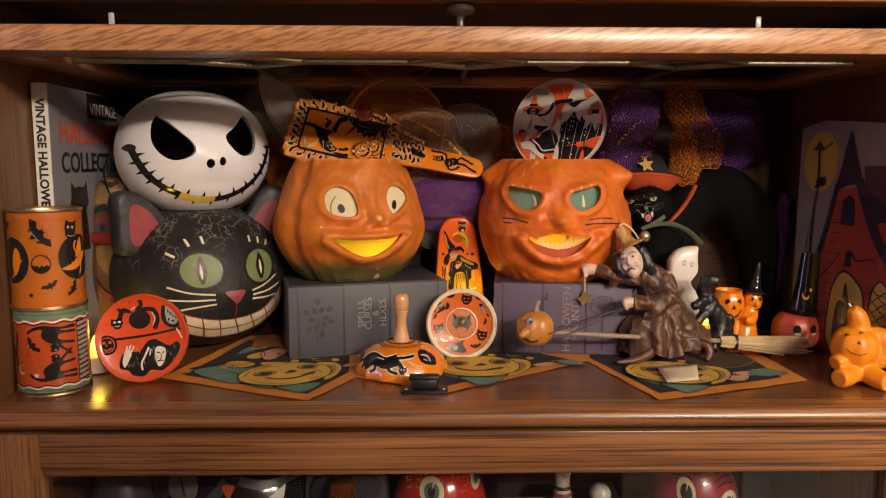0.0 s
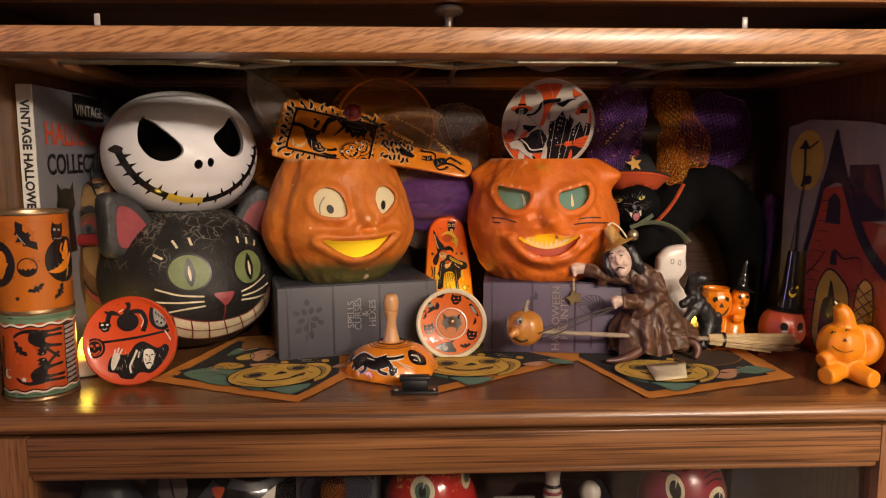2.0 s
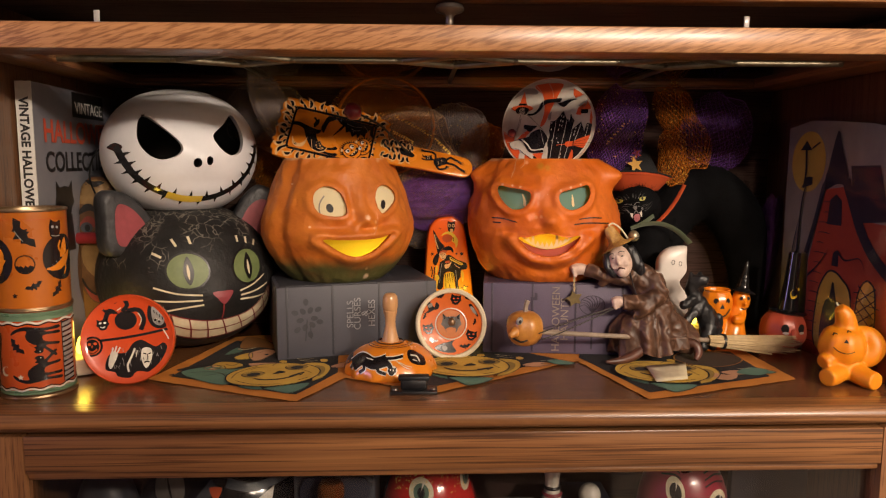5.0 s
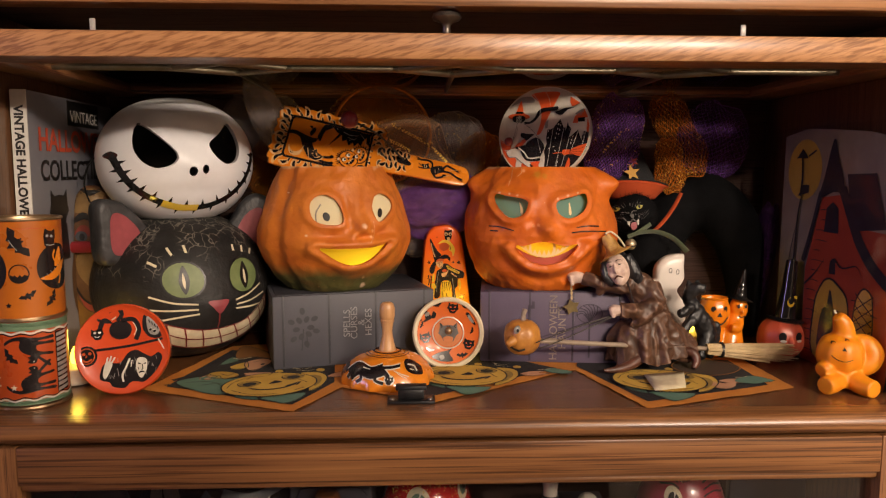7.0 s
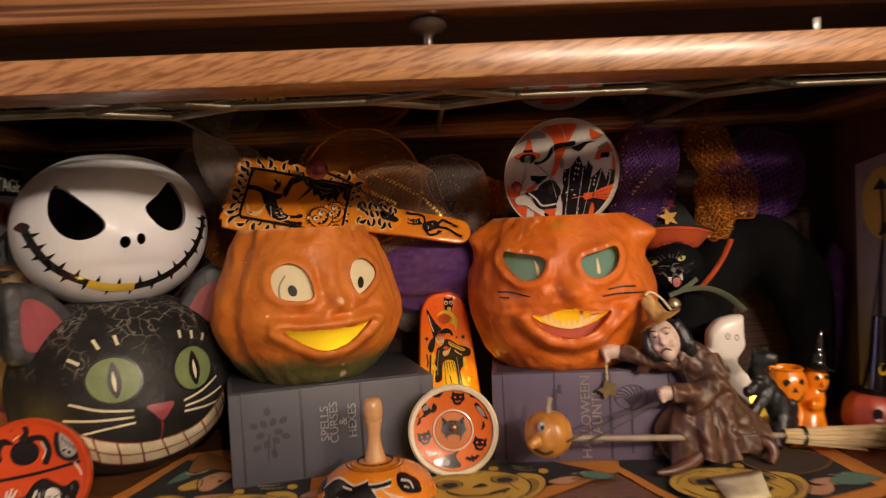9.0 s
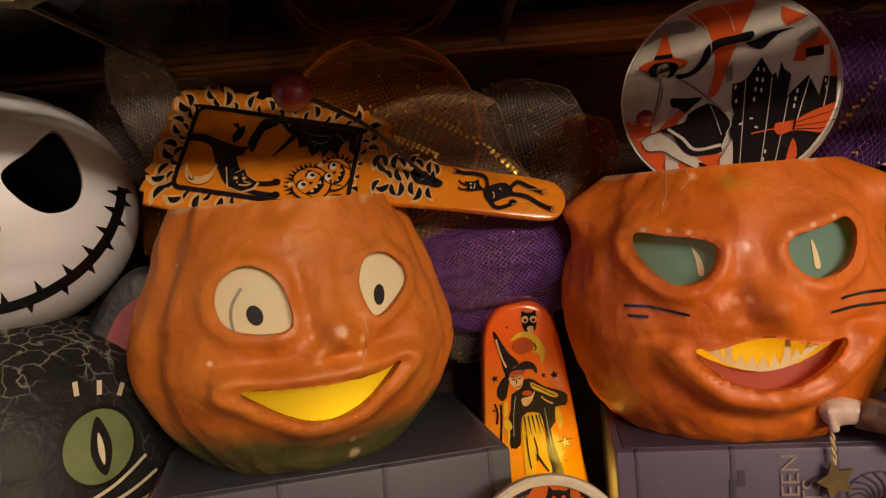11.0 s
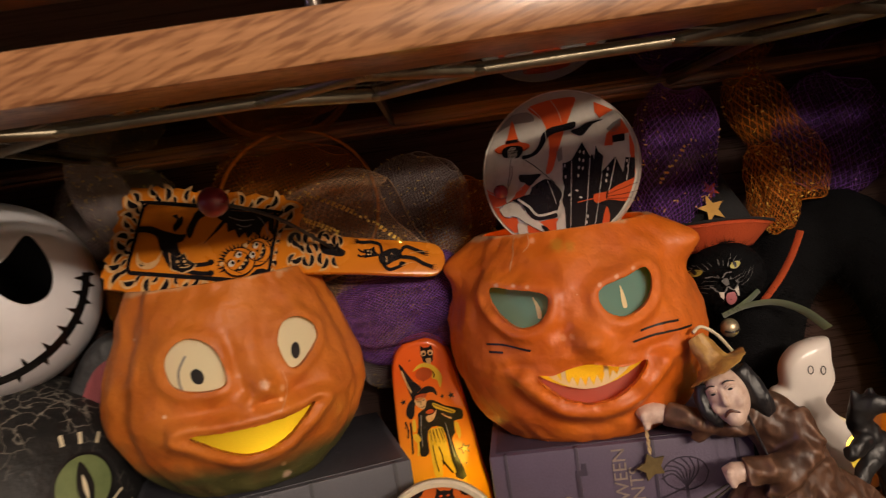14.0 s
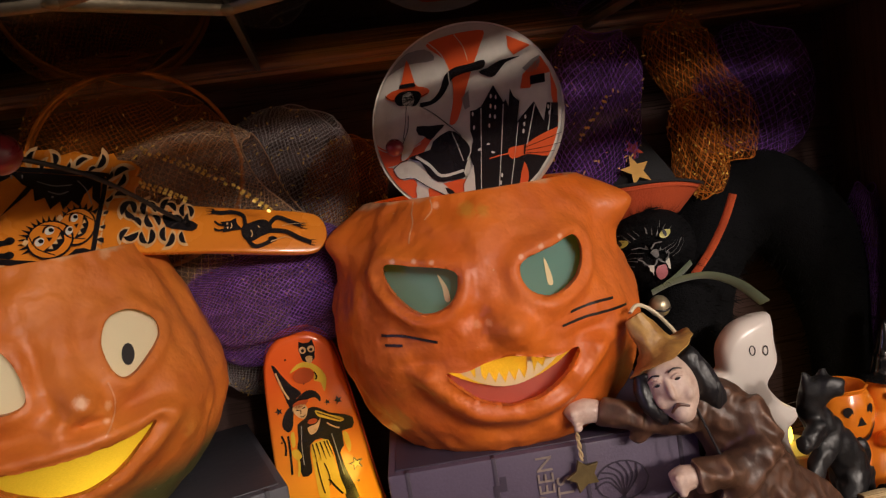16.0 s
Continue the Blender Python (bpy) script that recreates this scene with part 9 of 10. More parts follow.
bob = thing("gourd_ornament", "small orange pumpkin-head ornament on a broom stick", "ornament", (0.089, 0.671, 1.0515), 20)
part("gourd", lathe([(0, -0.0165), (0.008, -0.016), (0.015, -0.010), (0.0178, 0.0), (0.0155, 0.010), (0.009, 0.0155), (0.003, 0.0165), (0, 0.0160)], 40, 3, lambda a, z: 1 + 0.030 * math.cos(8 * a) + 0.05 * noise.noise(Vector((3 * math.cos(a), 3 * math.sin(a), z * 160)))), GOURD, bob)
part("stem", tube([(0.001, 0, 0.014), (0.001, 0, 0.021), (0.003, 0, 0.027)], [0.0032, 0.0022, 0.0026], 8), STICK, bob, "brown stem")
part("snout", tube([(-0.011, -0.007, 0.000), (-0.0175, -0.0095, -0.002), (-0.0215, -0.0105, -0.0045)], [0.0062, 0.0042, 0.0022], 10), GOURD, bob)
part("eye", ball((0.0036, 0.0024, 0.0042), 12, 8, pose(-0.0115, -0.0112, 0.0100, 0, 25, 0)), TIN_GREY, bob, "silver eye")
part("grin", tube([(-0.0170, -0.0080, -0.0065), (-0.0115, -0.0140, -0.0095), (-0.0055, -0.0162, -0.0080)], 0.0009, 6), INK, bob)
part("eye_pupil", ball((0.0014, 0.0010, 0.0018), 10, 6, pose(-0.0122, -0.0136, 0.0100)), INK, bob, "dark pupil")
chain = thing("chain", "fine dark chain between figurine and pumpkin ornament", "chain", (0.13, 0.678, 1.058))
link = Vector((0.13, 0.678, 1.058))
for pts in ([(0.100, 0.655, 1.0495), (0.130, 0.668, 1.057), (0.178, 0.682, 1.069)], [(0.103, 0.655, 1.044), (0.125, 0.664, 1.049), (0.178, 0.680, 1.068)]):
    part("strand", tube([Vector(p) - link for p in pts], 0.0006, 5, 8), WIRE, chain)
STAR_TIN = surface("dull_brass", (0.19, 0.135, 0.05), (0.12, 0.08, 0.03), 80, 0.5, 0.4, bump=0.3)
pen = thing("star_pendant", "brass star pendant hanging on a cord from the figurine's fist", "ornament", (0.1455, 0.711, 1.0725), 10)
part("star", slab([(a * 1.06, b * 0.94) for a, b in moved([(p[0] * (1.0 if i % 2 == 0 else 1.35), p[1] * (1.0 if i % 2 == 0 else 1.35)) for i, p in enumerate(STAR)], 0, 0, 0.0090, 14)], -0.0008, 0.0008, 0.0003), STAR_TIN, pen, smooth=False)
for turn_ in (0, 1):
    part("cord", tube([(0.0006 * math.sin(i * 0.9 + turn_ * math.pi) - 0.0008 * i / 14, 0.0006 * math.cos(i * 0.9 + turn_ * math.pi), 0.0075 + 0.0175 * i / 14) for i in range(15)], 0.0006, 6, 2), STRAW, pen, "straw cord strand")
card = tagged(part("paper_tag", paint([[(0.204, 0.655), (0.246, 0.664), (0.229, 0.613), (0.198, 0.605)]], lambda x, y: Vector((x - 0.22, y - 0.635, 0.0005)), 0.02), CREAM), "blank cream paper tag lying on the cloth", "tag")
card.matrix_world = Matrix.Translation((0.22, 0.635, Z0 + 0.0048))
card.modifiers.new("thick", "SOLIDIFY").thickness = 0.0004

# ---- ghost, cat and containers ----
GHOST_SHAPE = outline([(0.2752, 1.1240), (0.2740, 1.1246), (0.2640, 1.1246), (0.2535, 1.1215), (0.2465, 1.1150), (0.2435, 1.1085), (0.2432, 1.1010), (0.2430, 1.0965), (0.2375, 1.0955), (0.2365, 1.0900), (0.2460, 1.0830), (0.2490, 1.0730), (0.2500, 1.0496), (0.2480, 1.0135), (0.2860, 1.0135), (0.2800, 1.0400), (0.2790, 1.0530), (0.2845, 1.0580), (0.2868, 1.0640), (0.2775, 1.0705), (0.2690, 1.0810), (0.2675, 1.0865), (0.2722, 1.0930), (0.2755, 1.1000), (0.2742, 1.1120)], 4)
gb_ = fuse(slab(GHOST_SHAPE, 0.7460, 0.7600, 0.0060, 6), 0.0012, 4)
for v in gb_.verts:
    v.co -= Vector((0.265, 0.752, Z0))
    v.co.z *= 0.975
    v.co.y -= 0.004 * math.exp(-((v.co.z - 0.090) / 0.022) ** 2) * (1 - min(1.0, abs(v.co.x + 0.006) / 0.02) ** 2) * (1 if v.co.y < 0 else 0)
ghost = thing("ghost_figurine", "white glazed ceramic ghost figurine with outlined eyes", "figurine", (0.265, 0.752, Z0))
gbd = part("body", gb_, GHOST, ghost)
gf = front_of(gbd.data, 0.0004)
for x, z in ((-0.0072, 0.0930), (0.0007, 0.0915)):
    part("eye", paint([stroke([(x + 0.0016 * math.cos(a), z + 0.0025 * math.sin(a)) for a in (i * 0.7 for i in range(10))], 0.0006, 2)], gf, 0.004), INK, ghost, "black outlined eye")

kb = bmesh.new()
for pts, rad in (([(0.286, 0.703, 1.034), (0.281, 0.700, 1.050), (0.270, 0.698, 1.066), (0.262, 0.697, 1.080)], [0.0105, 0.0100, 0.0088, 0.0064]),
                 ([(0.262, 0.697, 1.078), (0.264, 0.694, 1.088), (0.270, 0.690, 1.0905), (0.2765, 0.687, 1.0895)], [0.0064, 0.0074, 0.0062, 0.0034]),
                 ([(0.264, 0.692, 1.072), (0.253, 0.686, 1.066), (0.248, 0.684, 1.068)], [0.0058, 0.0045, 0.0038]),
                 ([(0.270, 0.694, 1.062), (0.258, 0.688, 1.052), (0.254, 0.686, 1.044)], [0.0062, 0.0048, 0.0038]),
                 ([(0.284, 0.698, 1.040), (0.278, 0.692, 1.030), (0.273, 0.688, 1.0185)], [0.0095, 0.0068, 0.0050]),
                 ([(0.290, 0.704, 1.038), (0.290, 0.700, 1.026), (0.284, 0.697, 1.0180)], [0.0085, 0.0062, 0.0048]),
                 ([(0.288, 0.706, 1.042), (0.296, 0.708, 1.050), (0.297, 0.708, 1.040), (0.293, 0.708, 1.030)], [0.0045, 0.0040, 0.0036, 0.0025]),
                 ([(0.2615, 0.695, 1.092), (0.2600, 0.695, 1.0965), (0.2590, 0.695, 1.0995)], [0.0036, 0.0024, 0.0010]),
                 ([(0.2690, 0.694, 1.0945), (0.2700, 0.694, 1.0980), (0.2705, 0.694, 1.1000)], [0.0034, 0.0022, 0.0010])):
    join(kb, tube(pts, rad, 16, 5))
kb = fuse(kb, 0.0012, 2)
for v in kb.verts:
    v.co += Vector([noise.noise(v.co * 190 + Vector((k_, 0, 0))) for k_ in (0, 9, 21)]) * 0.0011
    v.co -= Vector((0.285, 0.697, Z0))
    v.co.y *= 0.85
kat = tagged(part("cat_figurine", kb, CAT_MATT), "black resin cat figurine rearing beside a ghost", "figurine")
kat.matrix_world = Matrix.Translation((0.2895, 0.711, Z0 + 0.001))

oj = thing("candy_container", "orange plastic jack-o'-lantern and witch candy container", "container", (0.3190, 0.7410, Z0))
oj.scale = (0.90, 0.90, 1.07)
part("pumpkin_cup", lathe([(0.009, 0.030), (0.015, 0.033), (0.0180, 0.044), (0.0175, 0.052), (0.0145, 0.058), (0.0155, 0.0600), (0.0140, 0.0602), (0.0125, 0.056), (0.0, 0.050)], 40, 2, lambda a, z: 1 + 0.02 * math.cos(10 * a)), PLASTIC_ORANGE, oj, m=Matrix.Translation((-0.014, 0, 0)))
ob_ = bmesh.new()
for pts, rad in (([(0.006, 0, 0.0), (0.006, 0, 0.012), (0.009, 0, 0.028), (0.014, 0, 0.042)], [0.018, 0.0180, 0.0115, 0.0085]), ([(-0.012, 0, 0.000), (-0.012, 0, 0.016), (-0.013, 0, 0.032)], [0.012, 0.012, 0.010]), ([(0.015, -0.004, 0.036), (0.010, -0.012, 0.031), (0.001, -0.014, 0.032)], [0.006, 0.005, 0.004])):
    join(ob_, tube(pts, rad, 18, 5))
join(ob_, ball((0.0108, 0.0100, 0.0120), 18, 12, pose(0.0155, 0, 0.0490)))
join(ob_, tube([(0.0155, -0.0092, 0.049), (0.0155, -0.0125, 0.0465), (0.0155, -0.0120, 0.0445)], [0.0022, 0.0022, 0.0012], 10, 4))
part("moulded_body", fuse(ob_, 0.0012, 3), PLASTIC_ORANGE, oj)
part("hat", lathe([(0, 0.0), (0.0135, -0.0012), (0.0142, 0.0002), (0.0080, 0.0022), (0.0064, 0.006), (0.0056, 0.012), (0.0046, 0.013), (0.0034, 0.020), (0.0020, 0.028), (0, 0.031)], 28, 2), GLAZE_BLACK, oj, "black pointed hat", m=pose(0.0165, 0, 0.0585, 0, 9, 0))
cupf = lambda x, z: Vector((x - 0.014, -0.0182 * math.sqrt(max(0.05, 1 - (x / 0.0185) ** 2)), z))
for shp in (oval(-0.0075, 0.0505, 0.0026, 0.0028), oval(0.0065, 0.0505, 0.0026, 0.0028), [(-0.0035, 0.0430), (0.0028, 0.0430), (-0.0005, 0.0478)], stroke([(-0.010, 0.0425), (-0.005, 0.0365), (0.003, 0.0360), (0.010, 0.0425)], 0.0016)):
    part("painted_feature", paint([shp], cupf, 0.004), INK, oj)
for x in (0.0112, 0.0200):
    part("painted_feature", paint([oval(x, 0.0520, 0.0016, 0.0019)], lambda a, z: Vector((a, -0.0096 - 0.0004, z)), 0.004), INK, oj)
part("painted_feature", paint([stroke([(0.0118, 0.0425), (0.0155, 0.0408), (0.0192, 0.0425)], 0.0010)], lambda a, z: Vector((a, -0.0098, z)), 0.004), INK, oj)

rp_ = thing("pumpkin_container", "small red plastic pumpkin head wearing a tall black hat", "container", (0.379, 0.738, Z0))
rp_.scale = (0.97, 0.97, 1.16)
part("pumpkin_body", lathe([(0.008, 0.0), (0.016, 0.002), (0.0225, 0.010), (0.0235, 0.019), (0.0205, 0.029), (0.012, 0.0355), (0.0, 0.037)], 48, 3, lambda a, z: 1 + 0.03 * math.cos(9 * a)), PLASTIC_RED, rp_)
part("hat", lathe([(0, 0.033), (0.0185, 0.0335), (0.0200, 0.0345), (0.0185, 0.0360), (0.0110, 0.0370), (0.0095, 0.048), (0.0075, 0.062), (0.0068, 0.078), (0.0060, 0.090), (0, 0.0915)], 32), GLAZE_BLACK, rp_, "tall black hat", m=pose(0.001, 0, 0, 0, 5, 0))
part("hat_moon", paint([moved(MOON, 0.004, 0.052, 0.0042, 40), moved(STAR, 0.009, 0.057, 0.0022)], lambda x, z: Vector((x, -0.0108, z)), 0.004), TIN_YELLOW, rp_, "yellow moon emblem")
for x in (-0.009, 0.0085):
    part("eye", paint([oval(x, 0.0225, 0.0038, 0.0042)], lambda a, z: Vector((a, -0.0240 * math.sqrt(1 - (a / 0.027) ** 2), z)), 0.004), INK, rp_, "black painted eye")
    part("eye_white", paint([oval(x + 0.0006, 0.0185, 0.0032, 0.0012)], lambda a, z: Vector((a, -0.0245 * math.sqrt(1 - (a / 0.027) ** 2), z)), 0.004), TIN_WHITE, rp_)
part("nose", tube([(0, -0.021, 0.020), (0, -0.0255, 0.017), (0, -0.026, 0.014)], [0.003, 0.003, 0.0015], 10), PLASTIC_RED, rp_)

wx = thing("wax_candle", "orange wax candle shaped as a pumpkin-headed figure", "candle", (0.374, 0.622, Z0), -10)
wx.scale = (0.95, 0.95, 0.93)
xb = bmesh.new()
join(xb, lathe([(0.0, -0.0210), (0.011, -0.0190), (0.0190, -0.0090), (0.0210, 0.0010), (0.0180, 0.0120), (0.0120, 0.0180), (0.0, 0.0200)], 48, 3, lambda a, z: 1 + 0.030 * math.cos(8 * a)), pose(0.0, 0.0, 0.0350, 8, 0, 0))
for pts, rad in (([(0.002, 0.002, 0.004), (0.002, 0.002, 0.020)], [0.0165, 0.0170]), ([(-0.004, -0.008, 0.012), (-0.013, -0.018, 0.0095), (-0.021, -0.024, 0.0092)], [0.0100, 0.0092, 0.0086]), ([(0.010, -0.008, 0.012), (0.016, -0.020, 0.0090), (0.021, -0.029, 0.0086)], [0.0105, 0.0096, 0.0086]),
                 ([(0.012, 0.002, 0.022), (0.024, 0.000, 0.026), (0.029, 0.001, 0.036), (0.024, 0.003, 0.045), (0.014, 0.004, 0.048)], [0.010, 0.0112, 0.0112, 0.0100, 0.007]), ([(-0.010, -0.006, 0.024), (-0.018, -0.011, 0.022), (-0.0215, -0.013, 0.021)], [0.0082, 0.0080, 0.0065]),
                 ([(0.003, 0.002, 0.048), (0.003, 0.001, 0.058), (0.000, 0.000, 0.067), (-0.005, -0.001, 0.0735)], [0.0125, 0.0098, 0.0085, 0.0052])):
    join(xb, tube(pts, rad, 20, 5))
wbody = part("wax_body", fuse(xb, 0.0012, 4), WAX, wx)
wf = front_of(wbody.data, 0.0004)
for shp in (stroke([(-0.0130, 0.0480), (-0.0115, 0.0500), (-0.0095, 0.0495)], 0.0008), stroke([(-0.0015, 0.0510), (0.0005, 0.0525), (0.0025, 0.0515)], 0.0008), [(-0.0055, 0.0425), (-0.0015, 0.0425), (-0.0035, 0.0458)], stroke([(-0.0135, 0.0375), (-0.0095, 0.0340), (-0.0030, 0.0325), (0.0040, 0.0348)], 0.0008)):
    part("painted_feature", paint([shp], wf, 0.004), INK, wx)
part("wick", tube([(-0.0062, -0.001, 0.0755), (-0.0078, -0.001, 0.0785)], 0.0011, 6, 2), CREAM, wx, "pale wick")

# ---- haunted house card in a clear bag ----
hc = thing("house_card", "printed haunted house card in a clear bag, against the cabinet side", "decoration", (0.392, 0.806, Z0), -84.5, -1)
h1, h2, h3, h4, h5 = flat(-0.0004), flat(-0.0008), flat(-0.0012), flat(-0.0016), flat(-0.0020)
CARD = [(0.026, 0.0), (0.022, 0.236), (0.060, 0.243), (0.104, 0.240), (0.150, 0.236), (0.190, 0.228), (0.226, 0.215), (0.228, 0.0)]
part("card", slab(CARD, 0.0, 0.0008, 0.0002), SKY_PRINT, hc, "pale printed night sky", smooth=False)
moon_ = outline([(0.059 + 0.028 * math.cos(q), 0.200 + 0.032 * math.sin(q)) for q in (i * math.pi / 8 for i in range(16))], 2)
part("moon", paint([moon_], h1, 0.02), MOON_PRINT, hc, "yellow printed moon")
part("tower", paint([[(0.074, 0.0), (0.072, 0.097), (0.086, 0.150), (0.092, 0.172), (0.124, 0.176), (0.140, 0.145), (0.184, 0.142), (0.190, 0.118), (0.198, 0.0)]], h2, 0.02), BRICK_PRINT, hc, "red printed brick house")
part("roof", paint([outline([(0.088, 0.172), (0.094, 0.196), (0.104, 0.231), (0.112, 0.215), (0.125, 0.180), (0.108, 0.178)], 3)], h3, 0.02), SLATE_PRINT, hc, "dark printed spire")
part("roof", paint([[(0.127, 0.196), (0.166, 0.197), (0.184, 0.146), (0.146, 0.142), (0.132, 0.172)]], h3, 0.02), SLATE_PRINT, hc, "dark printed slate roof")
part("eave", paint([stroke([(0.122, 0.182), (0.134, 0.160), (0.150, 0.132), (0.170, 0.110), (0.192, 0.095)], 0.0115)], h4, 0.02), SLATE_PRINT, hc, "dark printed eave")
part("eave", paint([stroke([(0.090, 0.178), (0.080, 0.140), (0.068, 0.104)], 0.006)], h4, 0.02), SLATE_PRINT, hc, "dark printed eave")
printed("tree", ([stroke([(0.058, 0.0), (0.055, 0.060), (0.053, 0.100), (0.056, 0.160), (0.066, 0.185)], 0.0055, taper=True), stroke([(0.046, 0.0), (0.042, 0.060), (0.046, 0.110), (0.056, 0.150)], 0.004, taper=True)], h5, 0.02), SLATE_PRINT, hc, "black printed bare tree")
printed("tree", ([stroke([(0.074, 0.080), (0.092, 0.096), (0.104, 0.112)], 0.0024, taper=True), stroke([(0.118, 0.112), (0.130, 0.104), (0.150, 0.108), (0.158, 0.098)], 0.0024, taper=True), stroke([(0.200, 0.0), (0.206, 0.080), (0.196, 0.150), (0.204, 0.186)], 0.006, taper=True), stroke([(0.187, 0.150), (0.196, 0.180), (0.200, 0.195)], 0.009, taper=True)], h5, 0.02), SLATE_PRINT, hc, "black printed branches")
printed("weather_vane", ([stroke([(0.056, 0.172), (0.058, 0.190), (0.056, 0.212)], 0.003), [(0.046, 0.212), (0.056, 0.222), (0.066, 0.212)], [(0.052, 0.172), (0.070, 0.176), (0.070, 0.184), (0.060, 0.184)], stroke([(0.066, 0.214), (0.078, 0.220)], 0.002, 2)], h4, 0.02), SLATE_PRINT, hc, "dark printed weather vane")
door_ = outline([(0.094, 0.010), (0.092, 0.060), (0.100, 0.082), (0.111, 0.091), (0.126, 0.086), (0.142, 0.068), (0.142, 0.010)], 4)
part("doorway", paint([door_], h3, 0.02), MOON_PRINT, hc, "yellow printed doorway")
part("doorway_line", paint([stroke(door_, 0.0022, 1)], h4, 0.02), SLATE_PRINT, hc)
printed("doorway_shape", ([moved(HAT, 0.116, 0.066, 0.014, 6), outline([(0.106, 0.060), (0.126, 0.060), (0.130, 0.030), (0.124, 0.012), (0.104, 0.012), (0.100, 0.030)], 3)], h4, 0.02), SLATE_PRINT, hc, "dark printed cloaked shape")
lat = outline([(0.152, 0.036), (0.151, 0.070), (0.158, 0.086), (0.166, 0.088), (0.174, 0.078), (0.175, 0.040)], 4)
part("window", paint([lat], h3, 0.02), MOON_PRINT, hc, "yellow printed lattice window")
printed("window_lattice", ([stroke(lat + lat[:1], 0.0020, 1)] + [stroke([(0.151, 0.044 + 0.011 * k), (0.162, 0.052 + 0.011 * k), (0.175, 0.061 + 0.011 * k)], 0.0012, 2) for k in range(-1, 3)] + [stroke([(0.151, 0.061 + 0.011 * k), (0.162, 0.052 + 0.011 * k), (0.175, 0.043 + 0.011 * k)], 0.0012, 2) for k in range(0, 3)], h4, 0.02), SLATE_PRINT, hc, "dark printed lattice")
for x, z0_, w_, hh in ((0.109, 0.137, 0.011, 0.031), (0.115, 0.096, 0.005, 0.016)):
    part("window", paint([[(x - w_, z0_), (x + w_, z0_), (x + w_ * 0.8, z0_ + hh * 0.8), (x, z0_ + hh), (x - w_ * 0.8, z0_ + hh * 0.8)]], h3, 0.02), SLATE_PRINT, hc, "dark printed window")
br_ = random.Random(14)
for i in range(15):
    z = 0.012 + i * 0.0105
    x0_ = 0.076 + max(0.0, (z - 0.10) * 0.22)
    printed("brick_line", ([stroke([(x0_ + br_.uniform(0, 0.006), z), (x0_ + 0.010, z + 0.0008), (x0_ + br_.uniform(0.012, 0.022), z)], 0.0009), stroke([(0.148 + br_.uniform(-0.004, 0.008), z), (0.160, z + 0.001), (0.178 + br_.uniform(-0.006, 0.008), z)], 0.0009)] if z < 0.085 else [stroke([(x0_ + br_.uniform(0, 0.006), z), (x0_ + 0.010, z + 0.0008), (x0_ + br_.uniform(0.014, 0.026), z)], 0.0009)], h3, 0.02), SLATE_PRINT, hc)
film_ = part("clear_bag", sheet(lambda u, v: Vector((0.014 + 0.212 * u, -0.0045 - 0.003 * noise.noise(Vector((u * 6, v * 9, 3))), -0.0 + 0.245 * v)), 24, 28), CLEAR_FILM, hc, "clear cellophane bag")
film_.visible_shadow = False

# ---- black plush cat with a hat ----
pc = thing("plush_cat", "black plush cat with arched back, standing at the back", "toy", (0.30, 0.82, Z0))
PO = Vector((0.30, 0.82, Z0))
pb_ = bmesh.new()
for pts, rad in (([(0.262, 0.822, 1.016), (0.264, 0.824, 1.075), (0.282, 0.836, 1.145), (0.326, 0.840, 1.176), (0.368, 0.840, 1.142), (0.384, 0.840, 1.075), (0.380, 0.838, 1.016)], [0.017, 0.022, 0.031, 0.034, 0.031, 0.021, 0.017]),
                 ([(0.262, 0.812, 1.150), (0.250, 0.806, 1.105), (0.250, 0.800, 1.060), (0.250, 0.796, 1.016)], [0.022, 0.025, 0.020, 0.016])):
    join(pb_, tube([Vector(p) - PO for p in pts], rad, 22, 6))
join(pb_, ball((0.0265, 0.023, 0.0235), 26, 18, Matrix.Translation(Vector((0.2355, 0.801, 1.161)) - PO)))
join(pb_, ball((0.0135, 0.011, 0.0105), 18, 12, Matrix.Translation(Vector((0.2255, 0.785, 1.1535)) - PO)))
bmesh.ops.recalc_face_normals(pb_, faces=pb_.faces[:])
plush_body = part("body", pb_, PLUSH, pc)
fb = bmesh.new()
fr = random.Random(21)
polys = [(p.center.copy(), p.normal.copy()) for p in plush_body.data.polygons]
for _ in range(9000):
    c_, n_ = fr.choice(polys)
    c_ = c_ + Vector((fr.uniform(-1, 1), fr.uniform(-1, 1), fr.uniform(-1, 1))) * 0.004
    side = n_.orthogonal().normalized() * 0.0003
    tip = c_ + n_ * fr.uniform(0.003, 0.0050) + Vector((fr.uniform(-1, 1), fr.uniform(-1, 1), fr.uniform(-1.6, 0.4))) * 0.0022
    fb.faces.new([fb.verts.new(c_ + side - n_ * 0.002), fb.verts.new(c_ - side - n_ * 0.002), fb.verts.new(tip)])
tagged(part("fur", fb, PLUSH, pc, "short black plush fur"), kind="stuff")
face_o = Vector((0.2245, 0.783, 1.1600)) - PO
plf, plf2 = front_of(plush_body.data, 0.0030), front_of(plush_body.data, 0.0035)
FACE_TURN = 9.0


def on_face(shape):
    return moved(shape, face_o.x, face_o.z, 1.0, FACE_TURN)


def face_paint(name, shape, mat, label="", lay=None):
    return part(name, paint([on_face(shape)], lay or plf, 0.002), mat, pc, label)


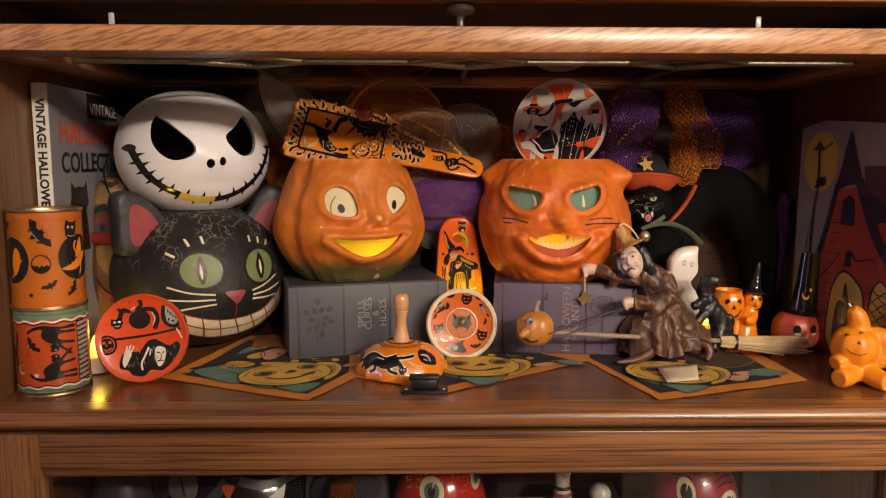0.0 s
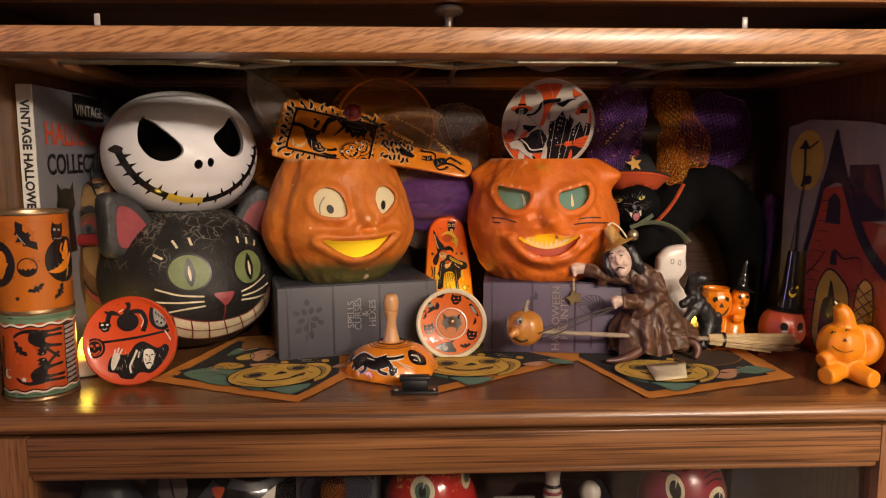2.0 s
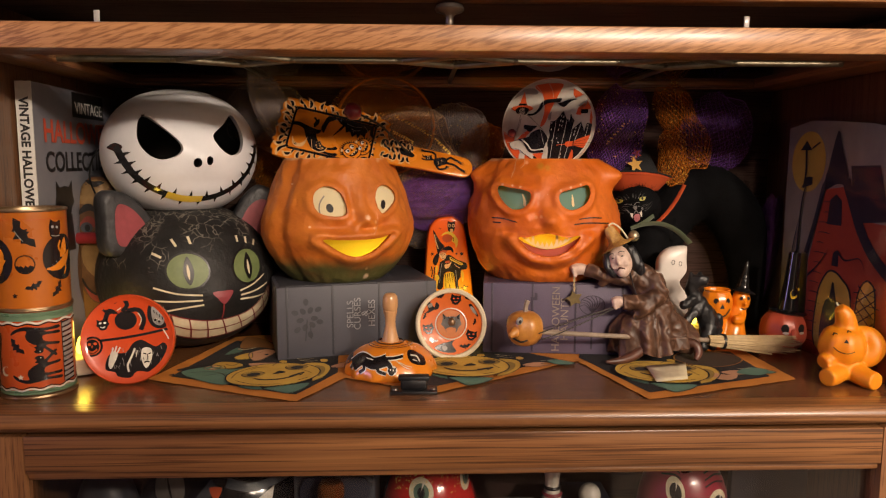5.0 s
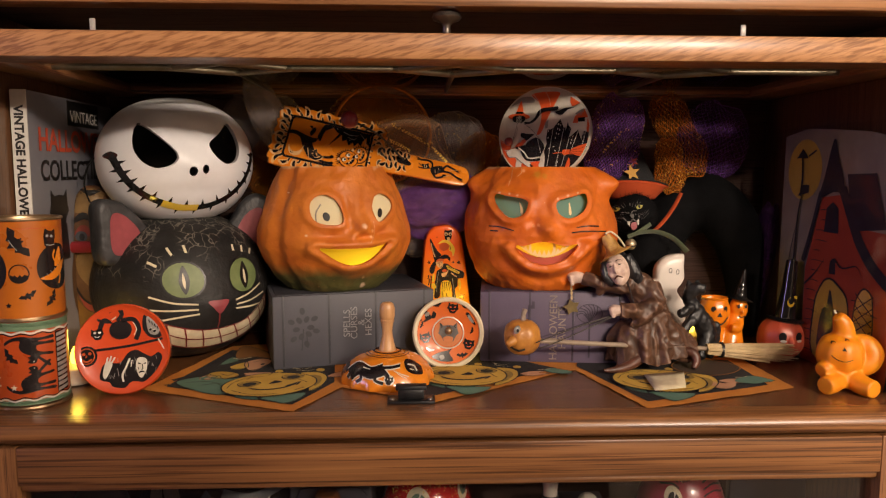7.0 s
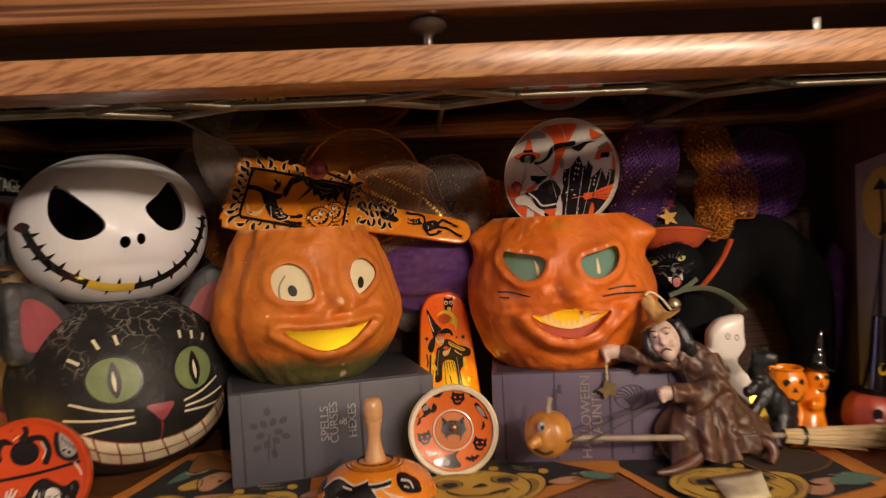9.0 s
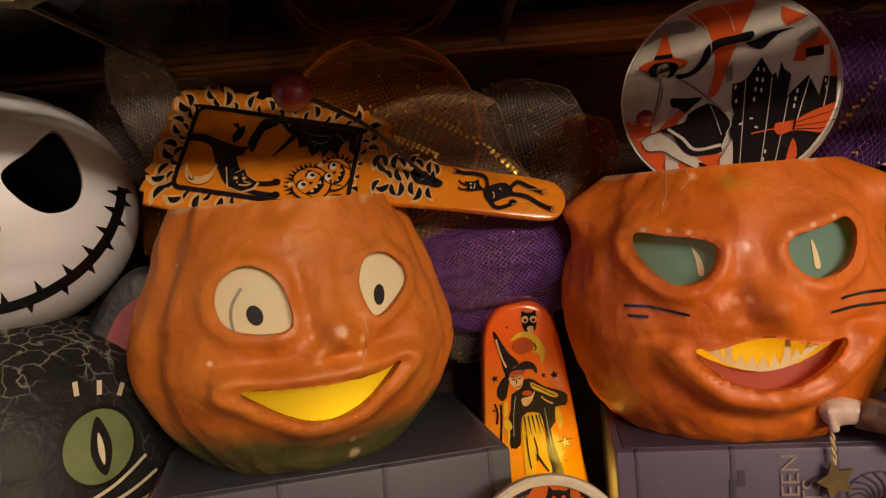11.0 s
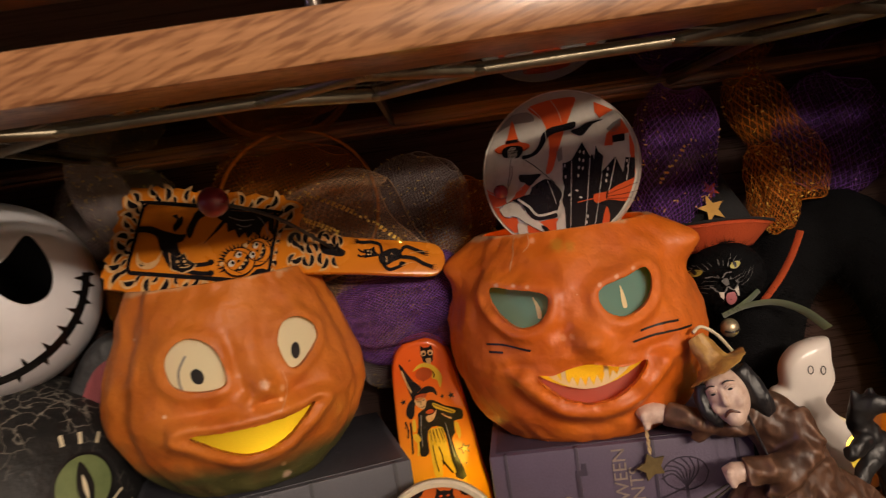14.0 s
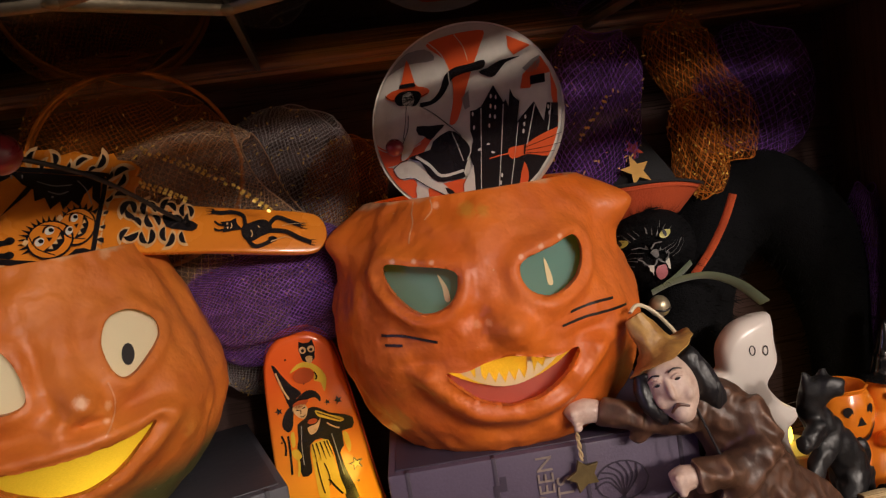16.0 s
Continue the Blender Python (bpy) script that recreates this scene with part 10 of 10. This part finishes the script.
PLUSH_EYE = surface("plush_eye", (0.55, 0.50, 0.10), (0.42, 0.36, 0.07), 200, 0.4)
PLUSH_LINE = surface("plush_line", (0.20, 0.19, 0.185), (0.09, 0.085, 0.085), 400, 0.8)
PLUSH_TONGUE = surface("plush_tongue", (0.50, 0.17, 0.19), (0.40, 0.12, 0.14), 200, 0.5)
for s in (-1, 1):
    ex = s * 0.0104
    face_paint("eye", outline([(ex - 0.0034, 0.0082), (ex - 0.0005, 0.0104), (ex + 0.0034, 0.0096), (ex + 0.0020, 0.0072), (ex - 0.0012, 0.0066)], 4), PLUSH_EYE, "yellow painted eye")
    face_paint("pupil", oval(ex, 0.0088, 0.0011, 0.0017, 14), INK, "", plf2)
    for k in range(4):
        face_paint("painted_hair", stroke([(s * (0.0045 + 0.0020 * k), 0.0010 - 0.0016 * k), (s * (0.0100 + 0.0022 * k), 0.0020 - 0.0010 * k), (s * (0.0150 + 0.0020 * k), 0.0038 + 0.0004 * k)], 0.00035, 4, True), PLUSH_LINE, "pale painted whisker")
    for k in range(3):
        face_paint("painted_hair", stroke([(s * (0.0018 + 0.0022 * k), 0.0105 - 0.0010 * k), (s * (0.0028 + 0.0028 * k), 0.0140 - 0.0006 * k)], 0.0005, 3, True), PLUSH_LINE)
        face_paint("painted_hair", stroke([(s * (0.0090 + 0.0016 * k), 0.0120 - 0.0012 * k), (s * (0.0115 + 0.0022 * k), 0.0150 - 0.0022 * k)], 0.0005, 3, True), PLUSH_LINE)
    face_paint("painted_hair", stroke([(s * 0.0008, 0.0030), (s * 0.0036, 0.0052), (s * 0.0070, 0.0050)], 0.0007, 4), PLUSH_LINE)
    face_paint("painted_hair", stroke([(0, -0.0030), (s * 0.0030, -0.0052), (s * 0.0062, -0.0034), (s * 0.0080, -0.0008)], 0.0008, 5), PLUSH_LINE, "pale painted muzzle line")
    face_paint("fang", [(s * 0.0030, -0.0050), (s * 0.0052, -0.0044), (s * 0.0044, -0.0092)], TIN_WHITE, "white painted fang", plf2)
face_paint("nose", outline([(-0.0022, 0.0002), (0.0, 0.0010), (0.0022, 0.0002), (0.0, -0.0024)], 3), PLUSH_LINE)
face_paint("tongue", outline([(-0.0026, -0.0072), (0.0000, -0.0060), (0.0030, -0.0068), (0.0034, -0.0108), (0.0006, -0.0126), (-0.0022, -0.0108)], 4), PLUSH_TONGUE, "pink tongue")

HO = Vector((0.238, 0.820, 1.182))
ph = thing("witch_hat", "black felt pointed hat with orange brim on a plush cat", "hat", HO)


def brim_f(u, v):
    q = 2 * math.pi * u
    rx, ry = 0.0255 + 0.0165 * v, 0.0215 + 0.0120 * v
    p = Vector((rx * math.cos(q), ry * math.sin(q), -0.004 + 0.0215 * v - 0.0025 * v * math.cos(q) - 0.0035 * v * v * max(0.0, math.cos(q)) ** 3 + 0.0012 * v * math.sin(3 * q)))
    p.z -= 0.004 * max(0.0, math.sin(q)) * v
    return p


part("brim", sheet(brim_f, 64, 8, True), FELT_ORANGE, ph, "orange-red felt brim").modifiers.new("thick", "SOLIDIFY").thickness = 0.0018
part("brim_binding", tube([brim_f(i / 24, 1.0) for i in range(25)], 0.0010, 6, 3), FELT_BLACK, ph)
part("brim_seam", tube([brim_f(i / 24, 0.86) + Vector((0, -0.0003, 0)) for i in range(25)], 0.0006, 6, 3), FELT_ORANGE, ph)
part("cone", tube([(0, 0.000, 0.000), (0.000, 0.002, 0.0125), (0.003, 0.014, 0.0280), (0.008, 0.028, 0.0460), (0.013, 0.040, 0.0580)], [0.0250, 0.0265, 0.0200, 0.0120, 0.003], 32, 6), FELT_BLACK, ph)
star_at = lambda c_, lean: (lambda x, z: Vector((c_.x + x, c_.y + lean * z, c_.z + z)))
part("felt_star", paint([moved(STAR, 0, 0, 0.0098, 8)], star_at(Vector((0.2301, 0.7975, 1.2083)) - HO, 0.55), 0.004), FELT_GOLD, ph, "gold felt star")
part("felt_star", paint([moved(STAR, 0, 0, 0.0064, 20)], star_at(Vector((0.2345, 0.8080, 1.2210)) - HO, 0.7), 0.004), FELT_ORANGE, ph, "orange felt star")

rb_ = tube([(0.222, 0.779, 1.138), (0.236, 0.776, 1.143), (0.254, 0.773, 1.1435), (0.271, 0.771, 1.136), (0.286, 0.770, 1.122)], 0.0038, 10, 8, flat=0.12)
join(rb_, tube([(0.227, 0.778, 1.140), (0.237, 0.775, 1.146), (0.2455, 0.774, 1.1525)], [0.0030, 0.0042, 0.0036], 10, 8, flat=0.15))
tagged(part("neck_ribbon", rb_, RIBBON_GREEN), "green satin ribbon at a plush cat's neck", "ribbon")
tail = tagged(part("hat_ribbon", tube([(0.2825, 0.785, 1.186), (0.2745, 0.785, 1.170), (0.2640, 0.785, 1.155), (0.2520, 0.784, 1.143)], 0.0024, 10, 6, flat=0.25), FELT_ORANGE), "narrow orange-red ribbon hanging from a hat", "ribbon")
bell = thing("jingle_bell", "small brass jingle bell on a green ribbon", "bell", (0.2255, 0.779, 1.1295))
part("bell_body", ball((0.0062, 0.0062, 0.0064), 18, 12), PALE_BRASS, bell)
part("bell_slot", tube([(-0.005, -0.0040, -0.001), (0, -0.0064, -0.0018), (0.005, -0.0040, -0.001)], 0.0006, 6), INK, bell)

# ---- gauze ribbon bows along the back ----
def veil(name, colour, share):
    """Gauze too fine to see thread by thread: part clear, part cloth, thicker where it folds."""
    m = bpy.data.materials.new(name)
    m.use_nodes = True
    t = m.node_tree
    t.nodes.remove(t.nodes["Principled BSDF"])
    clear, cloth, lit = t.nodes.new("ShaderNodeBsdfTransparent"), t.nodes.new("ShaderNodeBsdfDiffuse"), t.nodes.new("ShaderNodeBsdfTranslucent")
    cloth.inputs[0].default_value = lit.inputs[0].default_value = rgba(colour)
    co = t.nodes.new("ShaderNodeTexCoord")
    n = node(t, "ShaderNodeTexNoise", Scale=70.0, Detail=3.0)
    t.links.new(co.outputs["Object"], n.inputs["Vector"])
    rg = node(t, "ShaderNodeMapRange")
    for k, v in zip(("From Min", "From Max", "To Min", "To Max"), (0.35, 0.70, share * 0.4, share * 1.7)):
        rg.inputs[k].default_value = v
    t.links.new(n.outputs["Fac"], rg.inputs["Value"])
    half, mix = t.nodes.new("ShaderNodeMixShader"), t.nodes.new("ShaderNodeMixShader")
    t.links.new(cloth.outputs[0], half.inputs[1])
    t.links.new(lit.outputs[0], half.inputs[2])
    t.links.new(rg.outputs[0], mix.inputs[0])
    t.links.new(clear.outputs[0], mix.inputs[1])
    t.links.new(half.outputs[0], mix.inputs[2])
    t.links.new(mix.outputs[0], t.nodes["Material Output"].inputs[0])
    return m


VEILS = {NET_ORANGE: veil("veil_orange", (0.55, 0.18, 0.025), 0.15), NET_PURPLE: veil("veil_purple", (0.15, 0.06, 0.25), 0.40), NET_SILVER: veil("veil_silver", (0.48, 0.40, 0.40), 0.15), NET_BROWN: veil("veil_brown", (0.54, 0.35, 0.23), 0.30)}


def gauze(label, at, radii, turn, mat, tinsel, seed, n=46, width=0.00014, waist=0.0, open_=0.12):
    """A puffed loop of woven gauze ribbon: two sets of crossing strands and a few tinsel threads."""
    e = thing("gauze_ribbon", label, "ribbon", at, group="gauze ribbons")
    r = random.Random(seed)
    ph_ = r.uniform(0, 6)
    M = pose(0, 0, 0, *turn)

    def P(u, v):
        q, w = 2 * math.pi * u, math.pi * (open_ + (1 - 2 * open_) * v)
        k = math.sin(w) ** 0.8 * (1 + 0.10 * math.sin(3 * q + ph_) * math.sin(w) + 0.06 * math.sin(7 * q + 5 * v + ph_))
        k *= 1 + 0.16 * noise.noise(Vector((1.6 * math.cos(q), 1.6 * math.sin(q), 2.4 * v + seed))) + 0.05 * noise.noise(Vector((5 * math.cos(q), 5 * math.sin(q), 6 * v + seed)))
        k *= 1 - waist * math.exp(-((v - 0.55) / 0.14) ** 2)
        return M @ Vector((radii[0] * k * math.cos(q), radii[1] * k * math.sin(q), -radii[2] * math.cos(w) * (1 + 0.06 * math.sin(2 * q + ph_))))

    def strand(bm, u0, shear, width, seg=34):
        prev = None
        for i in range(seg + 1):
            v = i / seg
            u = u0 + shear * v
            p = P(u, v)
            d = (P(u + 0.01, v) - P(u - 0.01, v)).normalized() * width
            now = (bm.verts.new(p - d), bm.verts.new(p + d))
            if prev:
                bm.faces.new((prev[0], prev[1], now[1], now[0]))
            prev = now

    bm = bmesh.new()
    for k in range(n):
        strand(bm, k / n, 0.42, width)
        strand(bm, k / n + 0.003, -0.42, width)
    tagged(part("woven_gauze", bm, mat, e, "fine woven gauze"), kind="stuff")
    part("veil", sheet(P, 48, 24, True), VEILS[mat], e, "sheer gauze")
    for edge in (0.0, 1.0):
        part("hem", tube([P(i / 20, edge) for i in range(21)], 0.0004, 5, 3), mat, e)
    tb = bmesh.new()
    for _ in range(110):
        p = P(r.random(), r.random())
        k_ = r.uniform(0.7, 1.6)
        join(tb, ball((0.0011 * k_, 0.0003, 0.0005), 5, 3, Matrix.Translation(p) @ pose(0, 0, 0, r.uniform(0, 180), r.uniform(0, 180), 0)))
    tagged(part("tinsel_thread", tb, tinsel, e, "glinting tinsel thread"), kind="stuff")
    return e


for i, (label, at, radii, turn, mat, tinsel, n, width, waist) in enumerate((
        ("sheer orange gauze ribbon loop behind a pumpkin", (-0.056, 0.822, 1.252), (0.056, 0.028, 0.050), (0, 25, 0), NET_ORANGE, TINSEL_GOLD, 80, 0.00013, 0),
        ("sheer brown-gold gauze ribbon loop behind a paddle", (-0.030, 0.820, 1.208), (0.062, 0.030, 0.066), (25, 62, 10), NET_BROWN, TINSEL_GOLD, 76, 0.00015, 0),
        ("sheer silver gauze ribbon loop at the back", (0.026, 0.838, 1.230), (0.040, 0.022, 0.050), (0, 30, 0), NET_SILVER, TINSEL_GOLD, 76, 0.00013, 0),
        ("purple gauze ribbon puff between two lanterns", (0.014, 0.806, 1.172), (0.036, 0.026, 0.050), (0, 84, 0), NET_PURPLE, TINSEL_VIOLET, 96, 0.00019, 0),
        ("silver gauze ribbon tail beside a skull jar", (-0.172, 0.795, 1.268), (0.018, 0.010, 0.044), (0, -26, 0), NET_SILVER, TINSEL_GOLD, 56, 0.00014, 0),
        ("sheer silver gauze ribbon loop behind a skull jar", (-0.190, 0.842, 1.262), (0.046, 0.024, 0.040), (0, 15, 0), NET_SILVER, TINSEL_GOLD, 64, 0.00014, 0),
        ("orange gauze ribbon tail low behind a pumpkin", (-0.176, 0.838, 1.205), (0.030, 0.02, 0.040), (0, -10, 0), NET_ORANGE, TINSEL_GOLD, 50, 0.00014, 0),
        ("purple gauze ribbon puff beside a round noisemaker", (0.212, 0.815, 1.246), (0.032, 0.022, 0.052), (0, 14, 0), NET_PURPLE, TINSEL_GOLD, 44, 0.00017, 0.1),
        ("orange gauze ribbon puff above a plush cat's hat", (0.290, 0.822, 1.250), (0.025, 0.018, 0.054), (0, -24, 0), NET_ORANGE, TINSEL_GOLD, 26, 0.00018, 0.22),
        ("orange gauze ribbon fold hanging over a plush cat's hat", (0.276, 0.806, 1.216), (0.018, 0.012, 0.032), (0, -8, 0), NET_ORANGE, TINSEL_GOLD, 22, 0.00022, 0.2),
        ("dark purple gauze ribbon loop above a plush cat", (0.336, 0.840, 1.246), (0.040, 0.018, 0.046), (0, 26, 0), NET_PURPLE, TINSEL_VIOLET, 34, 0.00017, 0),
        ("purple gauze ribbon tail beside a plush cat", (0.402, 0.838, 1.105), (0.014, 0.014, 0.070), (0, 10, 0), NET_PURPLE, TINSEL_VIOLET, 50, 0.00014, 0),
        ("brown gauze ribbon tuft behind a rattle", (-0.006, 0.836, 1.135), (0.024, 0.016, 0.028), (0, 60, 0), NET_SILVER, TINSEL_GOLD, 60, 0.00014, 0),
        ("orange gauze ribbon tuft behind a cat lantern", (0.062, 0.845, 1.225), (0.024, 0.016, 0.032), (0, 30, 0), NET_ORANGE, TINSEL_GOLD, 60, 0.00014, 0))):
    gauze(label, at, radii, turn, mat, tinsel, 40 + i, n, width, waist)

# gold tinsel chains woven along the brown loop and a purple one
for pts, count in (([(-0.038, 0.772, 1.259), (-0.021, 0.764, 1.250), (-0.005, 0.758, 1.241), (0.008, 0.755, 1.231), (0.020, 0.758, 1.2195)], 46), ([(-0.040, 0.766, 1.242), (-0.029, 0.762, 1.237), (-0.019, 0.760, 1.231)], 20), ([(0.196, 0.792, 1.232), (0.205, 0.789, 1.243), (0.214, 0.790, 1.252)], 14)):
    chain_ = smooth_line(pts, 24)
    r = random.Random(count)
    mid = Vector(pts[len(pts) // 2])
    tb = bmesh.new()
    for i in range(count):
        p = Vector(chain_[int(i * (len(chain_) - 1) / (count - 1))])
        if r.random() < 0.86:
            join(tb, box((-0.00085, -0.0002, -0.0007), (0.00085, 0.0002, 0.0007)), Matrix.Translation(p - mid + Vector((0, 0, 0.0009 * (1 if i % 2 else -1)))) @ pose(0, 0, 0, r.uniform(-35, 35), 32 + r.uniform(-18, 18), r.uniform(-35, 35)))
    tinsel_ = tagged(part("tinsel_chain", tb, TINSEL_GOLD, smooth=False), "gold tinsel thread woven into a gauze ribbon", "tinsel", "tinsel chains")
    tinsel_.matrix_world = Matrix.Translation(mid)

hoop = thing("ribbon_hoop", "thin orange ribbon hoop with wired edge behind a pumpkin", "ribbon", (-0.050, 0.815, 1.250), 8, group="gauze ribbons")
for k_, (y_, r_) in enumerate(((-0.008, 0.0545), (0.008, 0.0560))):
    part("wired_edge", tube([(r_ * math.cos(a_), y_, r_ * math.sin(a_) * 0.98) for a_ in (i * 2 * math.pi / 16 for i in range(17))], 0.0011, 6, 4), NET_ORANGE, hoop, "orange wired edge")
hb = bmesh.new()
for i in range(240):
    a_ = 2 * math.pi * i / 240
    for sgn in (-1, 1):
        p0, p1 = Vector((0.0545 * math.cos(a_), -0.008, 0.0534 * math.sin(a_))), Vector((0.0560 * math.cos(a_ + sgn * 0.18), 0.008, 0.0549 * math.sin(a_ + sgn * 0.18)))
        w_ = Vector((-math.sin(a_), 0, math.cos(a_))) * 0.00013
        hb.faces.new([hb.verts.new(p) for p in (p0 - w_, p0 + w_, p1 + w_, p1 - w_)])
tagged(part("woven_gauze", hb, NET_ORANGE, hoop), kind="stuff")

# ---- things on the lower shelf, behind the shut door ----
ZL = 0.70


def eye_set(parent, onto, x, z, rx, rz, white, iris, k=0.62):
    w = part("eye", paint([oval(x, z, rx, rz)], onto(0.0004), 0.006), white, parent)
    part("iris", paint([oval(x, z, rx * k, rz * k)], onto(0.0009), 0.006), iris, w)
    part("pupil", paint([oval(x, z, rx * 0.3, rz * 0.36)], onto(0.0014), 0.006), INK, w)
    part("glint", paint([[(x, z + rz * 0.1), (x + rx * 0.28, z + rz * 0.6), (x + rx * 0.12, z + rz * 0.65)]], onto(0.0019), 0.006), TIN_WHITE, w)


def tall_jar(name, label, at, rx, ry, h, mat):
    e = thing(name, label, "decoration", at)
    bm = lathe([(rx * 0.6, 0.0), (rx * 0.8, h * 0.05), (rx * 0.98, h * 0.3), (rx, h * 0.55), (rx * 0.9, h * 0.8), (rx * 0.6, h * 0.95), (rx * 0.2, h), (0, h)], 64, 3)
    for v in bm.verts:
        v.co.y *= ry / rx
    body = part("jar_body", bm, mat, e)
    return e, (lambda lift: front_of(body.data, lift)), body


bcj, of, _ = tall_jar("cat_jar", "black glazed cat-head jar with pale eyes behind glass", (-0.215, 0.735, ZL), 0.098, 0.075, 0.225, GLAZE_BLACK)
w = part("eye", paint([oval(-0.046, 0.188, 0.0175, 0.0165)], of(0.0004), 0.006), TIN_GREY, bcj, "pale grey eye")
part("pupil", paint([outline([(-0.050, 0.198), (-0.045, 0.190), (-0.041, 0.180), (-0.046, 0.186)])], of(0.0010), 0.006), INK, w)
part("nose", paint([outline([(-0.004, 0.192), (0.008, 0.192), (0.003, 0.181)])], of(0.0006), 0.006), FELT_ORANGE, bcj, "orange nose")
part("fang", paint([[(0.040, 0.178), (0.056, 0.188), (0.054, 0.168)]], of(0.0006), 0.006), TIN_WHITE, bcj, "white fang")
part("muzzle_band", paint([stroke([(-0.035, 0.160), (-0.012, 0.182), (0.000, 0.196)], 0.010), stroke([(0.012, 0.196), (0.040, 0.190), (0.075, 0.196)], 0.008)], of(0.0003), 0.006), GREY_BLUE, bcj, "grey muzzle stripe")
gj, of, _ = tall_jar("ghost_jar", "grey ceramic ghost jar behind glass", (-0.330, 0.700, ZL), 0.034, 0.03, 0.205, GREY_BLUE)
part("eye", paint([oval(0.006, 0.172, 0.003, 0.007)], of(0.0005), 0.006), INK, gj)
tagged(part("card_box", box((-0.140, 0.690, ZL), (-0.058, 0.78, 0.896), 0.002), GREY_BLUE, smooth=False), "slate grey card box behind glass", "box")
fr_ = tagged(part("picture_card", slab(outline([(-0.128, 0.895), (-0.068, 0.895), (-0.070, 0.868), (-0.125, 0.862)], 3), 0.684, 0.687, 0.001), NAVY_CARD), "dark card with rounded corners leaning on a box", "card")
go = tagged(part("glitter_ornament", lathe([(0, -0.013), (0.008, -0.012), (0.012, -0.004), (0.0135, 0.006), (0.010, 0.016), (0, 0.018)], 24, 2), GLITTER_COPPER), "copper glitter ornament hanging on a box", "ornament")
go.matrix_world = Matrix.Translation((-0.100, 0.668, 0.884))
rj, of, rbody = tall_jar("pumpkin_jar", "red glazed pumpkin-head jar with glitter crown behind glass", (-0.002, 0.725, ZL), 0.053, 0.050, 0.206, RUBY)
eye_set(rj, of, -0.009, 0.178, 0.0125, 0.0135, CREAM, SAGE)
eye_set(rj, of, 0.037, 0.186, 0.0060, 0.0125, CREAM, SAGE)
part("nose", paint([[(0.010, 0.158), (0.022, 0.158), (0.016, 0.170)]], of(0.0006), 0.006), CREAM, rj, "cream nose")
gt = bmesh.new()
rg_ = random.Random(3)
for _ in range(160):
    a, t = rg_.uniform(0, 6.28), rg_.random() ** 1.5
    x, z = 0.035 * math.cos(a), 0.196 - 0.02 * t
    p = of(0.0004)(x, z)
    if p:
        join(gt, ball((0.0007, 0.0004, 0.0007), 5, 3, Matrix.Translation(p)))
tagged(part("glitter", gt, TINSEL_GOLD, rj, "glitter specks"), kind="stuff")
pin = thing("bowling_pin", "white toy bowling pin with pink and black stripes", "toy", (0.128, 0.715, ZL))
part("pin_body", lathe([(0.010, 0), (0.018, 0.02), (0.024, 0.06), (0.020, 0.11), (0.0115, 0.150), (0.0075, 0.172), (0.0085, 0.184), (0.0092, 0.190), (0.0075, 0.198), (0, 0.200)], 32, 3), TIN_WHITE, pin)
for i in range(5):
    z, r = 0.140 + i * 0.007, 0.0142 - i * 0.0014
    part("stripe", lathe([(r + 0.0003, z), (r + 0.0010, z + 0.0015), (r - 0.0004, z + 0.0036)], 32), CAT_PINK if i % 2 else INK, pin)
tagged(part("small_sign", box((0.062, 0.690, ZL), (0.105, 0.694, 0.868), 0.0006), TIN_GREY, smooth=False), "small grey card standing behind glass", "card")
pin2 = tagged(part("toy_ball", ball((0.012, 0.012, 0.0125), 20, 14), TIN_WHITE), "small white ball on a dark box", "toy")
pin2.matrix_world = Matrix.Translation((0.172, 0.73, 0.8525))
tagged(part("dark_box", box((0.145, 0.71, ZL), (0.20, 0.79, 0.840), 0.002), NAVY_CARD, smooth=False), "dark card box behind glass", "box")
dj, of, _ = tall_jar("devil_jar", "raspberry red glittered devil-head jar behind glass", (0.272, 0.725, ZL), 0.050, 0.046, 0.205, PINK_GLAZE)
eye_set(dj, of, -0.020, 0.172, 0.0085, 0.0145, CREAM, INK)
eye_set(dj, of, 0.024, 0.160, 0.0120, 0.0135, CREAM, INK)
for k in range(3):
    printed("brow", ([stroke([(0.010, 0.178 + 0.006 * k), (0.022, 0.181 + 0.006 * k), (0.034, 0.177 + 0.006 * k)], 0.0016), ], of(0.0006), 0.006), INK, dj)
    printed("brow", ([stroke([(-0.030, 0.186 + 0.005 * k), (-0.020, 0.188 + 0.005 * k), (-0.014, 0.185 + 0.005 * k)], 0.0014)], of(0.0006), 0.006), INK, dj)
part("glitter_crown", paint([outline([(-0.012, 0.190), (0.012, 0.196), (0.030, 0.192), (0.026, 0.201), (0.008, 0.2035), (-0.006, 0.2025)])], of(0.0008), 0.006), GLITTER_RED, dj, "red glitter crown")
nv = tagged(part("navy_folder", box((0.330, 0.735, ZL), (0.416, 0.745, 0.93), 0.001), NAVY_CARD, smooth=False), "navy card folder standing behind glass", "folder")
